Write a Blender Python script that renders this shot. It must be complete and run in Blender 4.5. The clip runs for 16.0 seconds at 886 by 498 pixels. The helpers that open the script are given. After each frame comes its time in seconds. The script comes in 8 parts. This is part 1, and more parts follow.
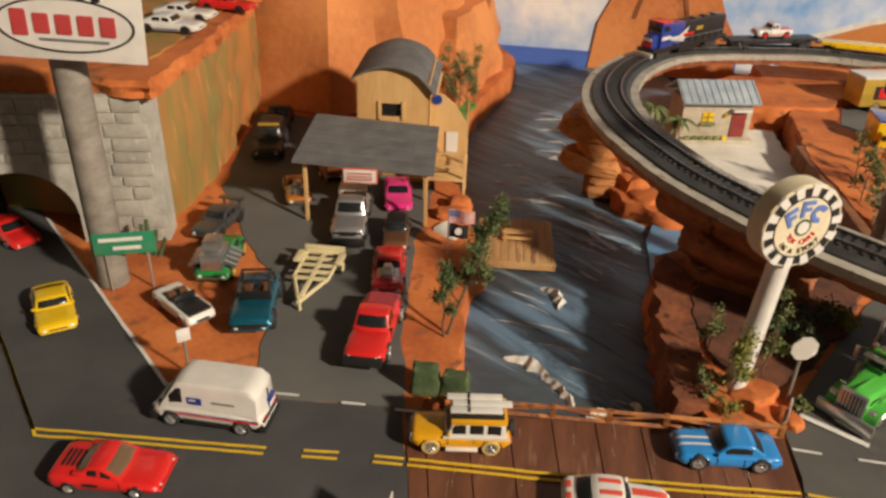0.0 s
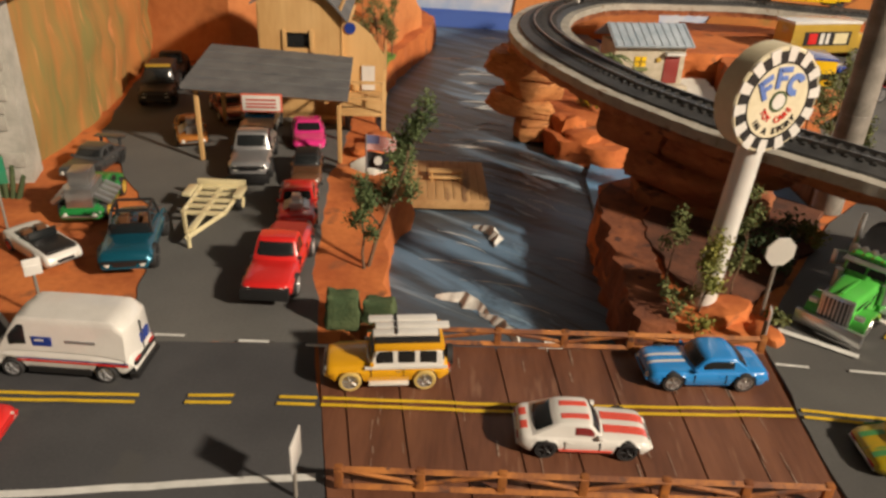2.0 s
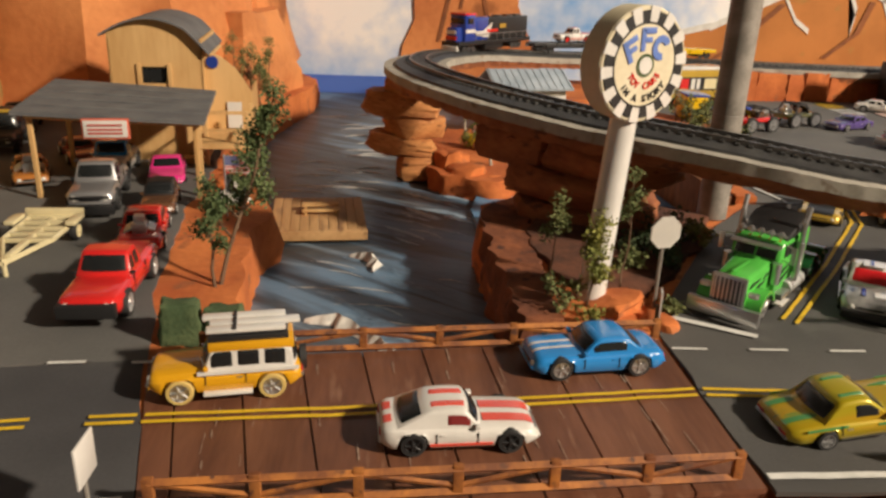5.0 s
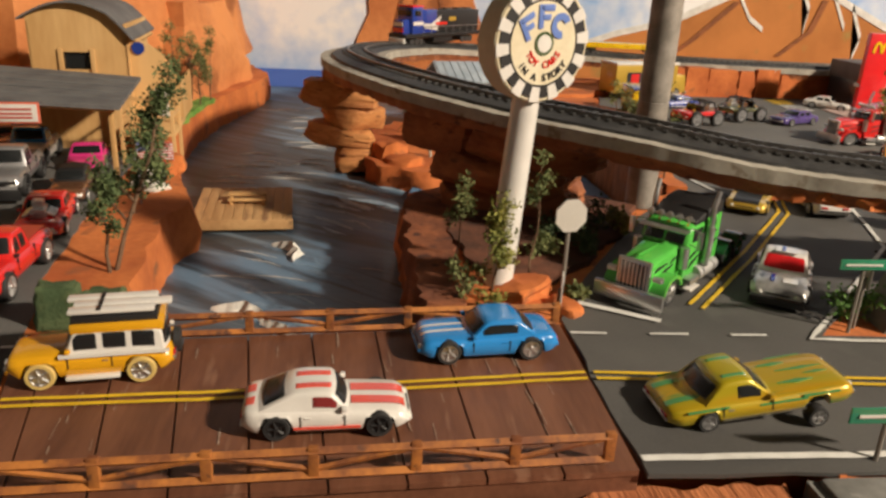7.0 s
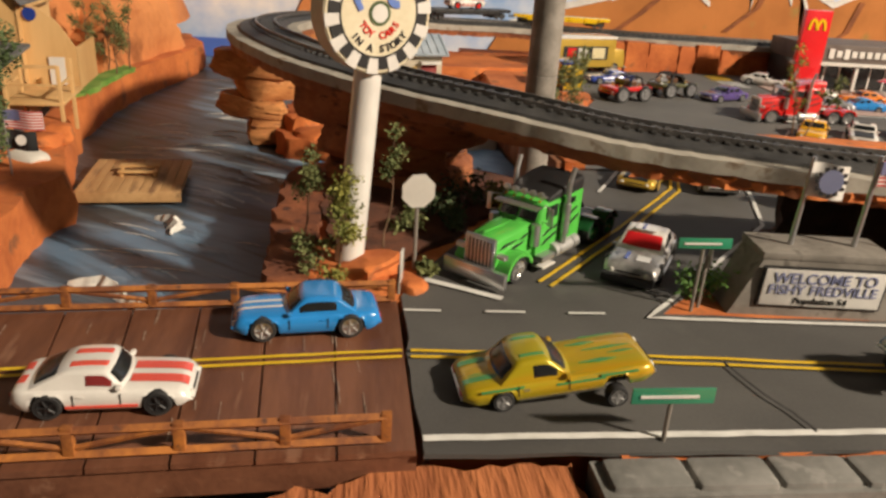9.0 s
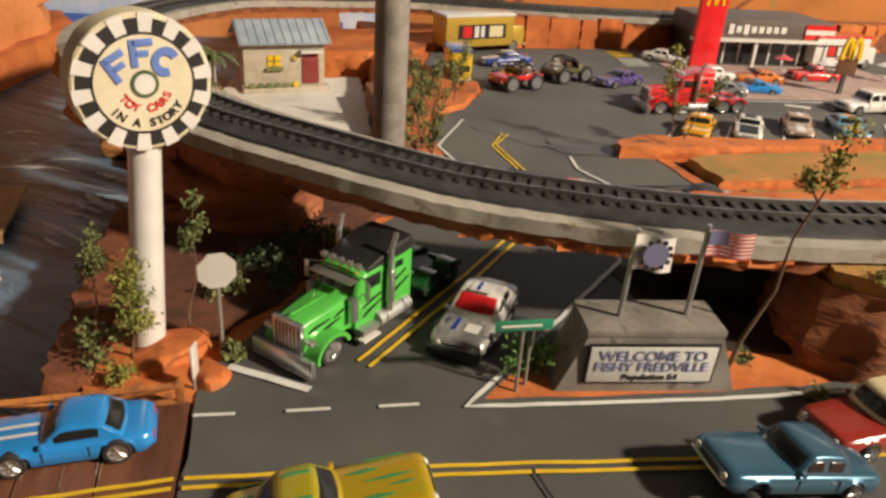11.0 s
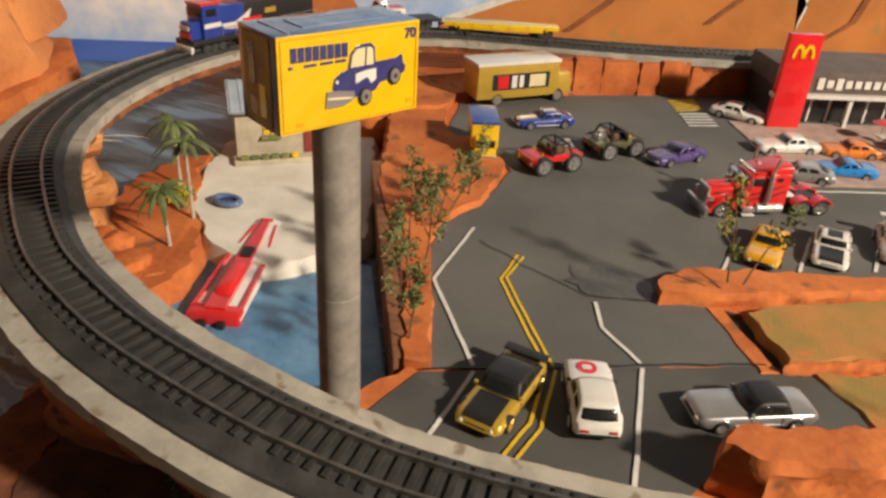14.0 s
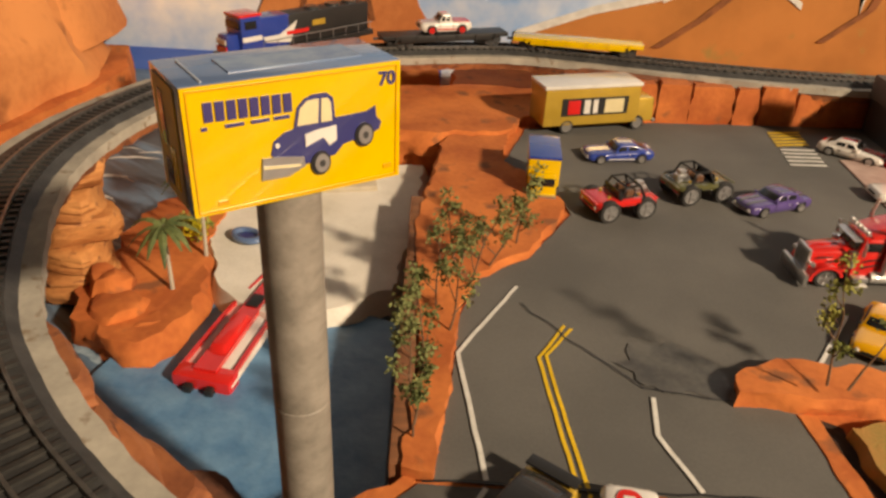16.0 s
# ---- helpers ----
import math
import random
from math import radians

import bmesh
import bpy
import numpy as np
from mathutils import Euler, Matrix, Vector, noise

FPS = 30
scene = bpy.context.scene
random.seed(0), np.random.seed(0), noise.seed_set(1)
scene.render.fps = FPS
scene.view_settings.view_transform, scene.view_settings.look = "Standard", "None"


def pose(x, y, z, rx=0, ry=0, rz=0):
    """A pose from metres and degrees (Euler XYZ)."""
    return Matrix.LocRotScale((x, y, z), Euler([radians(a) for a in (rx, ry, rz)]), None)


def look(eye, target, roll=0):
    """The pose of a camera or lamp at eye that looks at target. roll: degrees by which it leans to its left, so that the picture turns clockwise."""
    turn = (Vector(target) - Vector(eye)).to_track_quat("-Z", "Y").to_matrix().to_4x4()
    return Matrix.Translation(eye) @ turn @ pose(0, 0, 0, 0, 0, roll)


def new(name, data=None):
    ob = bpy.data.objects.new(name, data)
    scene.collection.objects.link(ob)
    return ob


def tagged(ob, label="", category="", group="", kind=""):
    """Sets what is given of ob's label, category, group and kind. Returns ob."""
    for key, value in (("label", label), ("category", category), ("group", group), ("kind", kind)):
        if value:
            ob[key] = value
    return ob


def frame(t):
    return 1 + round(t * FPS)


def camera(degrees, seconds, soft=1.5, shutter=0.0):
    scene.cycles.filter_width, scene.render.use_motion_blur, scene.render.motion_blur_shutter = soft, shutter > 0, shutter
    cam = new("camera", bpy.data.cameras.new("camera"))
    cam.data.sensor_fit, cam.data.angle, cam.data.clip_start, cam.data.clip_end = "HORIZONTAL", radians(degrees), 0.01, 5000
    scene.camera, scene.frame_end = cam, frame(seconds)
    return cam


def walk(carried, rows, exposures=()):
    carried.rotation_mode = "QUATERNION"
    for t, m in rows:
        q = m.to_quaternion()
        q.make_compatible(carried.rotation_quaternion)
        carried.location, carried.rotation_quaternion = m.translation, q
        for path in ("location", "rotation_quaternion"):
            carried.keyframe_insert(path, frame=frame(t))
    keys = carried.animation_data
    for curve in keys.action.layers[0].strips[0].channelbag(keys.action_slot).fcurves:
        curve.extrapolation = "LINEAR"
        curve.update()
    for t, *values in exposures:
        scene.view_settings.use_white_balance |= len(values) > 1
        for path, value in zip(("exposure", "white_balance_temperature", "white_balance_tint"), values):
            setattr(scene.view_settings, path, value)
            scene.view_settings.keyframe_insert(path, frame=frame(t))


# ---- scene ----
cam = camera(61.0, 16.0, soft=2.8)
METRES, EYE, TILT, LEAN, TURN = 0.8, 0.3705, -29.0, -1.7, 9.5
ROWS = [
    (0.0, 0.0, 0.0, 0.0, -0.0, 0.0, -0.0),
    (0.5, 0.002, 0.0506, -0.0211, -0.93, -0.24, 0.32),
    (1.0, 0.0011, 0.0861, -0.0515, -2.19, -0.38, 0.78),
    (1.5, -0.0028, 0.1083, -0.0754, -3.75, -0.12, 1.43),
    (2.0, 0.0058, 0.1192, -0.0858, -5.58, 0.7, 2.23),
    (2.5, 0.0039, 0.1273, -0.1084, -7.15, 1.86, 3.19),
    (3.0, 0.0027, 0.1393, -0.131, -8.57, 3.29, 4.11),
    (3.5, 0.0084, 0.1502, -0.137, -9.69, 4.65, 4.91),
    (4.0, 0.0225, 0.1639, -0.1429, -10.64, 5.98, 5.5),
    (6.5, 0.084, 0.1932, -0.173, -13.4, 7.82, 6.27),
    (7.0, 0.1029, 0.1883, -0.1751, -13.7, 7.44, 6.3),
    (7.5, 0.122, 0.1835, -0.1775, -13.96, 7.0, 6.27),
    (8.0, 0.1458, 0.1803, -0.1785, -14.27, 6.52, 6.19),
    (8.5, 0.1748, 0.1772, -0.1815, -14.59, 5.95, 6.08),
    (9.0, 0.2014, 0.1728, -0.1835, -14.95, 5.33, 6.0),
    (11.5, 0.3327, 0.1922, -0.0661, -19.8, -0.47, 8.56),
    (12.0, 0.3504, 0.2028, -0.0297, -20.18, -1.09, 8.75),
    (12.5, 0.3733, 0.2191, 0.0032, -19.59, -1.41, 8.47),
    (13.0, 0.4022, 0.2446, 0.042, -18.11, -1.6, 7.78),
    (13.5, 0.4301, 0.2761, 0.0649, -16.08, -1.67, 6.84),
    (14.0, 0.4595, 0.3135, 0.0843, -13.61, -1.74, 5.77),
    (14.5, 0.4914, 0.3511, 0.1051, -11.4, -1.72, 4.76),
    (15.0, 0.5109, 0.3801, 0.1184, -9.42, -1.54, 3.92),
    (15.5, 0.5226, 0.4018, 0.1242, -7.92, -1.26, 3.32),
    (16.0, 0.5409, 0.4253, 0.1309, -6.8, -0.95, 2.97),
]
walk(cam, [(t, pose(0, 0, EYE, TILT, LEAN, TURN) @ pose(METRES * x, METRES * y, METRES * z, 90 + pitch, roll, yaw)) for t, x, y, z, yaw, pitch, roll in ROWS], [(0, 0.02, 6500, 10), (9.2, 0.02, 6500, 10), (12, -0.03, 6500, 10), (14.6, -0.03, 6500, 10), (15.3, -0.06, 6900, 11), (16, -0.09, 7650, 13)])

# ---- light: a closed room with a bright lamp on one side and an added soft fill ----
scene.view_settings.exposure = 0.0
world = bpy.data.worlds.new("room_air")
world.use_nodes = True
world.node_tree.nodes["Background"].inputs[0].default_value = (1.0, 0.85, 0.7, 1)
world.node_tree.nodes["Background"].inputs[1].default_value = 0.003
scene.world = world


def area_lamp(name, eye, target, size, watts, colour):
    data = bpy.data.lights.new(name, "AREA")
    data.shape, data.size, data.energy, data.color = "DISK", size, watts, colour
    ob = new(name, data)
    ob.matrix_world = look(eye, target)
    return ob


area_lamp("key_lamp", (2.75, -1.15, 1.88), (0.3, 0.6, 0), 0.22, 216, (1.0, 0.845, 0.66))
# Weak overhead fill, added to soften the shadows; no fixture stands there.
area_lamp("fill_light", (0.1, -0.35, 1.93), (0.2, 0.5, 0), 0.9, 0.7, (1.0, 0.88, 0.72))


# ---- materials ----
def surf(name, c1, c2, scale=40, rough=0.6, bump=0.2, fine=400, metal=0.0, coat=0.0, stretch=(1, 1, 1), spot=None, depth=0.001):
    """Two colours mixed at two scales, with relief; spot: a third colour in worn patches."""
    m = bpy.data.materials.new(name)
    m.use_nodes = True
    n, l = m.node_tree.nodes, m.node_tree.links
    b = n["Principled BSDF"]
    co = n.new("ShaderNodeTexCoord")
    mp = n.new("ShaderNodeMapping")
    mp.inputs["Scale"].default_value = stretch
    l.new(co.outputs["Object"], mp.inputs[0])
    big, small = n.new("ShaderNodeTexNoise"), n.new("ShaderNodeTexNoise")
    big.inputs["Scale"].default_value, small.inputs["Scale"].default_value = scale, fine
    big.inputs["Detail"].default_value, small.inputs["Detail"].default_value = 4, 3
    l.new(mp.outputs[0], big.inputs[0]), l.new(mp.outputs[0], small.inputs[0])
    ramp = n.new("ShaderNodeValToRGB")
    ramp.color_ramp.elements[0].position, ramp.color_ramp.elements[1].position = 0.35, 0.65
    ramp.color_ramp.elements[0].color, ramp.color_ramp.elements[1].color = (*c1, 1), (*c2, 1)
    add = n.new("ShaderNodeMath")
    add.operation = "MULTIPLY_ADD"
    add.inputs[1].default_value = 0.3
    l.new(small.outputs[0], add.inputs[0])
    sub = n.new("ShaderNodeMath")
    sub.operation = "SUBTRACT"
    sub.inputs[1].default_value = 0.15
    l.new(big.outputs[0], sub.inputs[0]), l.new(sub.outputs[0], add.inputs[2])
    l.new(add.outputs[0], ramp.inputs[0])
    out = ramp.outputs[0]
    if spot:
        wear = n.new("ShaderNodeTexNoise")
        wear.inputs["Scale"].default_value, wear.inputs["Detail"].default_value = scale * 2.3, 5
        l.new(mp.outputs[0], wear.inputs[0])
        cut = n.new("ShaderNodeValToRGB")
        cut.color_ramp.elements[0].position, cut.color_ramp.elements[1].position = 0.6, 0.68
        l.new(wear.outputs[0], cut.inputs[0])
        mix = n.new("ShaderNodeMix")
        mix.data_type = "RGBA"
        l.new(cut.outputs[0], mix.inputs[0]), l.new(out, mix.inputs[6])
        mix.inputs[7].default_value = (*spot, 1)
        out = mix.outputs[2]
    l.new(out, b.inputs["Base Color"])
    b.inputs["Roughness"].default_value, b.inputs["Metallic"].default_value = rough, metal
    b.inputs["Coat Weight"].default_value = coat
    if bump:
        bp = n.new("ShaderNodeBump")
        bp.inputs["Strength"].default_value, bp.inputs["Distance"].default_value = bump, depth
        l.new(add.outputs[0], bp.inputs["Height"]), l.new(bp.outputs[0], b.inputs["Normal"])
    return m


def paint(name, c, rough=0.26, metal=0.0, coat=0.7):
    return surf(name, tuple(v * 0.9 for v in c), c, 60, rough, 0.04, 900, metal, coat, depth=0.0003)


EARTH = surf("red_earth", (0.40, 0.100, 0.024), (0.62, 0.190, 0.048), 14, 0.9, 0.7, 160, spot=(0.25, 0.09, 0.035), depth=0.003)
CLIFF = surf("painted_cliff", (0.46, 0.15, 0.045), (0.66, 0.26, 0.085), 5, 0.85, 0.5, 90, spot=(0.3, 0.1, 0.03), depth=0.004)
STREAKED = surf("streaked_cliff", (0.50, 0.19, 0.05), (0.24, 0.20, 0.06), 22, 0.85, 0.4, 120, stretch=(1, 1, 0.18), spot=(0.62, 0.26, 0.09), depth=0.003)
ROCK = surf("layered_rock", (0.34, 0.125, 0.036), (0.60, 0.27, 0.09), 26, 0.8, 0.9, 150, stretch=(1, 1, 2.8), spot=(0.22, 0.08, 0.03), depth=0.003)
# Darker copy of layered_rock with the shade under the track in its colour.
SHADE_ROCK = surf("shade_dark_layered_rock", (0.21, 0.065, 0.025), (0.38, 0.135, 0.05), 22, 0.8, 0.9, 140, stretch=(1, 1, 2.5), spot=(0.12, 0.04, 0.02), depth=0.003)
BRICKY = surf("ribbed_clay", (0.30, 0.095, 0.034), (0.46, 0.16, 0.056), 60, 0.75, 0.9, 200, stretch=(3, 0.4, 0.4), depth=0.003)
# Lighter copy of dark_asphalt for the east road.
PALER_ASPHALT = surf("paler_asphalt", (0.064, 0.062, 0.060), (0.094, 0.091, 0.086), 12, 0.75, 0.3, 600, spot=(0.088, 0.085, 0.08), depth=0.0006)
ASPHALT = surf("dark_asphalt", (0.048, 0.048, 0.052), (0.074, 0.074, 0.077), 12, 0.8, 0.25, 600, spot=(0.072, 0.071, 0.07), depth=0.0006)
LOT = surf("grey_pavement", (0.094, 0.093, 0.090), (0.132, 0.129, 0.122), 9, 0.85, 0.25, 500, depth=0.0006)
WHITE_LINE = surf("white_road_paint", (0.56, 0.56, 0.53), (0.70, 0.70, 0.67), 80, 0.7, 0.2, 500)
YELLOW_LINE = surf("yellow_road_paint", (0.62, 0.40, 0.012), (0.74, 0.49, 0.02), 80, 0.7, 0.2, 500)
SAND = surf("white_sand", (0.64, 0.61, 0.54), (0.78, 0.75, 0.68), 25, 0.95, 0.5, 400, depth=0.001)
GRASS = surf("thin_flock_on_earth", (0.25, 0.19, 0.05), (0.44, 0.20, 0.058), 22, 0.95, 0.9, 500, spot=(0.50, 0.18, 0.05), depth=0.002)
BRIDGE = surf("brown_painted_wood", (0.105, 0.040, 0.022), (0.19, 0.078, 0.042), 45, 0.5, 0.6, 400, stretch=(1, 0.14, 1), spot=(0.23, 0.115, 0.07), depth=0.0008)
RUST = surf("rusty_steel", (0.16, 0.05, 0.016), (0.44, 0.16, 0.03), 60, 0.7, 0.4, 500, spot=(0.09, 0.035, 0.02), depth=0.0006)
STONE = surf("grey_stone", (0.30, 0.285, 0.25), (0.44, 0.42, 0.37), 30, 0.85, 0.5, 260, spot=(0.48, 0.46, 0.42), depth=0.001)
MORTAR = surf("pale_mortar", (0.36, 0.35, 0.31), (0.50, 0.48, 0.43), 50, 0.9, 0.4, 300)
DARK_STONE = surf("dark_grey_stone", (0.13, 0.13, 0.12), (0.23, 0.225, 0.21), 30, 0.8, 0.6, 220, spot=(0.3, 0.29, 0.27), depth=0.0015)
CONCRETE = surf("worn_concrete", (0.30, 0.28, 0.24), (0.42, 0.39, 0.33), 35, 0.85, 0.4, 300, spot=(0.22, 0.17, 0.12), depth=0.001)
PILLAR = surf("brushed_grey_paint", (0.19, 0.172, 0.148), (0.30, 0.27, 0.235), 60, 0.6, 0.3, 400, stretch=(1, 1, 0.12), depth=0.0006)
ROADBED = surf("black_roadbed", (0.025, 0.025, 0.026), (0.05, 0.05, 0.05), 60, 0.6, 0.6, 500, depth=0.001)
TIE = surf("black_plastic_tie", (0.02, 0.02, 0.02), (0.04, 0.038, 0.035), 80, 0.5, 0.2, 500)
RAIL = surf("dull_steel_rail", (0.16, 0.15, 0.14), (0.26, 0.25, 0.24), 80, 0.4, 0.1, 500, metal=0.8)
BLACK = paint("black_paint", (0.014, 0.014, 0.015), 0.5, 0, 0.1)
TYRE = surf("black_rubber", (0.015, 0.015, 0.016), (0.028, 0.028, 0.028), 90, 0.7, 0.2, 700)
CHROME = paint("chrome_plating", (0.62, 0.62, 0.62), 0.3, 0.9, 0)
GUNMETAL = paint("gunmetal_paint", (0.09, 0.095, 0.10), 0.3, 0.5)
GLASS_DARK = paint("smoked_window", (0.015, 0.017, 0.018), 0.22, 0, 0.15)
LAMP_CLEAR = paint("clear_lens", (0.75, 0.74, 0.68), 0.2)
LAMP_RED = paint("red_lens", (0.5, 0.02, 0.02), 0.25)
WHITE = paint("white_paint", (0.72, 0.70, 0.66))
CREAM = paint("cream_paint", (0.72, 0.63, 0.38))
RED = paint("red_paint", (0.66, 0.022, 0.02))
SALMON = paint("salmon_stripe", (0.72, 0.09, 0.06))
YELLOW = paint("yellow_paint", (0.80, 0.52, 0.01))
AMBER = paint("amber_paint", (0.72, 0.36, 0.012))
ORANGE = paint("orange_paint", (0.72, 0.20, 0.015))
BLUE = paint("sky_blue_paint", (0.022, 0.24, 0.64))
DEEP_BLUE = paint("deep_blue_paint", (0.02, 0.05, 0.30))
TEAL = paint("teal_metallic_paint", (0.010, 0.115, 0.18), 0.22, 0.4)
GREEN = paint("bright_green_paint", (0.09, 0.48, 0.07))
LIME = surf("olive_flame_paint", (0.40, 0.34, 0.012), (0.52, 0.30, 0.01), 70, 0.3, 0.03, 300, 0.2, 0.5, spot=(0.05, 0.24, 0.06), stretch=(0.12, 1, 1))
LIVERY = surf("patched_race_livery", (0.20, 0.20, 0.20), (0.50, 0.495, 0.48), 70, 0.32, 0.03, 300, 0.4, 0.4, spot=(0.08, 0.08, 0.10), stretch=(0.5, 1, 1))
PINK = paint("hot_pink_paint", (0.75, 0.04, 0.25))
PURPLE = paint("purple_paint", (0.09, 0.06, 0.22))
SILVER = paint("silver_paint", (0.42, 0.42, 0.43), 0.28, 0.6)
BROWN = paint("brown_paint", (0.13, 0.06, 0.03))
OLIVE = paint("olive_paint", (0.10, 0.10, 0.04))
GOLD = paint("gold_paint", (0.55, 0.36, 0.05), 0.35, 0.3)
SIGN_GREEN = paint("sign_green", (0.03, 0.24, 0.13))
CARD = surf("plain_card_wood", (0.52, 0.30, 0.11), (0.66, 0.42, 0.18), 30, 0.8, 0.3, 250, stretch=(1, 1, 0.2))
SHINGLE = surf("grey_roof_card", (0.10, 0.10, 0.105), (0.15, 0.15, 0.15), 40, 0.85, 0.4, 300)
LEAF = surf("grey_green_leaf", (0.09, 0.12, 0.036), (0.21, 0.225, 0.08), 40, 0.8, 0, 300)
LEAF_BRIGHT = surf("yellow_green_leaf", (0.14, 0.16, 0.03), (0.32, 0.30, 0.06), 40, 0.8, 0, 300)
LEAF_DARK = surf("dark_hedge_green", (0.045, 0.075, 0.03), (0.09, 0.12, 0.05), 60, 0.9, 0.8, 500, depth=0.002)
BARK = surf("thin_brown_bark", (0.10, 0.055, 0.03), (0.20, 0.12, 0.07), 60, 0.9, 0.4, 400)
PALE_BARK = surf("pale_palm_bark", (0.34, 0.30, 0.24), (0.48, 0.43, 0.35), 60, 0.9, 0.4, 400)
PLASTER = surf("room_plaster", (0.085, 0.08, 0.074), (0.11, 0.104, 0.095), 3, 0.9, 0.1, 60)
SKY = surf("mural_sky_paint", (0.17, 0.36, 0.70), (0.80, 0.80, 0.80), 3.2, 0.8, 0.1, 30)
SEA = surf("mural_sea_paint", (0.03, 0.09, 0.42), (0.07, 0.15, 0.52), 14, 0.6, 0.15, 60, stretch=(0.2, 1, 1))
HILL = surf("mural_hill_paint", (0.36, 0.135, 0.03), (0.48, 0.185, 0.045), 7, 0.85, 0.2, 40, spot=(0.30, 0.19, 0.05))
CRIMSON = paint("sign_red", (0.72, 0.015, 0.02))
BOX_YELLOW = paint("glossy_yellow_card", (0.74, 0.48, 0.005), 0.25)
BOX_BLUE = paint("glossy_blue_card", (0.10, 0.17, 0.33), 0.2)
NAVY = paint("navy_print", (0.035, 0.04, 0.17))


def water_material():
    """Dark slate paint brushed over with long slanting blue streaks and a few pale ones, under varnish."""
    m = surf("painted_river", (0.030, 0.036, 0.044), (0.070, 0.090, 0.112), 9, 0.5, 0.5, 90, coat=0.08, stretch=(0.6, 1.6, 1), depth=0.003)
    n, l = m.node_tree.nodes, m.node_tree.links
    b = n["Principled BSDF"]
    base = b.inputs["Base Color"].links[0].from_socket
    co = n.new("ShaderNodeTexCoord")
    for ang, stretch, scale, lo, hi, colour, amount in ((-36, (0.30, 2.0, 1), 13, 0.46, 0.60, (0.13, 0.225, 0.34), 0.9), (-30, (0.25, 2.6, 1), 30, 0.60, 0.68, (0.24, 0.31, 0.37), 0.6), (-40, (0.2, 2.4, 1), 22, 0.56, 0.64, (0.018, 0.02, 0.024), 0.7)):
        mp = n.new("ShaderNodeMapping")
        mp.vector_type = "TEXTURE"
        mp.inputs["Rotation"].default_value = (0, 0, radians(ang))
        mp.inputs["Scale"].default_value = tuple(1 / v for v in stretch)
        nz = n.new("ShaderNodeTexNoise")
        nz.inputs["Scale"].default_value, nz.inputs["Detail"].default_value, nz.inputs["Distortion"].default_value = scale, 5, 0.5
        cut = n.new("ShaderNodeMapRange")
        cut.inputs[1].default_value, cut.inputs[2].default_value, cut.inputs[4].default_value = lo, hi, amount
        mix = n.new("ShaderNodeMix")
        mix.data_type = "RGBA"
        l.new(co.outputs["Object"], mp.inputs[0]), l.new(mp.outputs[0], nz.inputs[0]), l.new(nz.outputs[0], cut.inputs[0])
        l.new(cut.outputs[0], mix.inputs[0]), l.new(base, mix.inputs[6])
        mix.inputs[7].default_value = (*colour, 1)
        base = mix.outputs[2]
    l.new(base, b.inputs["Base Color"])
    return m


WATER = water_material()
POOL = surf("blue_pool", (0.07, 0.19, 0.36), (0.14, 0.29, 0.47), 34, 0.35, 0.7, 150, coat=0.0, depth=0.002)


# ---- mesh helpers ----
def link(name, verts, faces, mat, parent=None, label="", smooth=None):
    me = bpy.data.meshes.new(name)
    me.from_pydata([tuple(v) for v in verts], [], faces)
    me.materials.append(mat)
    if smooth is not None:
        me.shade_smooth()
        me.set_sharp_from_angle(angle=radians(smooth))
    me.update()
    ob = new(name, me)
    ob.parent = parent
    return tagged(ob, label) if label else ob


def part(name, bm, mat, parent=None, label="", smooth=35):
    bmesh.ops.recalc_face_normals(bm, faces=bm.faces)
    me = bpy.data.meshes.new(name)
    bm.to_mesh(me)
    bm.free()
    me.materials.append(mat)
    if smooth:
        me.shade_smooth()
        me.set_sharp_from_angle(angle=radians(smooth))
    ob = new(name, me)
    ob.parent = parent
    return tagged(ob, label) if label else ob


def thing(name, label, category, m=None, group="", kind=""):
    ob = new(name)
    ob.empty_display_size = 0.01
    if m is not None:
        ob.matrix_world = m
    return tagged(ob, label, category, group, kind)


def box(bm, c, s, bevel=0.0, rz=0.0, taper=1.0):
    """A box of size s round c, its top narrowed by taper, edges bevelled."""
    r = bmesh.ops.create_cube(bm, size=1)
    for v in r["verts"]:
        k = taper if v.co.z > 0 else 1
        v.co = Vector((v.co.x * s[0] * k, v.co.y * s[1] * k, v.co.z * s[2]))
    if bevel:
        es = list({e for v in r["verts"] for e in v.link_edges})
        out = bmesh.ops.bevel(bm, geom=es, offset=bevel, segments=2, affect="EDGES", profile=0.6)
        vs = list({v for f in out["faces"] for v in f.verts} | {v for v in r["verts"] if v.is_valid})
    else:
        vs = r["verts"]
    bmesh.ops.transform(bm, matrix=pose(*c, 0, 0, rz), verts=vs)
    return bm


def cyl(bm, a, b, r1, r2=None, n=12):
    """A tapered rod from a to b."""
    a, b = Vector(a), Vector(b)
    d = b - a
    q = d.to_track_quat("Z", "Y").to_matrix().to_4x4()
    bmesh.ops.create_cone(bm, cap_ends=True, segments=n, radius1=r1, radius2=r1 if r2 is None else r2, depth=d.length, matrix=Matrix.Translation((a + b) / 2) @ q)
    return bm


def B():
    return bmesh.new()


def resample(poly, step):
    out = []
    for i, p in enumerate(poly):
        q = poly[(i + 1) % len(poly)]
        n = max(1, int(math.hypot(q[0] - p[0], q[1] - p[1]) / step))
        out += [(p[0] + (q[0] - p[0]) * k / n, p[1] + (q[1] - p[1]) * k / n) for k in range(n)]
    return out


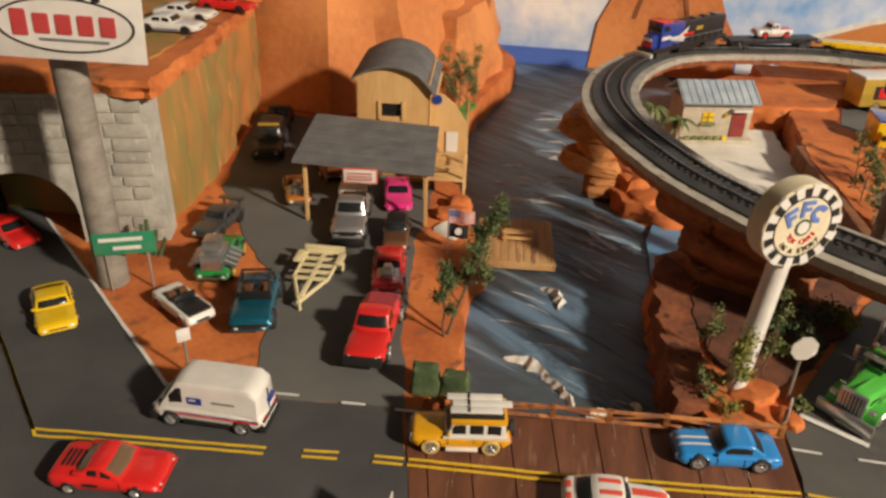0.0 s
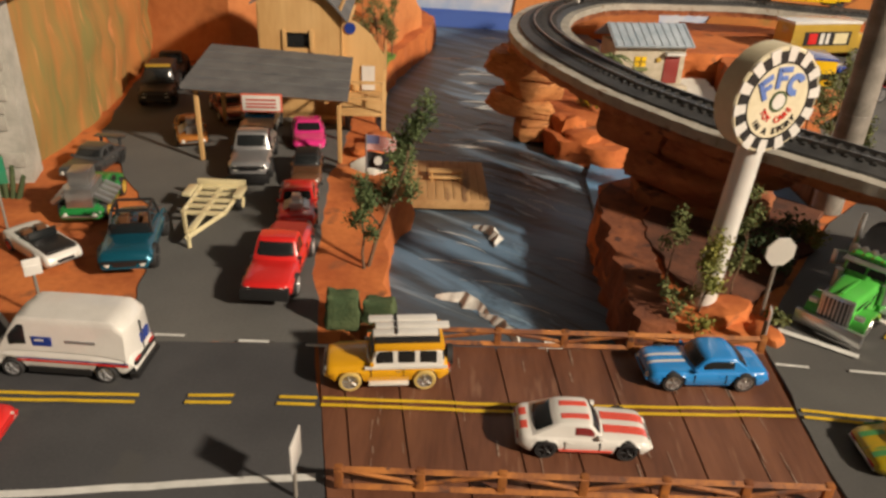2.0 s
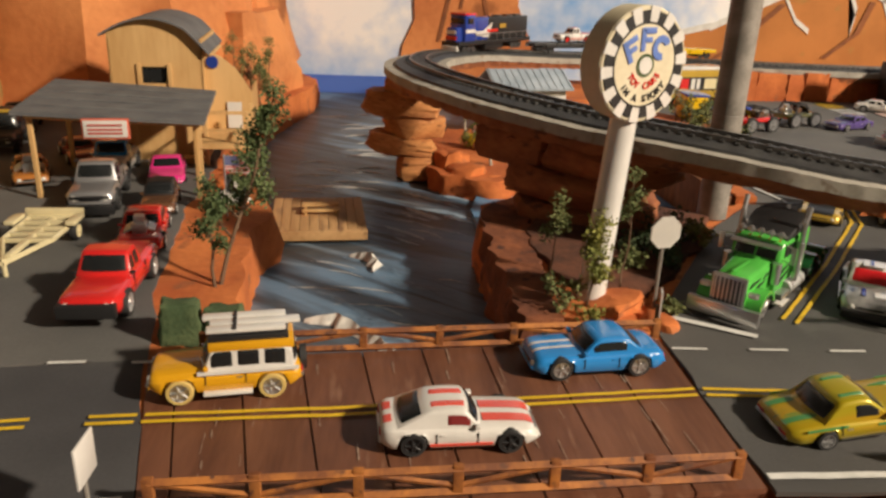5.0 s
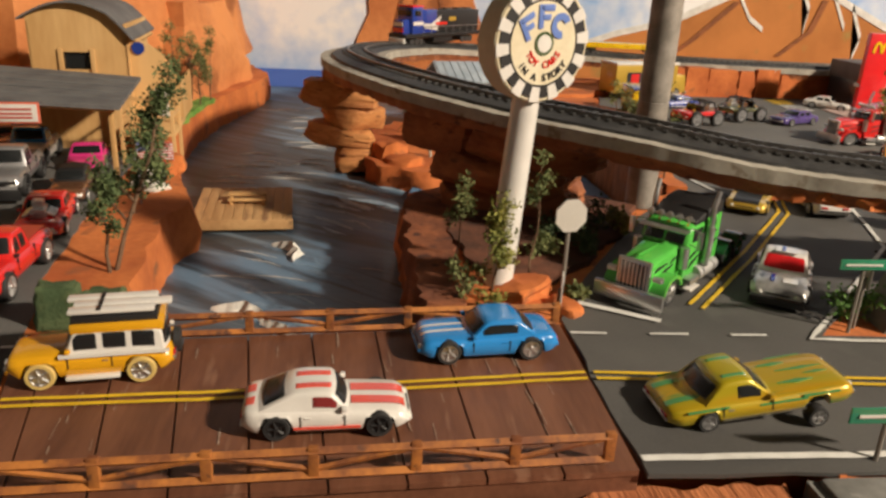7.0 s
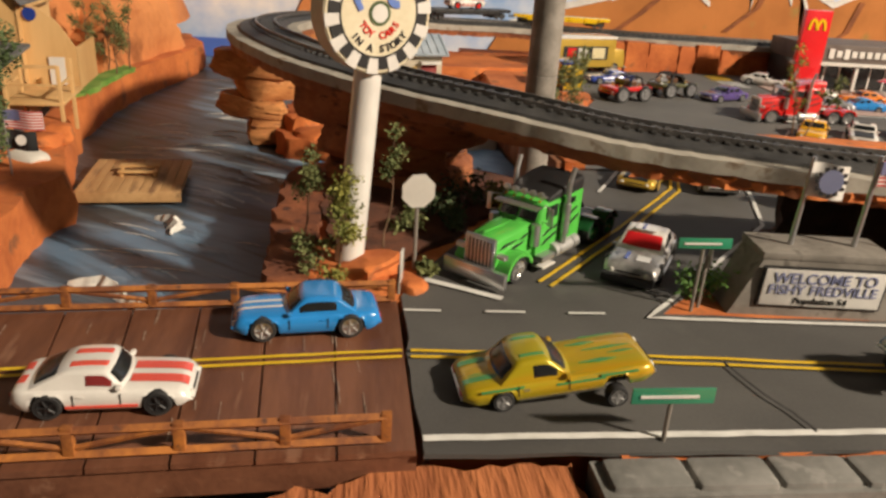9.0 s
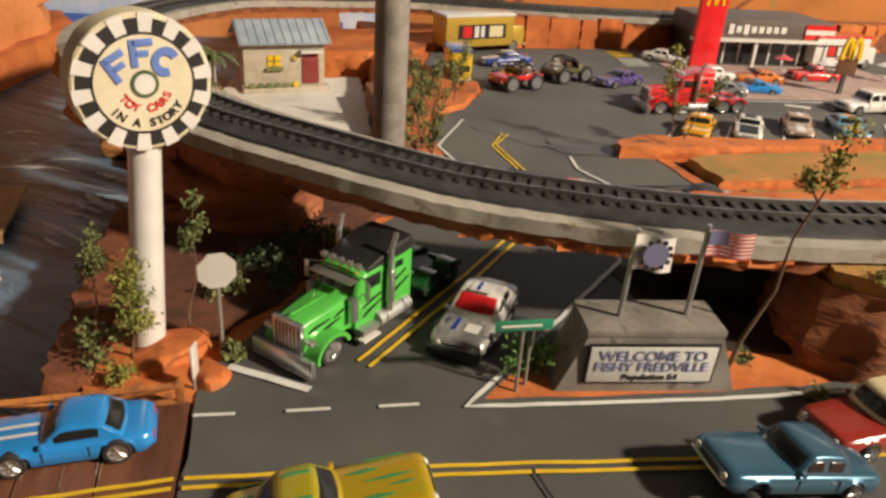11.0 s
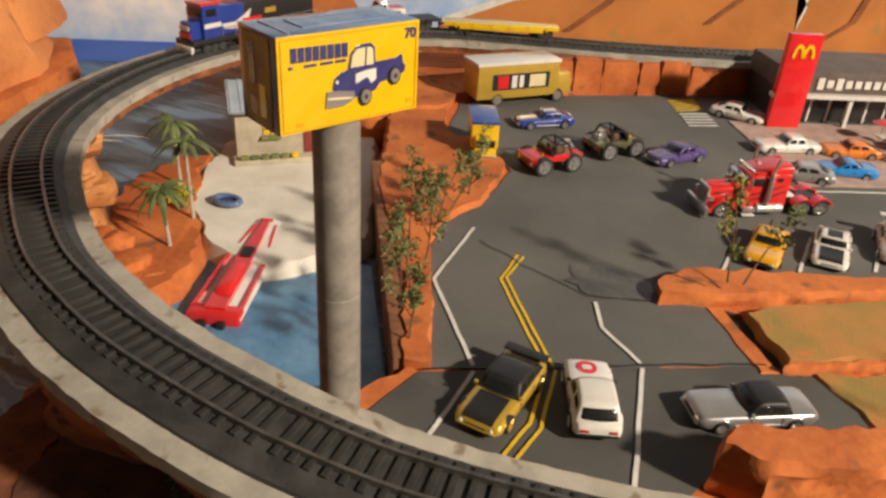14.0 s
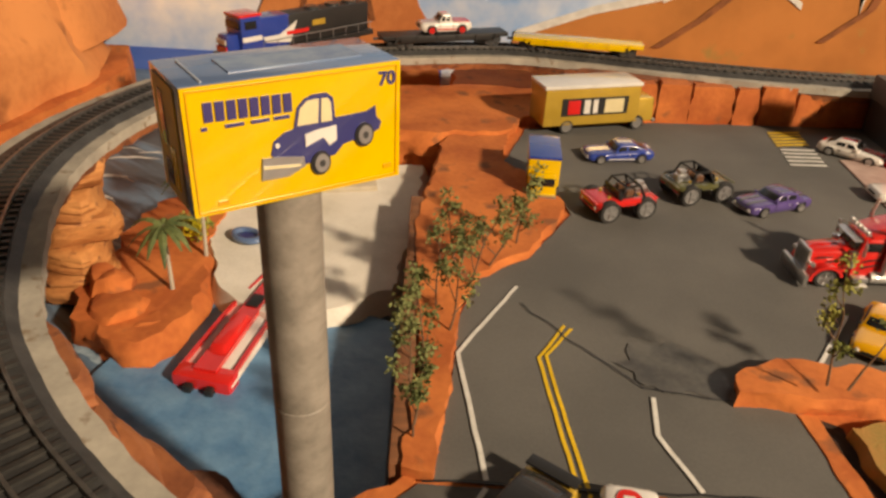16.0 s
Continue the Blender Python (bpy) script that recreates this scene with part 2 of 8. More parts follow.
def land(name, poly, z0, z1, mat, rough=0.003, step=0.012, label="", category="ground", slope=0.0, layers=0, kind="structure", parent=None, freq=35):
    """A solid piece of ground with an uneven edge; slope: how far its foot stands out; layers: vertical rows of relief."""
    ring = resample(poly, step)
    n = len(ring)
    area = sum(ring[i][0] * ring[(i + 1) % n][1] - ring[(i + 1) % n][0] * ring[i][1] for i in range(n))
    sgn = 1 if area > 0 else -1
    rows = max(1, layers)
    verts, faces = [], []
    for k in range(rows + 1):
        f = k / rows
        z = z0 + (z1 - z0) * f
        for i, (x, y) in enumerate(ring):
            a, b = ring[i - 1], ring[(i + 1) % n]
            d = Vector((b[1] - a[1], a[0] - b[0])).normalized() * sgn
            o = rough * 2 * noise.noise((x * freq, y * freq, z * freq * 1.4)) + rough * noise.noise((x * freq * 3, y * freq * 3, z * freq * 4)) + slope * (1 - f)
            if k == rows and rows > 1:
                o -= rough * 0.7
            verts.append((x + d.x * o, y + d.y * o, z + (rough * 0.12 * noise.noise((x * 50, y * 50, 3)) if k == rows else 0)))
    for k in range(rows):
        for i in range(n):
            j = (i + 1) % n
            f = (k * n + i, k * n + j, (k + 1) * n + j, (k + 1) * n + i)
            faces.append(f if sgn > 0 else f[::-1])
    top = list(range(rows * n, rows * n + n))
    faces.append(tuple(top if sgn > 0 else top[::-1]))
    ob = link(name, verts, faces, mat, parent, smooth=40)
    return tagged(ob, label, category, "", kind)


def strip(bm, pts, w, z=0.0006, t=0.0006):
    """A painted line along pts with mitred bends."""
    pts = [Vector((p[0], p[1])) for p in pts]
    L, R = [], []
    for i, p in enumerate(pts):
        d = Vector((0, 0))
        if i:
            d += (p - pts[i - 1]).normalized()
        if i < len(pts) - 1:
            d += (pts[i + 1] - p).normalized()
        d.normalize()
        nrm = Vector((-d.y, d.x)) * w / 2
        L.append(bm.verts.new((*(p + nrm), z + t)))
        R.append(bm.verts.new((*(p - nrm), z + t)))
    for i in range(len(pts) - 1):
        bm.faces.new((L[i], R[i], R[i + 1], L[i + 1]))
    return bm


def line(name, pts, w, mat, label, z=0.0006, wob=0.0008):
    fine = []
    for i in range(len(pts) - 1):
        a, b = Vector(pts[i]), Vector(pts[i + 1])
        n = max(1, int((b - a).length / 0.012))
        fine += [a.lerp(b, k / n) for k in range(n)]
    fine.append(Vector(pts[-1]))
    fine = [(p.x + wob * noise.noise((p.x * 60, p.y * 60, 1)), p.y + wob * noise.noise((p.x * 60, p.y * 60, 7))) for p in fine]
    return tagged(part(name, strip(B(), fine, w, z), mat, smooth=None), label, "road marking", "", "structure")


def rock(name, c, s, mat, seed=0, rz=0, label="", parent=None, sub=3, rough=0.16):
    """A weathered boulder: an icosphere cut into facets and roughened."""
    bm = B()
    bmesh.ops.create_icosphere(bm, subdivisions=sub, radius=1)
    rnd = random.Random(seed)
    cuts = [(Vector((rnd.uniform(-1, 1), rnd.uniform(-1, 1), rnd.uniform(-0.6, 0.6))).normalized(), rnd.uniform(0.55, 0.85)) for _ in range(9)] + [(Vector((0, 0, 1)), 0.62), (Vector((0, 0, -1)), 0.62)]
    for v in bm.verts:
        p = v.co.copy()
        for nrm, d in cuts:
            h = p.dot(nrm) - d
            if h > 0:
                p -= nrm * h * 0.9
        p += p.normalized() * rough * (noise.noise(p * 2.2 + Vector((seed * 3.1, 0, 0))) + 0.5 * noise.noise(p * 6 + Vector((0, seed, 0))))
        v.co = Vector((p.x * s[0], p.y * s[1], p.z * s[2]))
    ob = part(name, bm, mat, parent, smooth=28)
    ob.matrix_basis = pose(*c, rnd.uniform(-6, 6), rnd.uniform(-6, 6), rz)
    return tagged(ob, label, "rock") if label else ob


def words(text, m, size, mat, parent=None, name="lettering", deep=0.0002, bold=0.0):
    cu = bpy.data.curves.new(name, "FONT")
    cu.body, cu.size, cu.extrude, cu.offset, cu.align_x, cu.align_y = text, size, deep, bold, "CENTER", "CENTER"
    tmp = new("tmp", cu)
    me = bpy.data.meshes.new_from_object(tmp.evaluated_get(bpy.context.evaluated_depsgraph_get()))
    bpy.data.objects.remove(tmp)
    me.materials.clear()
    me.materials.append(mat)
    ob = new(name, me)
    ob.parent = parent
    ob.matrix_basis = m
    return ob


def plate(poly, y0, y1):
    """A flat shape given as (x, z), standing between y0 and y1."""
    bm = B()
    f = [bm.verts.new((x, y0, z)) for x, z in poly]
    b = [bm.verts.new((x, y1, z)) for x, z in poly]
    bm.faces.new(f)
    bm.faces.new(b[::-1])
    for i in range(len(poly)):
        j = (i + 1) % len(poly)
        bm.faces.new((f[j], f[i], b[i], b[j]))
    return bm


def arc(cx, cz, rx, rz, w, a0=0, a1=180, n=16):
    """Outline of a bent bar: an elliptic arc with a width."""
    out = [(cx + rx * math.cos(math.radians(a0 + (a1 - a0) * k / n)), cz + rz * math.sin(math.radians(a0 + (a1 - a0) * k / n))) for k in range(n + 1)]
    inn = [(cx + (rx - w) * math.cos(math.radians(a0 + (a1 - a0) * k / n)), cz + (rz - w * 1.2) * math.sin(math.radians(a0 + (a1 - a0) * k / n))) for k in range(n + 1)]
    return out + inn[::-1]


def slab(poly, z0, z1):
    """A flat shape given as (x, y), between two heights."""
    bm = B()
    f = [bm.verts.new((x, y, z0)) for x, y in poly]
    b = [bm.verts.new((x, y, z1)) for x, y in poly]
    bm.faces.new(f[::-1])
    bm.faces.new(b)
    for i in range(len(poly)):
        j = (i + 1) % len(poly)
        bm.faces.new((f[i], f[j], b[j], b[i]))
    return bm


# ---- the room and the table ----
def room():
    # Unseen shell round the table; its plaster is dimmed to hold down bounce.
    for name, c, s in (("wall_north", (0.9, 1.62, 0.55), (5.6, 0.1, 2.9)), ("wall_south", (0.9, -2.0, 0.55), (5.6, 0.1, 2.9)),
                       ("wall_west", (-1.85, -0.2, 0.55), (0.1, 3.5, 2.9)), ("wall_east", (3.65, -0.2, 0.55), (0.1, 3.5, 2.9)),
                       ("ceiling", (0.9, -0.2, 2.05), (5.6, 3.7, 0.1)), ("floor", (0.9, -0.2, -0.95), (5.6, 3.7, 0.1))):
        tagged(part(name, box(B(), c, s), PLASTER, smooth=None), "unseen room shell, plaster kept dim to limit bounced light", name.split("_")[0], "", "structure")


room()


def table():
    t = thing("table", "plain wooden table carrying the toy landscape", "table", pose(0, 0, 0))
    part("tabletop", box(B(), (0.25, 0.79, -0.136), (3.86, 1.5, 0.03), 0.002), TABLE_WOOD, t)
    for x in (-1.55, 0.25, 2.05):
        for y in (0.10, 1.46):
            part("leg", box(B(), (x, y, -0.525), (0.07, 0.07, 0.75), 0.004), TABLE_WOOD, t)


TABLE_WOOD = surf("table_wood", (0.22, 0.13, 0.07), (0.32, 0.20, 0.11), 12, 0.6, 0.2, 120, stretch=(0.2, 1, 1))
# Earth coloured near-black to carry the shade of the hollows and the crack.
HOLLOW_SHADE = surf("hollow_shade_earth", (0.018, 0.011, 0.009), (0.045, 0.024, 0.016), 40, 0.95, 0.8, 300, depth=0.002)
table()
W = -0.042
land("ground", [(-1.7, 0.02), (2.2, 0.02), (2.2, 1.56), (-1.7, 1.56)], -0.12, -0.075, EARTH, 0.002, 0.03, "red-brown earth base board of the toy landscape")
tagged(part("water", slab([(-0.25, 0.15), (0.34, 0.15), (0.34, 1.0), (0.2, 1.555), (-0.2, 1.555)], -0.074, W), WATER, smooth=None), "dark blue painted river with pale brushed ripples", "river", "", "structure")
tagged(part("water_pool", slab([(0.118, 0.70), (0.345, 0.62), (0.33, 0.905), (0.27, 0.93), (0.22, 0.90), (0.16, 0.93), (0.135, 0.87), (0.118, 0.80)], W + 0.0005, W + 0.005), POOL, smooth=None), "light blue painted lagoon beside the white beach", "water", "", "structure")

land("ground_west", [(-1.6, 0.10), (-0.3, 0.245), (-0.075, 0.293), (-0.074, 0.43), (-0.052, 0.483), (-0.063, 0.57), (-0.066, 0.628), (-0.055, 0.66), (-0.075, 0.71), (-0.10, 0.80), (-0.128, 0.91), (-0.133, 1.01), (-0.125, 1.15), (-0.09, 1.34), (-0.085, 1.42), (-0.13, 1.54), (-1.6, 1.54)],
     -0.075, -0.0011, EARTH, 0.003, 0.012, "orange-red earth of the river's bank", layers=3)
land("road_west", [(-1.6, 0.12), (-0.3, 0.255), (-0.0585, 0.2985), (-0.0895, 0.418), (-0.262, 0.400), (-0.50, 0.62), (-0.75, 0.83), (-1.6, 0.83)], -0.002, 0.0, ASPHALT, 0.0008, 0.02, "dark grey asphalt road with yellow and white lines", "road")
land("pavement_west", [(-0.088, 0.4185), (-0.098, 0.47), (-0.106, 0.502), (-0.122, 0.60), (-0.130, 0.668), (-0.132, 0.764), (-0.14, 0.86), (-0.19, 1.0), (-0.436, 1.02), (-0.403, 0.858), (-0.373, 0.747), (-0.325, 0.675), (-0.295, 0.631), (-0.249, 0.573), (-0.225, 0.52), (-0.220, 0.476), (-0.2, 0.4075)], -0.002, -0.0002, LOT, 0.002, 0.01, "mid grey parking lot pavement", "pavement")
# west road lines
for k in (-0.0028, 0.0028):
    line("road_line", [(-0.47 - k, 0.48 + k), (-0.432 - k, 0.441 + k), (-0.332 - k, 0.342 + k), (-0.171, 0.3555 + k)], 0.0024, YELLOW_LINE, "yellow double line painted on asphalt")
    line("road_line", [(-0.145, 0.3585 + k), (-0.121, 0.361 + k)], 0.0024, YELLOW_LINE, "short yellow double line on asphalt")
    line("road_line", [(-0.097, 0.3625 + k), (-0.0765, 0.364 + k)], 0.0024, YELLOW_LINE, "yellow double line painted on asphalt")
    line("road_line", [(-0.0735, 0.3645 + k), (0.02, 0.3695 + k), (0.10, 0.3765 + k), (0.183, 0.384 + k)], 0.0024, YELLOW_LINE, "yellow double line painted on the bridge deck", 0.0003)
    line("road_line", [(0.187, 0.3835 + k), (0.302, 0.377 + k), (0.419, 0.367 + k), (0.9, 0.35 + k)], 0.0024, YELLOW_LINE, "yellow double line painted on asphalt")
    line("road_line", [(0.271 + k, 0.462 - k), (0.35 + k, 0.553 - k), (0.428 + k, 0.650 - k), (0.4495 + k * 1.2, 0.704)], 0.0024, YELLOW_LINE, "yellow double line of the side road")
    line("road_line", [(0.4495 + k * 0.9, 0.706), (0.436 + k * 0.9, 0.822 + k * 0.5), (0.457 + k * 0.8, 0.858 - k * 0.6)], 0.0024, YELLOW_LINE, "bent yellow double line of the side road")
line("road_line", [(-0.52, 0.635), (-0.488, 0.606), (-0.264, 0.403)], 0.003, WHITE_LINE, "white edge line of the road")
line("road_line", [(-0.6, 0.205), (-0.227, 0.28), (-0.066, 0.310)], 0.0045, WHITE_LINE, "thick white edge line of the road")
for x in (-0.185, -0.134, -0.0935):
    line("road_dash", [(x, 0.4135), (x + 0.018, 0.4145)], 0.0026, WHITE_LINE, "short white dash on asphalt")

# ---- east side: roads, lots, banks ----
land("ground_east", [(0.188, 0.322), (0.262, 0.322), (0.264, 0.307), (2.1, 0.288), (2.1, 1.54), (0.36, 1.52), (0.355, 1.2), (0.335, 1.05), (0.345, 0.90), (0.355, 0.716), (0.322, 0.692), (0.290, 0.668), (0.25, 0.668), (0.20, 0.705), (0.15, 0.730), (0.112, 0.695), (0.105, 0.63), (0.109, 0.57), (0.122, 0.50), (0.13, 0.45), (0.185, 0.44)],
     -0.075, -0.0011, EARTH, 0.004, 0.012, "red earth ground under the roads", layers=3)
land("road_east", [(0.186, 0.309), (2.1, 0.29), (2.1, 0.425), (0.46, 0.4185), (0.328, 0.426), (0.365, 0.463), (0.40, 0.458), (0.45, 0.463), (0.453, 0.53), (0.47, 0.568), (0.515, 0.60), (0.66, 0.60), (0.65, 0.6955), (0.598, 0.7055), (0.36, 0.706), (0.30, 0.64), (0.195, 0.472), (0.187, 0.446)], -0.002, 0.0, PALER_ASPHALT, 0.001, 0.015, "dark grey asphalt road and side road", "road")
land("pavement_east", [(0.368, 0.708), (0.594, 0.7065), (0.593, 0.779), (0.60, 0.80), (2.0, 0.80), (2.0, 1.36), (0.80, 1.32), (0.614, 1.306), (0.45, 1.26), (0.42, 1.15), (0.468, 1.10), (0.48, 1.04), (0.435, 0.955), (0.395, 0.92), (0.380, 0.87), (0.374, 0.778)], -0.002, 0.0004, LOT, 0.0012, 0.012, "grey pavement of the large parking lot", "pavement")
line("road_line", [(0.183 + 0.004, 0.3185), (0.384, 0.317), (1.5, 0.30)], 0.004, WHITE_LINE, "white edge line along the road")
line("road_line", [(1.2, 0.40), (0.45, 0.411), (0.318, 0.420), (0.462, 0.567), (0.489, 0.636), (0.504, 0.678), (0.514, 0.704)], 0.003, WHITE_LINE, "white edge line turning into the side road")
line("road_line", [(0.359, 0.639), (0.397, 0.704)], 0.003, WHITE_LINE, "white edge line of the side road")
line("road_line", [(0.397, 0.709), (0.379, 0.821), (0.423, 0.909)], 0.003, WHITE_LINE, "bent white edge line of the lot's entry", 0.001)
line("road_line", [(0.514, 0.709), (0.4985, 0.752), (0.503, 0.786)], 0.003, WHITE_LINE, "bent white edge line of the lot's entry", 0.001)
line("road_line", [(0.201, 0.467), (0.242, 0.442)], 0.005, WHITE_LINE, "thick white stop line")
for a, b in ((0.187, 0.206), (0.230, 0.251), (0.275, 0.295)):
    line("road_dash", [(a, 0.428 - 0.03 * (a - 0.184)), (b, 0.428 - 0.03 * (b - 0.184))], 0.0022, WHITE_LINE, "short white dash on asphalt")
for x in (0.625, 0.695, 0.765, 0.83, 0.90):
    line("parking_line", [(x, 0.83), (x + 0.045, 0.893)], 0.003, WHITE_LINE, "white parking bay line", 0.001)
line("parking_line", [(0.79, 0.995), (1.1, 0.985)], 0.004, WHITE_LINE, "white line round the restaurant's forecourt", 0.001)


# ---- the painted backdrop ----
STROKE = surf("brown_brush_stroke", (0.16, 0.055, 0.02), (0.26, 0.09, 0.03), 30, 0.85, 0.2, 120)


def mural():
    y = 1.565
    m = thing("mural", "painted backdrop with blue sky, sea and desert hills", "mural", pose(0, 0, 0), kind="structure")
    part("sky_panel", plate([(-1.7, -0.1), (2.6, -0.1), (2.6, 0.75), (-1.7, 0.75)], y, y + 0.004), SKY, m, smooth=None)
    part("sea_band", plate([(-0.4, -0.06), (0.34, -0.06), (0.34, -0.012), (-0.4, -0.008)], y - 0.003, y - 0.0005), SEA, m, smooth=None)
    part("far_butte", plate([(0.05, -0.05), (0.062, 0.05), (0.085, 0.10), (0.08, 0.17), (0.11, 0.26), (0.16, 0.30), (0.24, 0.28), (0.285, 0.2), (0.28, 0.13), (0.305, 0.07), (0.33, 0.03), (0.34, -0.05)], y - 0.006, y - 0.0005), CLIFF, m, smooth=None)
    part("far_hill", plate([(0.40, -0.05), (0.45, 0.035), (0.56, 0.075), (0.66, 0.10), (0.80, 0.165), (0.92, 0.20), (1.0, 0.165), (1.12, 0.11), (1.25, 0.17), (1.5, 0.25), (1.8, 0.2), (2.5, 0.3), (2.5, -0.05)], y - 0.005, y - 0.0005), HILL, m, smooth=None)
    for pts, w in (([(0.66, 0.03), (0.72, 0.075), (0.80, 0.15)], 0.007), ([(0.98, 0.16), (0.96, 0.10), (0.90, 0.05)], 0.006), ([(1.18, 0.12), (1.16, 0.06), (1.10, 0.02)], 0.006), ([(0.14, 0.25), (0.15, 0.15), (0.13, 0.06)], 0.004), ([(0.23, 0.26), (0.21, 0.16), (0.235, 0.05)], 0.004), ([(0.18, 0.28), (0.185, 0.2), (0.17, 0.12)], 0.003)):
        part("dark_stroke", plate([(x + w, z) for x, z in pts] + [(x - w, z) for x, z in pts[::-1]], y - 0.0078, y - 0.0062), STROKE, m, "dark brown painted crack", smooth=None)
    for pts, w in (([(0.45, 0.04), (0.56, 0.08), (0.66, 0.105)], 0.006), ([(0.66, 0.102), (0.80, 0.168), (0.92, 0.203)], 0.007), ([(0.92, 0.2), (1.0, 0.167), (1.12, 0.113)], 0.007), ([(1.12, 0.112), (1.25, 0.172), (1.5, 0.25)], 0.006), ([(0.80, 0.166), (0.83, 0.12), (0.86, 0.10)], 0.005), ([(0.92, 0.2), (0.95, 0.14), (0.945, 0.10)], 0.008), ([(1.0, 0.165), (1.03, 0.11)], 0.006), ([(1.04, 0.15), (1.07, 0.09), (1.06, 0.05)], 0.007)):
        part("white_stroke", plate([(x, z + w) for x, z in pts] + [(x, z - w) for x, z in pts[::-1]], y - 0.007, y - 0.0052), WHITE_LINE, m, "white painted ridge highlight", smooth=None)


mural()


# ---- cliffs of the west side ----
land("cliff_plateau", [(-0.385, 0.64), (-0.400, 0.80), (-0.42, 0.92), (-0.455, 1.08), (-0.52, 1.2), (-0.52, 1.5), (-1.55, 1.5), (-1.55, 0.40), (-0.70, 0.645), (-0.46, 0.66)], -0.003, 0.150, STREAKED, 0.004, 0.012, "streaked orange and green plateau cliff", "cliff", layers=8, freq=22)
land("cliff_rim", [(-0.365, 0.612), (-0.372, 0.70), (-0.385, 0.80), (-0.405, 0.92), (-0.44, 1.08), (-0.52, 1.2), (-0.52, 1.5), (-1.55, 1.5), (-1.55, 0.36), (-0.70, 0.55), (-0.43, 0.61)], 0.150, 0.166, EARTH, 0.004, 0.008, "rough orange earth rim of the plateau", "cliff", layers=3, freq=60)
land("grass_plateau", [(-0.40, 0.68), (-0.41, 0.80), (-0.43, 0.92), (-0.49, 1.1), (-0.56, 1.45), (-1.5, 1.45), (-1.5, 0.5), (-0.72, 0.63)], 0.160, 0.168, GRASS, 0.004, 0.01, "patchy green-brown grass on the plateau", "grass")


def mesa(name, poly, z0, z1, seed, label):
    """A faceted cliff mass with leaning faces and cracks."""
    ring = resample(poly, 0.03)
    n = len(ring)
    cx, cy = sum(p[0] for p in ring) / n, sum(p[1] for p in ring) / n
    rows, verts, faces = 12, [], []
    for k in range(rows + 1):
        f = k / rows
        for i, (x, y) in enumerate(ring):
            s = 1 - 0.22 * f - 0.05 * math.floor(f * 3 + noise.noise((x * 6, y * 6, seed)))
            g = noise.noise((x * 9 + seed, y * 9, f * 1.5)) * 0.025 + noise.noise((x * 30, y * 30, f * 9 + seed)) * 0.006
            d = Vector((x - cx, y - cy)).normalized()
            verts.append((cx + (x - cx) * s + d.x * g, cy + (y - cy) * s + d.y * g, z0 + (z1 - z0) * f + 0.01 * noise.noise((x * 12, y * 12, seed))))
    for k in range(rows):
        faces += [(k * n + i, k * n + (i + 1) % n, (k + 1) * n + (i + 1) % n, (k + 1) * n + i) for i in range(n)]
    faces.append(tuple(range(rows * n, rows * n + n)))
    return tagged(link(name, verts, faces, CLIFF, smooth=30), label, "cliff", "", "structure")


mesa("cliff_west", [(-0.62, 1.12), (-0.44, 1.06), (-0.33, 1.03), (-0.22, 1.07), (-0.17, 1.15), (-0.16, 1.3), (-0.2, 1.52), (-0.62, 1.52)], -0.003, 0.42, 3, "tall orange painted desert cliff behind the cabin")
mesa("cliff_shore", [(-0.24, 1.12), (-0.155, 1.10), (-0.13, 1.2), (-0.105, 1.34), (-0.125, 1.44), (-0.17, 1.53), (-0.26, 1.53)], -0.003, 0.12, 8, "lower orange cliff foot beside the river")
mesa("cliff_sea", [(-0.30, 1.3), (-0.165, 1.33), (-0.135, 1.42), (-0.15, 1.545), (-0.34, 1.545)], 0.03, 0.40, 5, "tall orange cliff beside the painted sea")
land("grass_bank", [(-0.150, 0.93), (-0.133, 0.95), (-0.132, 1.05), (-0.126, 1.13), (-0.145, 1.15), (-0.16, 1.02)], -0.004, 0.002, surf("bright_flock", (0.10, 0.24, 0.03), (0.22, 0.34, 0.07), 40, 0.95, 0.9, 500, depth=0.002), 0.002, 0.008, "bright green grass strip on the river bank", "grass")


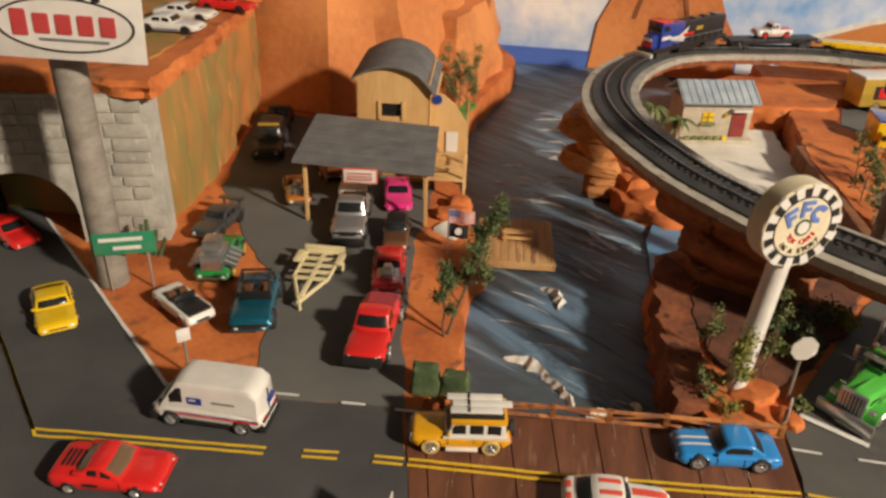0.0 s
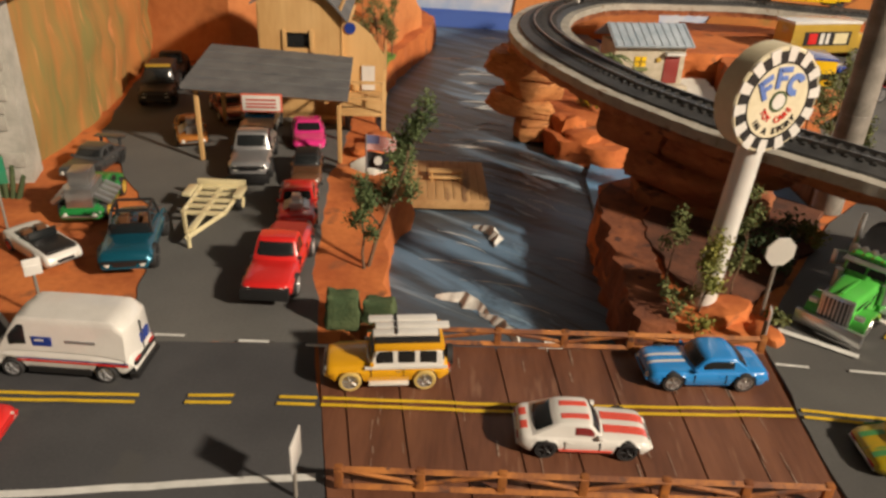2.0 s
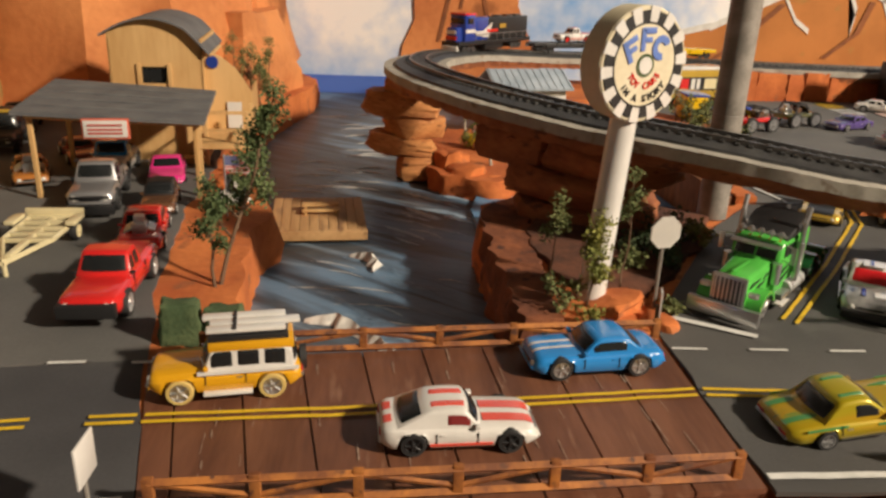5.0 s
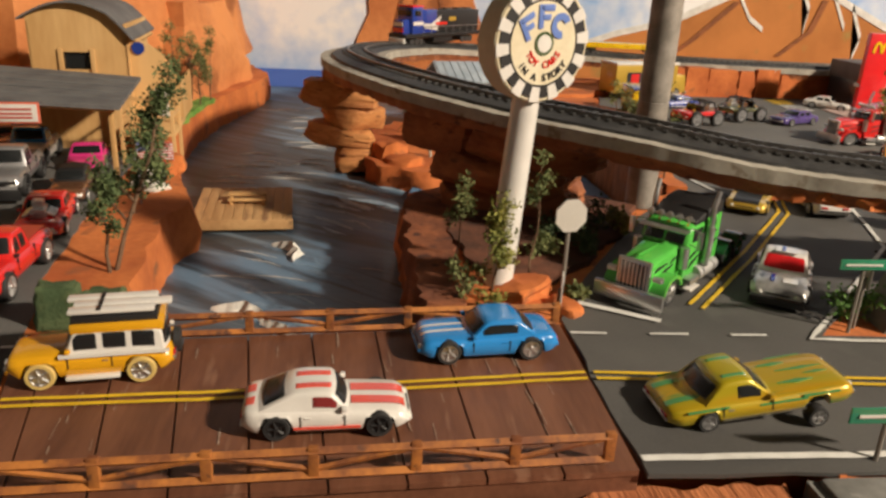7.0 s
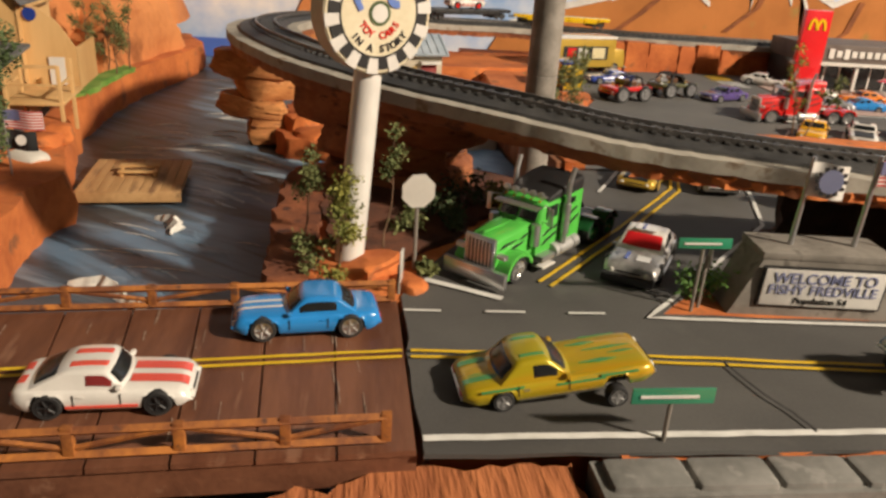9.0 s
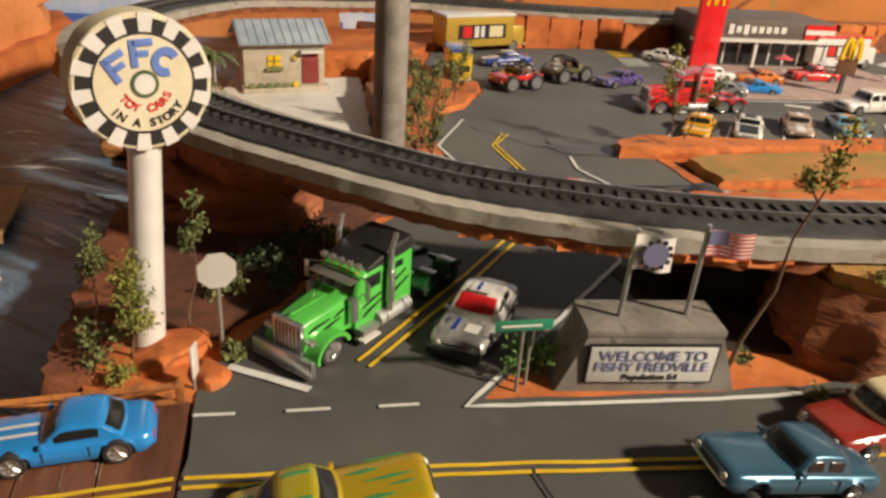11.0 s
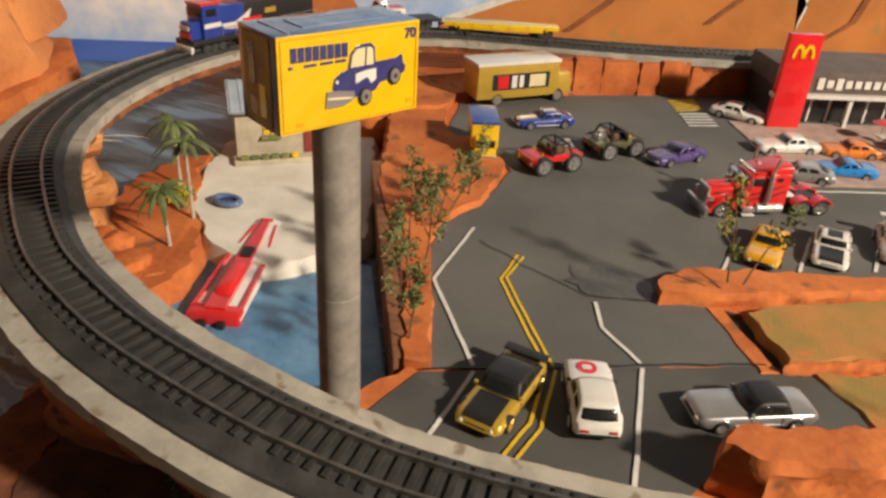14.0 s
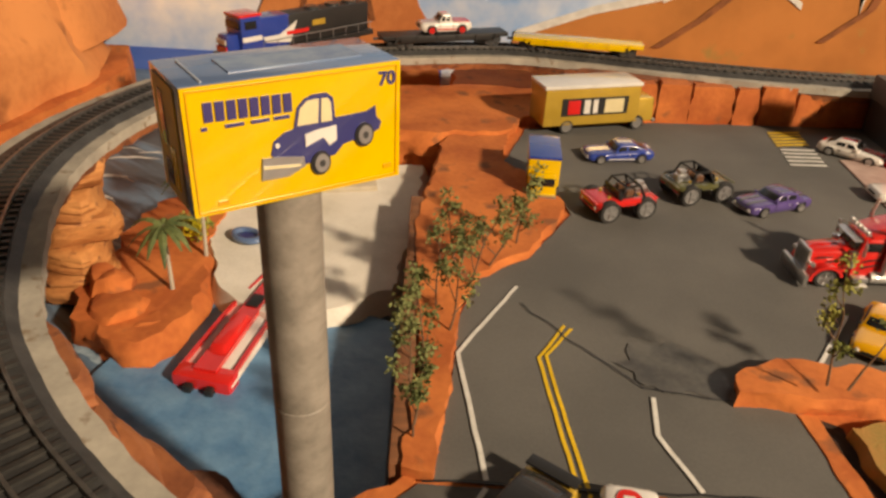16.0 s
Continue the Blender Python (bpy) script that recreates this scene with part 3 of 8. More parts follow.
# ---- stone tunnel wall ----
def tunnel_wall():
    a, b = Vector((-0.374, 0.622)), Vector((-0.80, 0.505))
    L = (b - a).length
    ang = math.degrees(math.atan2(b.y - a.y, b.x - a.x)) + 180
    t = thing("tunnel_wall", "grey stone block retaining wall with a dark tunnel arch", "wall", pose(a.x, a.y, 0, 0, 0, ang), kind="structure")
    # local x runs from -L to 0 along the wall; the arch is cut out of the wall
    c, r = -0.135, 0.052
    arch = [(c + r * math.cos(k), 0.028 + r * 0.9 * math.sin(k)) for k in [math.pi * i / 14 for i in range(15)]]
    outline = [(-L, -0.003), (c - r, -0.003)] + arch[::-1] + [(c + r, -0.003), (0, -0.003), (0, 0.151), (-L, 0.151)]
    part("wall_body", plate(outline, 0.0, 0.03), MORTAR, t, smooth=None)
    # Black board and side sheets add the tunnel's darkness as plain colour.
    hole = B()
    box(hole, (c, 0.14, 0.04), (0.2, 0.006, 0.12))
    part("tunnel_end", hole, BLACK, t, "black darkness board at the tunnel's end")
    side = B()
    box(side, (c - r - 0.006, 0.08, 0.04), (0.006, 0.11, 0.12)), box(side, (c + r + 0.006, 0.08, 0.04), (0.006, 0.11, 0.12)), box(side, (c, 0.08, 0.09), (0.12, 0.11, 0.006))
    part("tunnel_darkness", side, BLACK, t, "black sheets standing in for the tunnel's darkness")
    rnd = random.Random(4)
    z, row = 0.002, 0
    while z < 0.145:
        h = rnd.choice((0.011, 0.014, 0.018))
        h = min(h, 0.149 - z)
        x = -rnd.uniform(0, 0.02)
        while x > -L + 0.01:
            w = rnd.uniform(0.018, 0.042)
            mx, mz = x - w / 2, z + h / 2
            if not (abs(mx - c) < r + w / 2 + 0.002 and mz < 0.028 + r + 0.004) and x - w > -L:
                part("stone_block", box(B(), (mx, -0.0005, mz), (w - 0.0022, 0.0022 + rnd.uniform(0, 0.0012), h - 0.0016), 0.0007), STONE, t)
            x -= w
        z += h
        row += 1


tunnel_wall()


# ---- the rock piles that carry the track ----
def slab_rock(c, s, mat, seed, rz, label):
    """A flat broken slab: an angular outline in uneven layers, with chipped ledges."""
    rnd = random.Random(seed)
    n, rows = 40, 9
    knots = [rnd.uniform(0.80, 1.08) for _ in range(9)]
    chip = [rnd.uniform(-0.03, 0.03) for _ in range(rows + 1)]
    cuts = [(rnd.uniform(0, 6.28), rnd.uniform(0.72, 0.95), rnd.uniform(-0.35, 0.35)) for _ in range(6)]
    verts, faces = [], []
    for k in range(rows + 1):
        f = k / rows
        edge = 1 - 0.16 * max(0, (f - 0.75) / 0.25) ** 2 - 0.14 * max(0, (0.3 - f) / 0.3) ** 1.5
        for i in range(n):
            a = 2 * math.pi * i / n
            u = a / (2 * math.pi) * 9
            r = knots[int(u) % 9] * (1 - u % 1) + knots[(int(u) + 1) % 9] * (u % 1)
            sq = 1 / max(abs(math.cos(a)), abs(math.sin(a))) ** 0.55
            x, y = r * sq * math.cos(a), r * sq * math.sin(a)
            g = edge + chip[k] + 0.10 * noise.noise((x * 2.4 + seed, y * 2.4, f * 2)) + 0.05 * noise.noise((x * 7, y * 7 + seed, f * 6))
            x, y = x * g, y * g
            for ca, cd, lean in cuts:
                over = x * math.cos(ca) + y * math.sin(ca) - cd - lean * (f - 0.5)
                if over > 0:
                    x, y = x - over * math.cos(ca) * 0.92, y - over * math.sin(ca) * 0.92
            verts.append((x * s[0], y * s[1], (2 * f - 1) * s[2] * (0.85 + 0.12 * noise.noise((x * 1.7, y * 1.7, seed)))))
    for k in range(rows):
        faces += [(k * n + i, k * n + (i + 1) % n, (k + 1) * n + (i + 1) % n, (k + 1) * n + i) for i in range(n)]
    faces += [tuple(range(n))[::-1], tuple(range(rows * n, rows * n + n))]
    ob = link("rock", verts, faces, mat, smooth=24)
    ob.matrix_basis = pose(*c, rnd.uniform(-5, 5), rnd.uniform(-5, 5), rz)
    return tagged(ob, label, "rock")


def pile(label, items, mat):
    for k, (c, s, rz) in enumerate(items):
        if s[0] > 1.2 * s[2] and mat is not EARTH:
            slab_rock(c, s, mat, int(c[0] * 1000) + k, rz, label)
        else:
            rock("rock", c, s, mat, seed=int(c[0] * 1000) + k, rz=rz, label=label)


pile("layered orange-brown rock slab at the water's edge", [((0.072, 0.938, -0.028), (0.032, 0.032, 0.016), 10), ((0.052, 0.950, -0.004), (0.044, 0.034, 0.013), -14), ((0.066, 0.945, 0.018), (0.036, 0.032, 0.014), 24),
     ((0.050, 0.952, 0.041), (0.046, 0.034, 0.016), -6), ((0.062, 0.948, 0.064), (0.036, 0.032, 0.012), 30), ((0.040, 1.00, 0.035), (0.030, 0.034, 0.026), 40)], ROCK)
pile("rough orange rock beside the water", [((0.125, 0.885, -0.028), (0.028, 0.03, 0.024), 40), ((0.105, 0.905, -0.022), (0.024, 0.028, 0.028), 10), ((0.148, 0.87, -0.032), (0.022, 0.02, 0.018), 0)], EARTH)
pile("red-brown layered rock slab darkened for shade under the track", [((0.19, 0.67, -0.022), (0.055, 0.05, 0.022), 10), ((0.198, 0.672, 0.004), (0.066, 0.048, 0.016), -25), ((0.185, 0.672, 0.027), (0.070, 0.042, 0.014), -38),
     ((0.205, 0.646, 0.052), (0.062, 0.032, 0.014), -42), ((0.150, 0.715, 0.050), (0.05, 0.03, 0.018), -52)], SHADE_ROCK)
pile("orange boulder beside the road", [((0.165, 0.482, -0.002), (0.030, 0.020, 0.014), 15), ((0.19, 0.462, -0.004), (0.014, 0.016, 0.012), 0), ((0.14, 0.49, -0.006), (0.02, 0.03, 0.012), 50)], EARTH)
# Earth darkened by colour to pass for the shade below the viaduct.
SHADE_EARTH = surf("shade_dark_earth", (0.06, 0.024, 0.014), (0.14, 0.05, 0.025), 40, 0.95, 0.8, 300, depth=0.002)
land("bank_shade", [(0.145, 0.52), (0.19, 0.498), (0.225, 0.53), (0.285, 0.625), (0.30, 0.66), (0.25, 0.70), (0.17, 0.70), (0.14, 0.62)], -0.01, 0.003, SHADE_EARTH, 0.004, 0.008, "earth hollow below the viaduct, painted dark for shade", "bank")
CLAY = surf("dark_clay", (0.13, 0.042, 0.02), (0.27, 0.088, 0.035), 40, 0.9, 0.8, 260, spot=(0.07, 0.025, 0.016), depth=0.003)
land("bank_clay", [(0.110, 0.46), (0.135, 0.46), (0.14, 0.55), (0.15, 0.66), (0.125, 0.70), (0.106, 0.66), (0.106, 0.56)], -0.06, 0.002, CLAY, 0.003, 0.006, "brick-red rough clay bank above the river", "bank", layers=4, freq=90)

# ---- track on its viaduct ----
CENTRE = [(1.35, 0.4, 0.066), (1.0, 0.425, 0.066), (0.8, 0.447, 0.066), (0.7006, 0.4663, 0.0681), (0.5851, 0.4794, 0.0683), (0.5193, 0.4865, 0.0685), (0.4527, 0.4997, 0.0696), (0.3962, 0.517, 0.0714), (0.3404, 0.5384, 0.0736), (0.2995, 0.5579, 0.0779), (0.2628, 0.5803, 0.0814),
          (0.2046, 0.6268, 0.0844), (0.1629, 0.6722, 0.087), (0.1377, 0.7073, 0.0881), (0.1096, 0.7651, 0.0886), (0.085, 0.8299, 0.0885), (0.0711, 0.8945, 0.0876), (0.0679, 0.96, 0.0851), (0.0748, 1.0295, 0.0822), (0.0928, 1.1078, 0.0783), (0.1222, 1.1848, 0.0736), (0.1637, 1.2551, 0.0697),
          (0.2277, 1.3193, 0.0631), (0.319, 1.3734, 0.0567), (0.43, 1.405, 0.054), (0.55, 1.400, 0.05), (0.66, 1.375, 0.05), (0.80, 1.355, 0.05), (1.0, 1.345, 0.05), (1.5, 1.33, 0.05)]


def spline(pts, step):
    out = []
    for i in range(1, len(pts) - 2):
        p0, p1, p2, p3 = (Vector(p) for p in pts[i - 1:i + 3])
        n = max(2, int((p2 - p1).length / step))
        for k in range(n):
            t = k / n
            out.append(0.5 * ((2 * p1) + (p2 - p0) * t + (2 * p0 - 5 * p1 + 4 * p2 - p3) * t * t + (3 * p1 - p0 - 3 * p2 + p3) * t ** 3))
    return out


PATH = spline(CENTRE, 0.004)


def sweep(path, section, rough=0.0):
    """A closed section of (offset to the outside, height) drawn along the path."""
    bm = B()
    rows = []
    for i, p in enumerate(path):
        d = path[min(i + 1, len(path) - 1)] - path[max(i - 1, 0)]
        s = Vector((-d.y, d.x, 0)).normalized() * -1
        rows.append([bm.verts.new(p + s * (o + rough * noise.noise((p.x * 90, p.y * 90, h * 300))) + Vector((0, 0, h + rough * 0.6 * noise.noise((p.x * 120, p.y * 120, h * 200 + 5))))) for o, h in section])
    n = len(section)
    for a, b in zip(rows, rows[1:]):
        for i in range(n):
            bm.faces.new((a[i], a[(i + 1) % n], b[(i + 1) % n], b[i]))
    bm.faces.new(rows[0])
    bm.faces.new(rows[-1][::-1])
    return bm


track = thing("railway_track", "black toy railway track on a curved concrete viaduct", "track", pose(0, 0, 0), kind="structure")
part("viaduct_deck", sweep(PATH, [(-0.039, 0), (0.033, 0), (0.033, -0.0085), (-0.039, -0.0085)], 0.0012), CONCRETE, track, "worn grey concrete deck with chipped edges")
part("deck_underside", sweep(PATH, [(-0.037, -0.0087), (0.031, -0.0087), (0.028, -0.017), (-0.035, -0.017)], 0.003), SHADE_ROCK, track, "crumbling earth under the deck, coloured dark for shade")
part("roadbed", sweep(PATH, [(-0.0268, 0.0), (-0.0262, 0.0022), (-0.0175, 0.0045), (0.017, 0.0045), (0.0225, 0.0)], 0.0004), ROADBED, track, "moulded black roadbed")
for o in (-0.0096, 0.0096):
    part("rail", sweep(PATH, [(o - 0.0009, 0.0045), (o - 0.0009, 0.0082), (o + 0.0009, 0.0082), (o + 0.0009, 0.0045)]), RAIL, track)
tie_mesh = None
dist, last = 0.0, PATH[0]
count = 0
for i in range(1, len(PATH) - 1):
    dist += (PATH[i] - PATH[i - 1]).length
    if dist < 0.0078 or PATH[i].x > 0.95:
        continue
    dist = 0
    count += 1
    if count > 298:
        break
    d = PATH[i + 1] - PATH[i - 1]
    m = pose(PATH[i].x, PATH[i].y, PATH[i].z + 0.0052, 0, 0, math.degrees(math.atan2(d.y, d.x)))
    if tie_mesh is None:
        ob = part("tie", box(B(), (0, 0, 0), (0.0032, 0.032, 0.0018), 0.0003), TIE, track)
        tie_mesh = ob.data
    else:
        ob = new("tie", tie_mesh)
        ob.parent = track
    ob.matrix_basis = m
# crumbling earth under the viaduct's front edge, and the earth block that the track runs onto
land("bank_crumble", [(0.33, 0.504), (0.385, 0.482), (0.441, 0.464), (0.505, 0.451), (0.51, 0.462), (0.445, 0.476), (0.39, 0.495), (0.335, 0.517)], 0.0545, 0.0635, EARTH, 0.003, 0.005, "crumbling red earth under the viaduct edge", "bank", layers=3, freq=130)
land("bank_east", [(0.520, 0.440), (0.55, 0.414), (0.75, 0.396), (1.6, 0.35), (1.6, 0.52), (0.80, 0.50), (0.60, 0.525), (0.556, 0.535), (0.546, 0.51), (0.528, 0.475)], -0.003, 0.048, SHADE_ROCK, 0.006, 0.007, "broken red rock bank carrying the track", "bank", layers=7, freq=45, slope=0.006)
land("grass_bank_east", [(0.526, 0.442), (0.55, 0.419), (0.75, 0.402), (1.6, 0.355), (1.6, 0.43), (0.80, 0.42), (0.60, 0.45), (0.535, 0.47)], 0.046, 0.0575, GRASS, 0.003, 0.006, "patchy green and brown grass beside the track", "grass")
# Viaduct shade is put into the colour of this bank and hollow_floor.
land("bank_dark", [(0.455, 0.538), (0.50, 0.518), (0.545, 0.498), (0.56, 0.51), (0.56, 0.532), (0.46, 0.555)], -0.003, 0.043, HOLLOW_SHADE, 0.004, 0.007, "earth under the viaduct with its shade painted in", "bank", layers=5, freq=60)
pile("pale orange rubble behind the welcome sign", [((0.418, 0.463, 0.006), (0.014, 0.010, 0.010), 20), ((0.440, 0.466, 0.005), (0.013, 0.009, 0.009), -30), ((0.400, 0.458, 0.003), (0.010, 0.008, 0.007), 60)], ROCK)
land("hollow_floor", [(0.450, 0.462), (0.485, 0.455), (0.519, 0.448), (0.54, 0.50), (0.55, 0.54), (0.45, 0.56), (0.452, 0.52)], -0.003, 0.0012, HOLLOW_SHADE, 0.002, 0.007, "earth floor of the hollow with shade painted in", "ground")
land("bank_ridge", [(0.516, 0.596), (0.537, 0.579), (0.65, 0.572), (0.95, 0.552), (0.95, 0.608), (0.66, 0.606), (0.528, 0.610)], -0.003, 0.036, EARTH, 0.0028, 0.006, "red rock ridge beside the road", "bank", layers=6, freq=60)
land("terrace_grass", [(0.617, 0.701), (0.66, 0.701), (0.95, 0.70), (1.5, 0.69), (1.5, 0.780), (0.712, 0.775), (0.64, 0.768), (0.612, 0.762), (0.612, 0.735)], -0.003, 0.0085, GRASS, 0.0022, 0.005, "grass terrace with an orange rim", "terrace", layers=2)
land("terrace_rim", [(0.590, 0.778), (0.603, 0.777), (0.606, 0.735), (0.611, 0.6965), (0.596, 0.6965), (0.594, 0.735)], -0.003, 0.0014, EARTH, 0.0012, 0.004, "flat orange rim beside an open crack", "terrace", layers=2)
land("terrace_face", [(0.612, 0.696), (0.95, 0.694), (1.5, 0.684), (1.5, 0.692), (0.95, 0.7015), (0.617, 0.7025)], -0.003, 0.0078, EARTH, 0.0016, 0.004, "crumbled orange front of the grass terrace", "terrace", layers=3, freq=120)
# Flat dark sheet carries the shade inside the open crack.
land("crack_hollow", [(0.602, 0.777), (0.616, 0.770), (0.618, 0.735), (0.620, 0.700), (0.610, 0.697)], -0.003, -0.0003, HOLLOW_SHADE, 0.002, 0.006, "dark open crack between two boards", "ground")
land("terrace_upper", [(0.553, 0.783), (0.60, 0.780), (0.71, 0.783), (1.5, 0.79), (1.5, 0.822), (0.72, 0.806), (0.65, 0.818), (0.589, 0.822), (0.560, 0.806)], -0.003, 0.012, EARTH, 0.0025, 0.006, "raised orange earth terrace", "terrace", layers=3, freq=60)
land("terrace_lower", [(0.646, 0.625), (1.5, 0.60), (1.5, 0.688), (0.636, 0.6925), (0.641, 0.67)], -0.003, 0.0022, GRASS, 0.002, 0.007, "low grass terrace with an orange rim", "terrace", layers=3)
land("bank_rear", [(0.60, 1.328), (0.70, 1.338), (0.85, 1.348), (2.0, 1.323), (2.0, 1.38), (0.55, 1.40), (0.50, 1.36)], -0.003, 0.046, CLAY, 0.004, 0.01, "shaded rock wall behind the lot", "bank", layers=4, freq=28)
blocks = random.Random(21)
bx = 0.585
while bx < 1.3:
    bw = blocks.uniform(0.022, 0.062)
    by = 1.312 + 0.06 * (bx - 0.585) - 0.05 * max(0, bx - 0.85) + blocks.uniform(-0.003, 0.003)
    land("rock_block", [(bx, by), (bx + bw - 0.003, by + 0.002), (bx + bw - 0.002, by + 0.03), (bx + 0.001, by + 0.03)], -0.003, 0.044 + blocks.uniform(-0.004, 0.005), EARTH, 0.0026, 0.008, "upright orange rock block of the rear wall", "rock", layers=4, freq=60, kind="")
    bx += bw
land("bank_rear_west", [(0.33, 1.20), (0.42, 1.22), (0.45, 1.275), (0.55, 1.31), (0.50, 1.39), (0.30, 1.385), (0.22, 1.31), (0.20, 1.24)], -0.045, 0.010, EARTH, 0.006, 0.01, "orange earth slope behind the beach hut", "bank", layers=5, freq=30)

# beach, cove and the cliff between beach and lot
land("beach_sand", [(0.205, 0.90), (0.235, 0.885), (0.268, 0.89), (0.325, 0.93), (0.34, 1.05), (0.335, 1.19), (0.165, 1.17), (0.148, 1.08), (0.152, 1.0), (0.175, 0.94)], -0.06, -0.022, SAND, 0.003, 0.007, "white sand beach sloping to the lagoon", "beach", layers=3, slope=0.012)
land("bank_cove", [(0.078, 0.90), (0.090, 0.865), (0.125, 0.842), (0.152, 0.832), (0.170, 0.852), (0.179, 0.885), (0.178, 0.935), (0.158, 0.99), (0.150, 1.08), (0.155, 1.13), (0.118, 1.12), (0.085, 1.06), (0.078, 0.96)], -0.06, -0.020, EARTH, 0.005, 0.008, "orange earth bank of the cove", "bank", layers=5, freq=50)
land("cliff_lot", [(0.350, 0.712), (0.368, 0.708), (0.375, 0.778), (0.381, 0.87), (0.396, 0.92), (0.436, 0.956), (0.475, 1.04), (0.466, 1.10), (0.42, 1.15), (0.43, 1.24), (0.36, 1.25), (0.345, 1.1), (0.338, 1.0), (0.346, 0.90), (0.352, 0.80)], -0.06, 0.006, EARTH, 0.0026, 0.007, "orange earth strip with shrubs beside the lot", "bank", layers=6, freq=60)
TIMBER = surf("brown_timber", (0.17, 0.07, 0.032), (0.28, 0.115, 0.05), 40, 0.8, 0.4, 300, stretch=(3, 0.3, 1))
wall_ = thing("timber_wall", "brown timber wall between lagoon and earth strip", "timber wall", pose(0.3485, 0.715, -0.074, 0, 0, 92), kind="structure")
for k in range(6):
    part("board", box(B(), (0.028 + 0.0565 * k, 0.0, 0.039), (0.056, 0.011 + 0.001 * (k % 2), 0.078 + 0.001 * (k % 3)), 0.0008), TIMBER, wall_)


# ---- bridge ----
SCUFF = surf("pale_wood_scuff", (0.22, 0.13, 0.09), (0.40, 0.30, 0.23), 300, 0.7, 0.2, 900)


def bridge():
    t = thing("bridge", "brown plank road bridge with rusty steel side trusses", "bridge", pose(0, 0, 0), kind="structure")
    x0, x1 = -0.0585, 0.1845
    part("bridge_beam", slab([(-0.0585, 0.301), (x1, 0.313), (x1, 0.440), (-0.087, 0.418)], -0.016, -0.0026), BRIDGE, t, smooth=None)
    edges = [x0, -0.046, -0.018, 0.009, 0.037, 0.065, 0.094, 0.124, 0.154, x1]
    for a, b in zip(edges, edges[1:]):
        fy0, fy1 = (lambda x: 0.299 + 0.054 * (x - x0)), (lambda x: 0.420 + 0.085 * (x - x0))
        sh = lambda x: 0.029 * (x1 - x) / (x1 - x0)
        part("plank", slab([(a + 0.0005, fy0(a)), (b - 0.0005, fy0(b)), (b - 0.0005 - sh(b), fy1(b - sh(b))), (a + 0.0005 - sh(a), fy1(a - sh(a)))], -0.0026, 0.0), BRIDGE, t, smooth=None)
    rnd = random.Random(2)
    for k in range(46):
        x, y = rnd.uniform(x0 + 0.01, x1 - 0.01), rnd.uniform(0.312, 0.415)
        part("scuff", strip(B(), [(x, y), (x - 0.001, y + rnd.uniform(0.004, 0.018))], rnd.uniform(0.0002, 0.0007), 0.0, 0.0004), SCUFF, t, "pale scuff mark on the planks", None)
    for (ya, yb, xa, xb, n, h) in ((0.3045, 0.3165, x0 + 0.005, x1 - 0.012, 6, 0.0125), (0.4215, 0.4385, -0.060, x1 - 0.004, 6, 0.0115)):
        fy = lambda x: ya + (yb - ya) * (x - xa) / (xb - xa)
        for z in (0.0022, h):
            part("truss_rail", cyl(B(), (xa, fy(xa), z), (xb, fy(xb), z), 0.0019, n=4), RUST, t, smooth=None)
        for k in range(n + 1):
            x = xa + (xb - xa) * k / n
            part("truss_post", box(B(), (x, fy(x), h / 2 + 0.002), (0.004, 0.003, h), 0.0003), RUST, t)
            if k < n:
                x2 = xa + (xb - xa) * (k + 1) / n
                za, zb = (0.005, h) if k % 2 else (h, 0.005)
                part("truss_brace", cyl(B(), (x, fy(x), za), (x2, fy(x2), zb), 0.0012, n=5), RUST, t)


bridge()
# earth and stone in front of the road
land("bank_front", [(0.04, 0.268), (0.11, 0.262), (0.248, 0.264), (0.250, 0.318), (0.188, 0.318), (0.10, 0.294)], -0.075, -0.010, BRICKY, 0.003, 0.005, "ribbed brick-red clay bank below the road", "bank", layers=5, freq=110)
land("ground_front", [(-1.6, 0.03), (1.6, 0.03), (1.6, 0.26), (0.0, 0.25), (-0.3, 0.23), (-1.6, 0.1)], -0.075, -0.05, EARTH, 0.004, 0.02, "red earth in front of the road")


def stone_front():
    t = thing("retaining_wall", "grey rounded stone retaining wall below the road", "wall", pose(0, 0, 0), kind="structure")
    part("wall_body", slab([(0.252, 0.288), (1.2, 0.278), (1.2, 0.302), (0.252, 0.309)], -0.075, -0.0045), DARK_STONE, t, smooth=None)
    rnd = random.Random(9)
    for k in range(14):
        x = 0.256 + k * 0.034
        part("coping", box(B(), (x + 0.016, 0.299 - 0.01 * (x - 0.25), -0.0065), (0.0325, 0.018, 0.010), 0.003, rnd.uniform(-2, 2)), DARK_STONE, t)
        for r in range(2):
            rock("stone", (x + 0.014 + 0.014 * r, 0.288 - 0.01 * (x - 0.25), -0.027 - 0.026 * r), (0.0185, 0.009, 0.0145), DARK_STONE, seed=k * 3 + r, parent=t, sub=2, rough=0.08)


stone_front()


# ---- toy vehicles ----
WHEELS = {}


def lathe(bm, prof, n=18, axis="Y"):
    """Turn (radius, offset) points round the axle."""
    rings = []
    for r, o in prof:
        rings.append([bm.verts.new((r * math.cos(2 * math.pi * k / n), o, r * math.sin(2 * math.pi * k / n))) for k in range(n)])
    for a, b in zip(rings, rings[1:]):
        for k in range(n):
            bm.faces.new((a[k], a[(k + 1) % n], b[(k + 1) % n], b[k]))
    bm.faces.new(rings[0])
    bm.faces.new(rings[-1][::-1])
    return bm


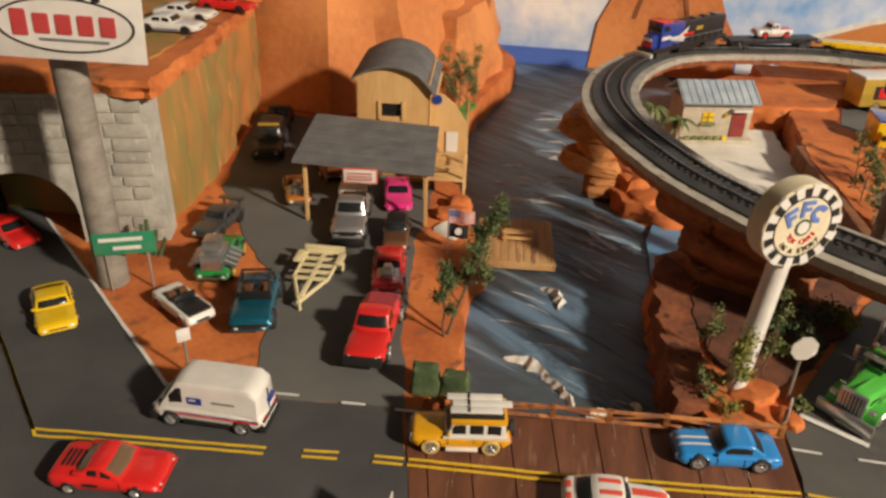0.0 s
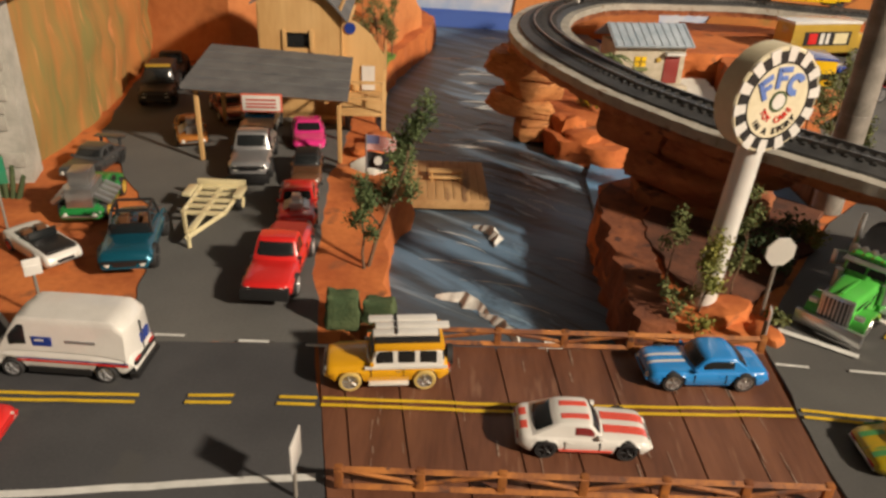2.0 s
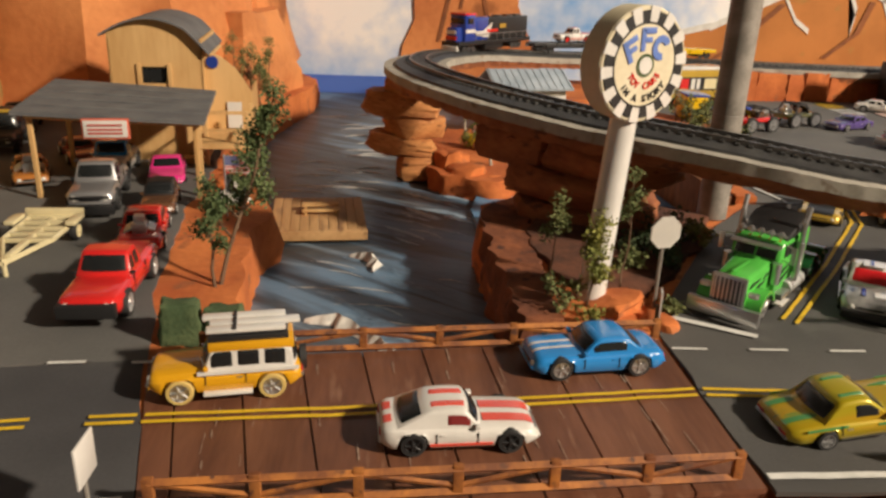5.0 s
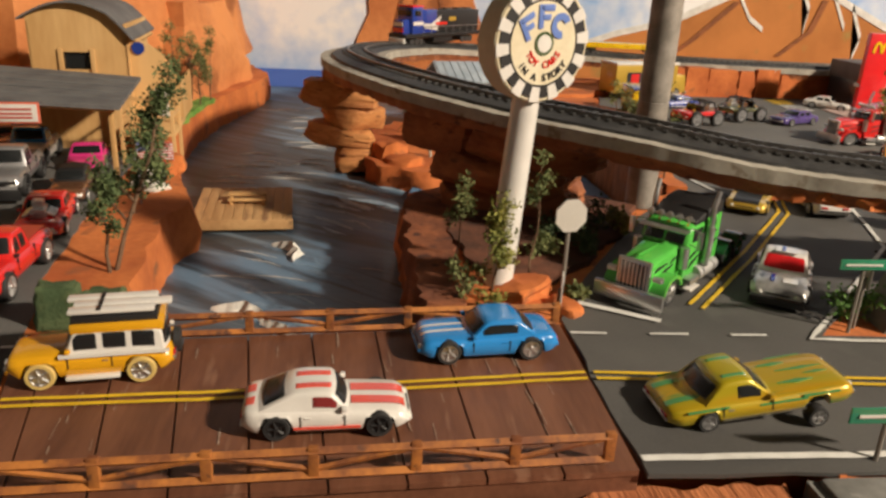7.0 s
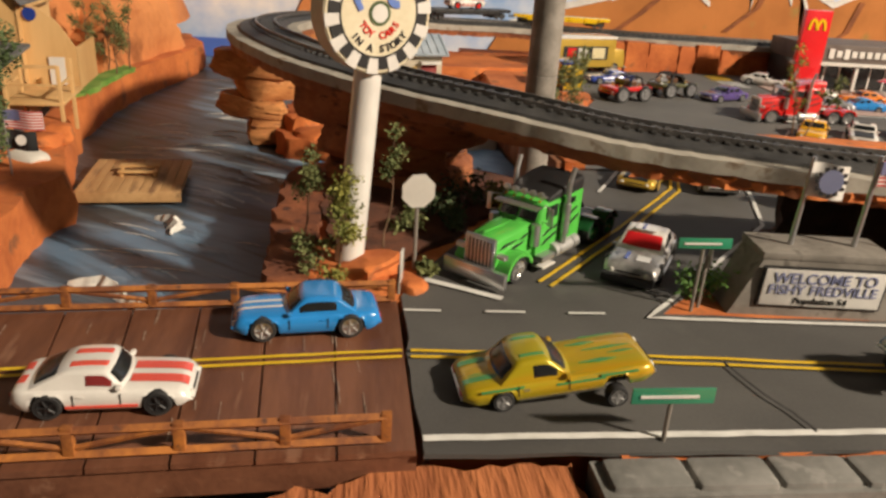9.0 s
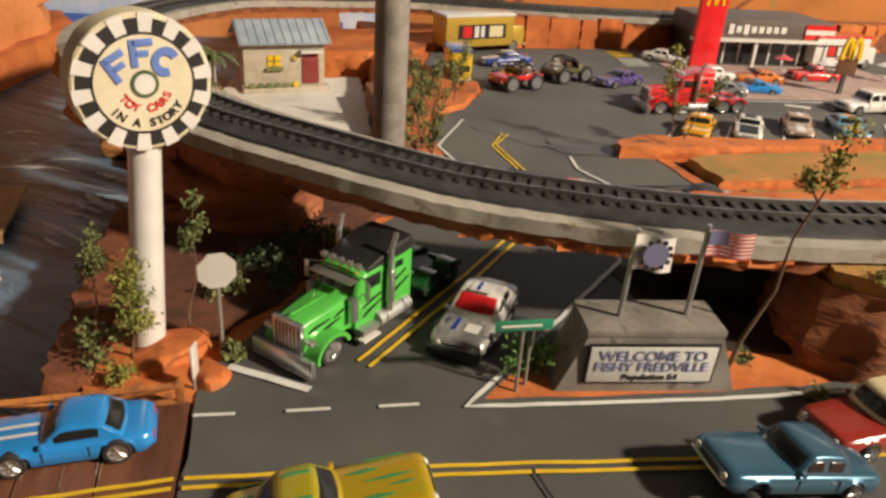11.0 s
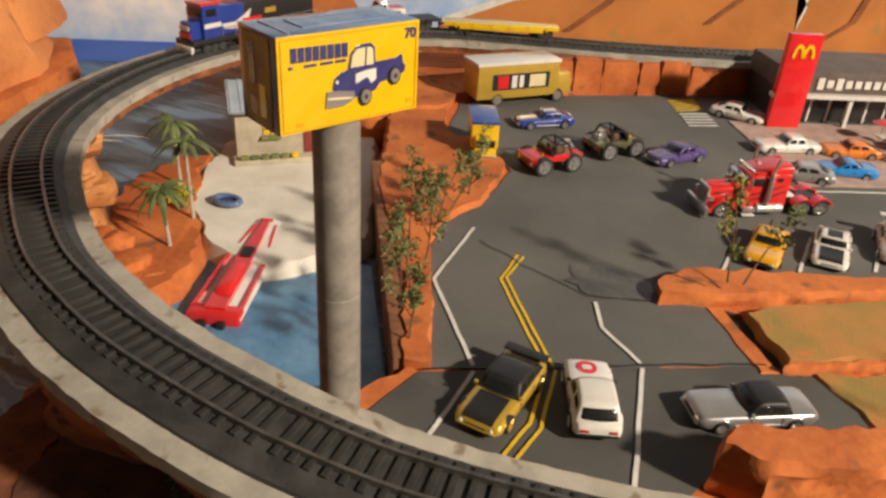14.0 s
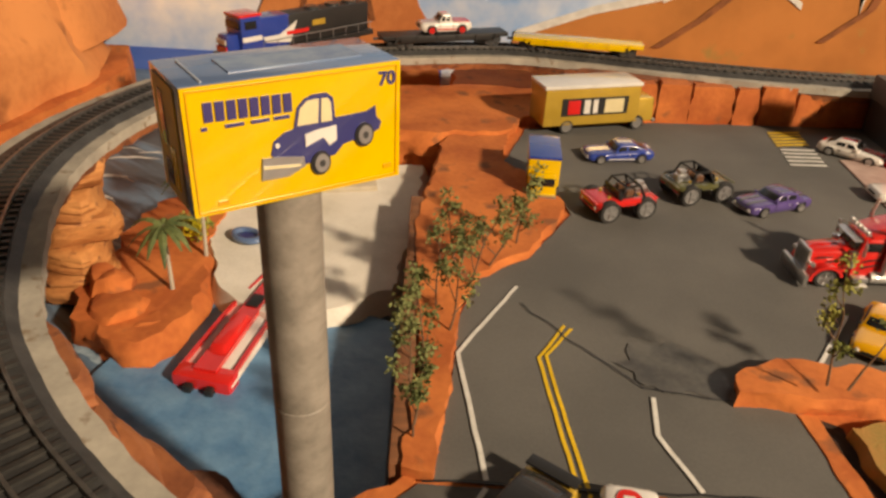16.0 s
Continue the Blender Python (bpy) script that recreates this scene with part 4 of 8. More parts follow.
def wheel(parent, x, y, r, w, rim=CHROME, tyre=TYRE, spokes=5):
    key = (r, w, rim.name, tyre.name, spokes)
    if key not in WHEELS:
        t = part("wheel", lathe(B(), [(r * 0.62, w * 0.36), (r * 0.72, w * 0.5), (r * 0.93, w * 0.5), (r, w * 0.34), (r, -w * 0.34), (r * 0.93, -w * 0.5), (r * 0.5, -w * 0.5)]), tyre, parent)
        bm = lathe(B(), [(r * 0.16, w * 0.56), (r * 0.2, w * 0.5), (r * 0.22, w * 0.38), (r * 0.6, w * 0.38), (r * 0.64, w * 0.52), (r * 0.69, w * 0.52), (r * 0.69, w * 0.3)], 18)
        for k in range(spokes):
            a = 2 * math.pi * k / spokes
            cyl(bm, (r * 0.15 * math.cos(a), w * 0.46, r * 0.15 * math.sin(a)), (r * 0.64 * math.cos(a), w * 0.46, r * 0.64 * math.sin(a)), r * 0.085, n=5)
        m = part("rim", bm, rim, t)
        WHEELS[key] = (t.data, m.data)
    else:
        d = WHEELS[key]
        t = new("wheel", d[0])
        t.parent = parent
        m = new("rim", d[1])
        m.parent = t
    t.matrix_basis = pose(x, y, r, 0, 0, 0 if y > 0 else 180)
    return t


def interp(prof, t):
    for (a, va), (b, vb) in zip(prof, prof[1:]):
        if t <= b:
            f = (t - a) / (b - a) if b > a else 0
            return va + (vb - va) * f
    return prof[-1][1]


# deck heights (share of height) from tail 0 to nose 1; cabin: tail foot, tail roof, front roof, screen foot (share of length)
STYLES = {
    "muscle": dict(deck=[(0, 0.50), (0.03, 0.62), (0.25, 0.64), (0.5, 0.62), (0.9, 0.60), (0.97, 0.54), (1, 0.36)], cab=(0.14, 0.28, 0.53, 0.665), wx=(0.21, 0.80), r=0.27),
    "fast": dict(deck=[(0, 0.55), (0.03, 0.66), (0.2, 0.66), (0.5, 0.62), (0.9, 0.57), (0.97, 0.50), (1, 0.34)], cab=(0.07, 0.28, 0.54, 0.645), wx=(0.2, 0.81), r=0.26),
    "wedge": dict(deck=[(0, 0.56), (0.03, 0.70), (0.25, 0.70), (0.55, 0.62), (0.9, 0.49), (0.97, 0.40), (1, 0.28)], cab=(0.22, 0.36, 0.50, 0.70), wx=(0.2, 0.79), r=0.235),
    "sedan": dict(deck=[(0, 0.50), (0.02, 0.60), (0.25, 0.62), (0.5, 0.62), (0.92, 0.60), (0.98, 0.55), (1, 0.38)], cab=(0.20, 0.27, 0.52, 0.62), wx=(0.2, 0.81), r=0.23),
    "coupe": dict(deck=[(0, 0.42), (0.02, 0.53), (0.2, 0.58), (0.5, 0.55), (0.9, 0.58), (0.98, 0.56), (1, 0.40)], cab=(0.16, 0.28, 0.45, 0.58), wx=(0.2, 0.79), r=0.235),
    "stock": dict(deck=[(0, 0.50), (0.03, 0.62), (0.25, 0.64), (0.5, 0.60), (0.9, 0.56), (0.97, 0.50), (1, 0.36)], cab=(0.13, 0.26, 0.44, 0.68), wx=(0.21, 0.80), r=0.27),
    "hatch": dict(deck=[(0, 0.45), (0.02, 0.60), (0.25, 0.62), (0.5, 0.60), (0.9, 0.56), (0.97, 0.5), (1, 0.34)], cab=(0.03, 0.13, 0.50, 0.64), wx=(0.19, 0.81), r=0.24),
    "suv": dict(deck=[(0, 0.40), (0.02, 0.58), (0.5, 0.58), (0.68, 0.57), (0.95, 0.54), (0.99, 0.5), (1, 0.36)], cab=(0.02, 0.05, 0.60, 0.67), wx=(0.2, 0.8), r=0.22),
    "pickup": dict(deck=[(0, 0.52), (0.02, 0.60), (0.4, 0.60), (0.68, 0.60), (0.95, 0.57), (0.99, 0.52), (1, 0.38)], cab=(0.36, 0.41, 0.58, 0.68), wx=(0.2, 0.8), r=0.23),
    "van": dict(deck=[(0, 0.30), (0.02, 0.5), (0.8, 0.52), (0.9, 0.46), (0.98, 0.40), (1, 0.26)], cab=(0.005, 0.02, 0.755, 0.935), wx=(0.19, 0.82), r=0.155),
    "open": dict(deck=[(0, 0.5), (0.03, 0.72), (0.3, 0.74), (0.5, 0.72), (0.9, 0.70), (0.97, 0.6), (1, 0.4)], cab=None, wx=(0.2, 0.8), r=0.27),
}


def rounded(prof, times=2):
    """Corner-cutting of a profile, its ends kept."""
    for _ in range(times):
        out = [prof[0]]
        for (x0, y0), (x1, y1) in zip(prof, prof[1:]):
            out += [(x0 * 0.75 + x1 * 0.25, y0 * 0.75 + y1 * 0.25), (x0 * 0.25 + x1 * 0.75, y0 * 0.25 + y1 * 0.75)]
        prof = out + [prof[-1]]
    return prof


def vehicle(name, label, at, heading, L, W, H, body, style="muscle", z=0.0, pitch=0, roof=None, rim=CHROME, tyre=TYRE, stripe=None, stripes=((-0.16, 0.1), (0.16, 0.1)), clear=0.14, rscale=1.0,
            side=2, category="toy car", group="toy cars", glass=GLASS_DARK, trim=CHROME, stripe_on="hrt", side_from=0.0, cab_w=0.89, top_w=0.76, hood=None, extras=None, panel=None, bumpers=True, spokes=5, lift=0.0, drop=(0.0, 0.0), rear_glass=True, side_glass=None):
    """A die-cast car: a lofted body with wheel arches and a rounded cabin, its windows set on the cabin's own surface."""
    S = STYLES[style]
    ob = thing(name, label, category, pose(at[0], at[1], z, 0, 0, heading) @ pose(0, 0, 0, 0, -pitch, 0), group)
    r = S["r"] * H * rscale
    wx = [(f - 0.5) * L for f in S["wx"]]
    zc = clear * H + lift
    line_ = rounded(S["deck"], 2)
    deck = lambda x: interp(line_, x / L + 0.5) * H + lift
    n = 64
    verts, faces = [], []
    ra = r * 1.13
    for k in range(n + 1):
        x = L / 2 * (0.55 * (2 * k / n - 1) + 0.45 * math.sin(math.pi / 2 * (2 * k / n - 1)))
        t = abs(2 * x / L)
        w = W / 2 * (1 - 0.035 * t * t - 0.15 * max(0, (t - 0.82) / 0.18) ** 2.4)
        top = deck(x)
        zb = zc + 0.12 * H * max(0, (t - 0.86) / 0.14)
        flare = 1.0
        for c in wx:
            if abs(x - c) < ra:
                zb = max(zb, r + math.sqrt(ra * ra - (x - c) ** 2))
            flare = max(flare, 1 + 0.035 * max(0, 1 - ((x - c) / (ra * 1.35)) ** 2))
        sh = top - 0.085 * H
        zb = min(zb, sh - 0.03 * H)
        mid = min(max(zb + 0.02 * H, zc + 0.24 * H), sh - 0.015 * H)
        sec = [(0.88, zb), (0.965 * flare, zb + (mid - zb) * 0.25), (0.995 * flare, mid), (0.985 * (1 + flare) / 2, mid + 0.5 * (sh - mid)), (0.955, sh), (0.915, sh + 0.6 * (top - sh)), (0.83, top - 0.004 * H), (0.48, top + 0.014 * H), (0, top + 0.022 * H)]
        ring = [(q * w, h) for q, h in sec]
        ring += [(-y, h) for y, h in ring[-2::-1]]
        verts += [(x, y, h) for y, h in ring]
    m = 17
    for k in range(n):
        faces += [(k * m + i, (k + 1) * m + i, (k + 1) * m + i + 1, k * m + i + 1) for i in range(m - 1)]
        faces.append((k * m + m - 1, (k + 1) * m + m - 1, (k + 1) * m, k * m))
    faces += [tuple(range(m)), tuple(n * m + i for i in range(m))[::-1]]
    link("body", verts, faces, body, ob, smooth=48)
    part("chassis", box(B(), (0, 0, zc + 0.05 * H), (L * 0.9, W * 0.70, 0.08 * H)), BLACK, ob)
    # cabin
    zr = H + lift
    surface = None
    if S["cab"]:
        a, b, c, d = [(f - 0.5) * L for f in S["cab"]]
        wb, wt = W / 2 * cab_w, W / 2 * top_w
        xm = (b + c) / 2
        boxy = style in ("van", "suv", "pickup")
        e = (0.3 if boxy else 0.75) * H
        prof = rounded([(a, deck(a)), (b - 0.10 * (b - a), zr - 0.09 * e), (b + 0.06 * (c - b), zr - 0.02 * e), (xm, zr + 0.010 * e), (c - 0.06 * (c - b), zr - 0.008 * e), (c + 0.07 * (d - c), zr - 0.050 * e), (d, deck(d))], 1)
        up = 0.05 if boxy else 0.0
        ribs = [(0, 0.0, 1.0, 1.02), (0.25, 0.0, 0.60, 1.0), (0.46, 0.0, 0.93 + up * 0.4, 0.965 + up * 0.4), (0.56, 0.0, 1.0, 0.86 + up), (0.78, 0.5, 1.0, 0.42), (1.0, 1.0, 1.0, 0.0)]

        def surface(x, q):
            z0 = deck(x) - 0.04 * H
            hh = max(interp(prof, x) - z0, 1e-5)
            k = min(1, hh / (zr - z0))
            wtop = wb + (wt - wb) * k
            aq = abs(q)
            for (q0, b0, y0, f0), (q1, b1, y1, f1) in zip(ribs, ribs[1:]):
                if aq <= q1:
                    g = (aq - q0) / (q1 - q0)
                    lo = (0.0 if q0 == 0 else y0) * (wtop + (wb - wtop) * b0)
                    hi = y1 * (wtop + (wb - wtop) * b1)
                    y, zz = lo + (hi - lo) * g, z0 + hh * (f0 + (f1 - f0) * g)
                    break
            f = (x - xm) / (d - xm) if x > xm else (x - xm) / (xm - a)
            return Vector((x - 0.035 * L * f * (y / wb) ** 2, y if q >= 0 else -y, zz))

        xs = [a + (b - a) * k / 8 for k in range(8)] + [b + (c - b) * k / 10 for k in range(10)] + [c + (d - c) * k / 8 for k in range(9)]
        qs = [-1, -0.78, -0.62, -0.56, -0.51, -0.46, -0.36, -0.25, -0.12, 0, 0.12, 0.25, 0.36, 0.46, 0.51, 0.56, 0.62, 0.78, 1]
        vs = [surface(x, q) for x in xs for q in qs]
        w_ = len(qs)
        fs = [(k * w_ + i, k * w_ + i + 1, (k + 1) * w_ + i + 1, (k + 1) * w_ + i) for k in range(len(xs) - 1) for i in range(w_ - 1)]
        fs += [tuple(range(w_))[::-1], tuple((len(xs) - 1) * w_ + i for i in range(w_))]
        link("cabin", vs, fs, roof or body, ob, smooth=50)
        core = Vector((xm, 0, deck(xm)))

        def pane(nm, fn, mat=glass, lift_=0.00035, nu=8, nv=6):
            """A thin curved sheet on the cabin; fn gives x and q from u and v."""
            bm = B()
            P = [[surface(*fn(u / nu, v / nv)) for u in range(nu + 1)] for v in range(nv + 1)]
            top = []
            for v in range(nv + 1):
                row = []
                for u in range(nu + 1):
                    e = P[v][min(u + 1, nu)] - P[v][max(u - 1, 0)]
                    g = P[min(v + 1, nv)][u] - P[max(v - 1, 0)][u]
                    nrm = e.cross(g).normalized()
                    if nrm.dot(P[v][u] - core) < 0:
                        nrm = -nrm
                    edge = u in (0, nu) or v in (0, nv)
                    row.append(bm.verts.new(P[v][u] + nrm * (-0.0004 if edge else lift_)))
                top.append(row)
            for v in range(nv):
                for u in range(nu):
                    bm.faces.new((top[v][u], top[v][u + 1], top[v + 1][u + 1], top[v + 1][u]))
            return part(nm, bm, mat, ob, smooth=30)
        pane("windshield", lambda u, v: (c + (d - c) * (0.10 + 0.76 * v), -0.485 + 0.97 * u))
        if rear_glass:
            pane("rear_window", lambda u, v: (a + (b - a) * (0.12 + 0.78 * v), -0.47 + 0.94 * u))
        x0, x1 = a + (b - a) * 0.72 + 0.02 * L, d - (d - c) * 0.42
        for sgn in (1, -1):
            for k in range(side):
                u0 = side_from + (1 - side_from) * k / side
                u1 = side_from + (1 - side_from) * (k + 1) / side
                p0, p1 = x0 + (x1 - x0) * u0 + 0.008 * L, x0 + (x1 - x0) * u1 - 0.008 * L

                def fn(u, v, p0=p0, p1=p1, sgn=sgn):
                    x = p0 + (p1 - p0) * u
                    hh = interp(prof, x) - deck(x) + 0.04 * H
                    low = 1 - 0.44 * min(0.9, 0.075 * H / max(hh, 1e-5)) / 0.86
                    return x, sgn * (low + (0.585 - low) * v)
                pane("side_window", fn, side_glass or glass)
    # wheels and small parts
    ww = W * 0.17
    for x in wx:
        for q in (1, -1):
            wheel(ob, x, q * (W / 2 - ww * 0.36), r, ww, rim, tyre, spokes).location.z -= drop[0 if x < 0 else 1]
    hz = interp(S["deck"], 0.985) * H * 0.80 + lift
    for q in (1, -1):
        part("headlight", lathe(B(), [(0.06 * H + 0.0006, -0.001), (0.06 * H + 0.0006, 0.0002), (0.04 * H, 0.0009)], 10), LAMP_CLEAR, ob).matrix_basis = pose(L * 0.494, q * W * 0.31, hz, 0, 0, -90)
        part("taillight", box(B(), (-L * 0.497, q * W * 0.28, deck(-L * 0.49) * 0.82), (0.0016, W * 0.17, 0.07 * H), 0.0003), LAMP_RED, ob)
    part("grille", box(B(), (L * 0.493, 0, hz - 0.005 * H), (0.0018, W * 0.42, 0.10 * H), 0.0003), BLACK, ob)
    if bumpers:
        for q in (1, -1):
            part("bumper", box(B(), (q * L * 0.496, 0, zc + 0.17 * H), (0.0026, W * 0.80, 0.07 * H), 0.0008), trim, ob)
    # stripes over hood, roof and tail
    if stripe:
        runs = [(-0.485, S["cab"][0] - 0.5 if S["cab"] else 0.0), (S["cab"][3] - 0.5 if S["cab"] else 0.0, 0.475)]
        for off, wd in stripes:
            for a0, b0 in runs:
                if b0 - a0 < 0.04 or ("h" if b0 > 0.4 else "t") not in stripe_on:
                    continue
                bm = B()
                pts = [a0 * L + (b0 - a0) * L * k / 20 for k in range(21)]
                lf = [bm.verts.new((x, (off - wd / 2) * W, deck(x) + 0.024 * H + 0.0002)) for x in pts]
                rt = [bm.verts.new((x, (off + wd / 2) * W, deck(x) + 0.024 * H + 0.0002)) for x in pts]
                for k in range(20):
                    bm.faces.new((lf[k], rt[k], rt[k + 1], lf[k + 1]))
                part("stripe", bm, stripe, ob)
            if surface and "r" in stripe_on:
                q0, q1 = [0.25 * min(1.9, max(-1.9, (off + e * wd / 2) * W / (0.60 * wt))) for e in (-1, 1)]
                pane("stripe", lambda u, v: (b + 0.02 * L + (c - b - 0.02 * L) * u, q0 + (q1 - q0) * v), stripe, 0.0003, 12, 4)
    if hood:
        bm = B()
        box(bm, (L * 0.28, 0, deck(L * 0.28) + 0.03 * H), (L * 0.16, W * 0.26, 0.10 * H), 0.001)
        part("hood_scoop", bm, hood, ob)
    if panel:
        for q in (1, -1):
            part("side_panel", box(B(), (0, q * W * 0.489, zc + 0.13 * H), (L * 0.40, 0.0012, 0.05 * H)), panel, ob, smooth=None)
    if S["cab"] and z < 0.1:
        for q in (1, -1):
            if style != "wedge":
                part("mirror", box(B(), ((S["cab"][3] - 0.545) * L, q * W * 0.475, deck(0) + 0.05 * H), (0.0022, 0.0026, 0.0018), 0.0005), trim if trim is not CHROME else body, ob)
            if style != "van":
                for x in (S["cab"][3] - 0.54, S["cab"][3] - 0.80):
                    part("door_seam", box(B(), (x * L, q * W * 0.489, zc + 0.27 * H), (0.00035, 0.0009, 0.24 * H)), BLACK, ob, "", None)
                part("door_handle", box(B(), ((S["cab"][3] - 0.76) * L, q * W * 0.487, deck(0) - 0.13 * H), (0.0026, 0.0010, 0.0006), 0.0002), trim, ob, "", None)
    if extras:
        extras(ob, L, W, H, deck, lift)
    return ob


def engine(x, z, s=1.0):
    def f(ob, L, W, H, deck, lift):
        p = part("engine_block", box(B(), (x * L, 0, deck(x * L) + 0.003 * s), (0.014 * s, 0.009 * s, 0.007 * s), 0.0008), CHROME, ob, "exposed chrome engine")
        for k in range(4):
            for q in (1, -1):
                part("exhaust_pipe", cyl(B(), (x * L - 0.006 * s + k * 0.004 * s, q * 0.005 * s, deck(x * L) + 0.004 * s), (x * L - 0.008 * s + k * 0.004 * s, q * 0.0095 * s, deck(x * L) + 0.001), 0.0011 * s, n=6), CHROME, p)
        part("air_scoop", box(B(), (x * L, 0, deck(x * L) + 0.009 * s), (0.008 * s, 0.007 * s, 0.005 * s), 0.001), CHROME, p)
    return f


def roll_cage(ob, L, W, H, deck, lift):
    for s in (1, -1):
        for x0, x1 in ((-0.28, -0.2), (0.12, 0.03)):
            part("cage_bar", cyl(B(), (x0 * L, s * W * 0.40, deck(x0 * L)), (x1 * L, s * W * 0.34, H * 1.25 + lift), 0.0011, n=6), BLACK, ob)
        part("cage_bar", cyl(B(), (-0.2 * L, s * W * 0.34, H * 1.25 + lift), (0.03 * L, s * W * 0.34, H * 1.25 + lift), 0.0011, n=6), BLACK, ob)
    for x in (-0.2, 0.03):
        part("cage_bar", cyl(B(), (x * L, -W * 0.34, H * 1.25 + lift), (x * L, W * 0.34, H * 1.25 + lift), 0.0011, n=6), BLACK, ob)
    part("cockpit", box(B(), (-0.06 * L, 0, deck(0)), (L * 0.34, W * 0.66, 0.0016)), BLACK, ob)
    for s in (1, -1):
        part("seat", box(B(), (-0.08 * L, s * W * 0.18, deck(0) + 0.003), (0.008, 0.007, 0.007), 0.001), BROWN, ob)
    part("windscreen", box(B(), (0.13 * L, 0, deck(0) + 0.004), (0.001, W * 0.7, 0.008), 0.0003), GLASS_DARK, ob)


def cockpit(ob, L, W, H, deck, lift):
    part("cockpit", box(B(), (-0.10 * L, 0, deck(-0.1 * L) + 0.0004), (L * 0.30, W * 0.68, 0.0016)), BLACK, ob)
    for s in (1, -1):
        part("seat", box(B(), (-0.14 * L, s * W * 0.18, deck(0) + 0.002), (0.006, 0.007, 0.006), 0.001), BROWN, ob)
    part("windscreen", box(B(), (0.07 * L, 0, deck(0) + 0.0035), (0.001, W * 0.7, 0.007), 0.0003), GLASS_DARK, ob)


def bed(colour=BLACK):
    def f(ob, L, W, H, deck, lift):
        part("bed", box(B(), (-0.31 * L, 0, deck(-0.3 * L)), (L * 0.30, W * 0.70, 0.0018)), colour, ob, "recessed dark loading bed")
    return f


def wing(colour, zf=0.95):
    def f(ob, L, W, H, deck, lift):
        part("rear_wing", box(B(), (-0.46 * L, 0, H * zf), (0.008, W * 0.92, 0.0012), 0.0003), colour, ob)
        for s in (1, -1):
            part("wing_post", box(B(), (-0.455 * L, s * W * 0.3, (H * zf + deck(-0.45 * L)) / 2), (0.003, 0.001, H * zf - deck(-0.45 * L)), 0), colour, ob)
    return f


def both(*fs):
    def f(*a):
        for g in fs:
            g(*a)
    return f


def roof_rack(ob, L, W, H, deck, lift):
    x = -0.16 * L
    part("roof_cap", box(B(), (-0.175 * L, 0, H - 0.0009), (L * 0.56, W * 0.88, 0.0042), 0.001), AMBER, ob, "amber yellow roof cap")
    part("roof_rack", box(B(), (x, 0, H + 0.002), (L * 0.52, W * 0.74, 0.004), 0.0006), BLACK, ob, "black roof rack")
    for k, s in enumerate((-0.24, 0, 0.24)):
        b = part("surfboard", box(B(), (x + (0.002, -0.003, 0.001)[k], s * W, H + 0.0058), (L * (0.56, 0.6, 0.52)[k], W * 0.2, 0.002), 0.0009), WHITE, ob, "white surfboard")
        part("strap", box(B(), (x + 0.006, s * W, H + 0.0070), (0.0016, W * 0.2, 0.0006)), BLACK, b)
    for s in (1, -1):
        part("running_board", box(B(), (-0.01 * L, s * W * 0.49, 0.17 * H), (L * 0.32, 0.003, 0.0016), 0.0003), WHITE, ob, "white running board")
        part("waist_band", box(B(), (-0.15 * L, s * W * 0.494, 0.55 * H), (L * 0.66, 0.001, 0.0016)), WHITE, ob)
    part("spare_wheel", lathe(B(), [(0.006, 0.002), (0.006, -0.001), (0.002, -0.0015)], 14), TYRE, ob).matrix_basis = pose(-L * 0.51, 0, H * 0.48, 0, 0, 90)


def van_trim(ob, L, W, H, deck, lift):
    for s in (1, -1):
        part("emblem", box(B(), (0.085 * L, s * (W * 0.462), 0.63 * H), (L * 0.13, 0.0012, H * 0.15)), DEEP_BLUE, ob, "blue emblem on the side panel", None)
        part("emblem_wing", box(B(), (0.10 * L, s * (W * 0.468), 0.655 * H), (L * 0.06, 0.0012, H * 0.03), 0, 0), WHITE, ob, "", None)
        part("side_stripe", box(B(), (-0.1 * L, s * W * 0.499, 0.31 * H), (L * 0.74, 0.0008, 0.0007)), RED, ob, "thin red side stripe", None)
        part("side_stripe", box(B(), (-0.1 * L, s * W * 0.499, 0.35 * H), (L * 0.74, 0.0008, 0.0005)), NAVY, ob, "thin blue side stripe", None)
        part("skirt", box(B(), (0, s * W * 0.495, 0.16 * H), (L * 0.42, 0.0012, 0.0035)), BLACK, ob, "", None)
        part("lettering_bar", box(B(), (-0.17 * L, s * W * 0.462, 0.65 * H), (L * 0.2, 0.0010, H * 0.045)), SILVER, ob, "faint grey line of writing", None)
    part("front_bumper", box(B(), (L * 0.488, 0, 0.155 * H), (0.006, W * 0.94, 0.17 * H), 0.0012), BLACK, ob, "black plastic front bumper")
    part("rear_bumper", box(B(), (-L * 0.49, 0, 0.13 * H), (0.005, W * 0.92, 0.09 * H), 0.0008), BLACK, ob, "black plastic rear bumper")
    part("rear_emblem", box(B(), (-L * 0.493, -W * 0.1, 0.55 * H), (0.0012, W * 0.3, H * 0.16)), DEEP_BLUE, ob, "", None)
    part("door_seam", box(B(), (-L * 0.494, 0, 0.5 * H), (0.0012, 0.0007, H * 0.66)), GUNMETAL, ob, "", None)


def hood_badge(col):
    def f(ob, L, W, H, deck, lift):
        part("hood_badge", cyl(B(), (0.31 * L, 0.04 * W, deck(0.31 * L) - 0.001), (0.31 * L, 0.04 * W, deck(0.31 * L) + 0.0008), W * 0.22, n=20), col, ob, "round red badge on the hood")
        part("badge_mark", box(B(), (0.31 * L, 0.04 * W, deck(0.31 * L) + 0.0009), (0.004, 0.006, 0.0006)), WHITE, ob, "", None)
    return f


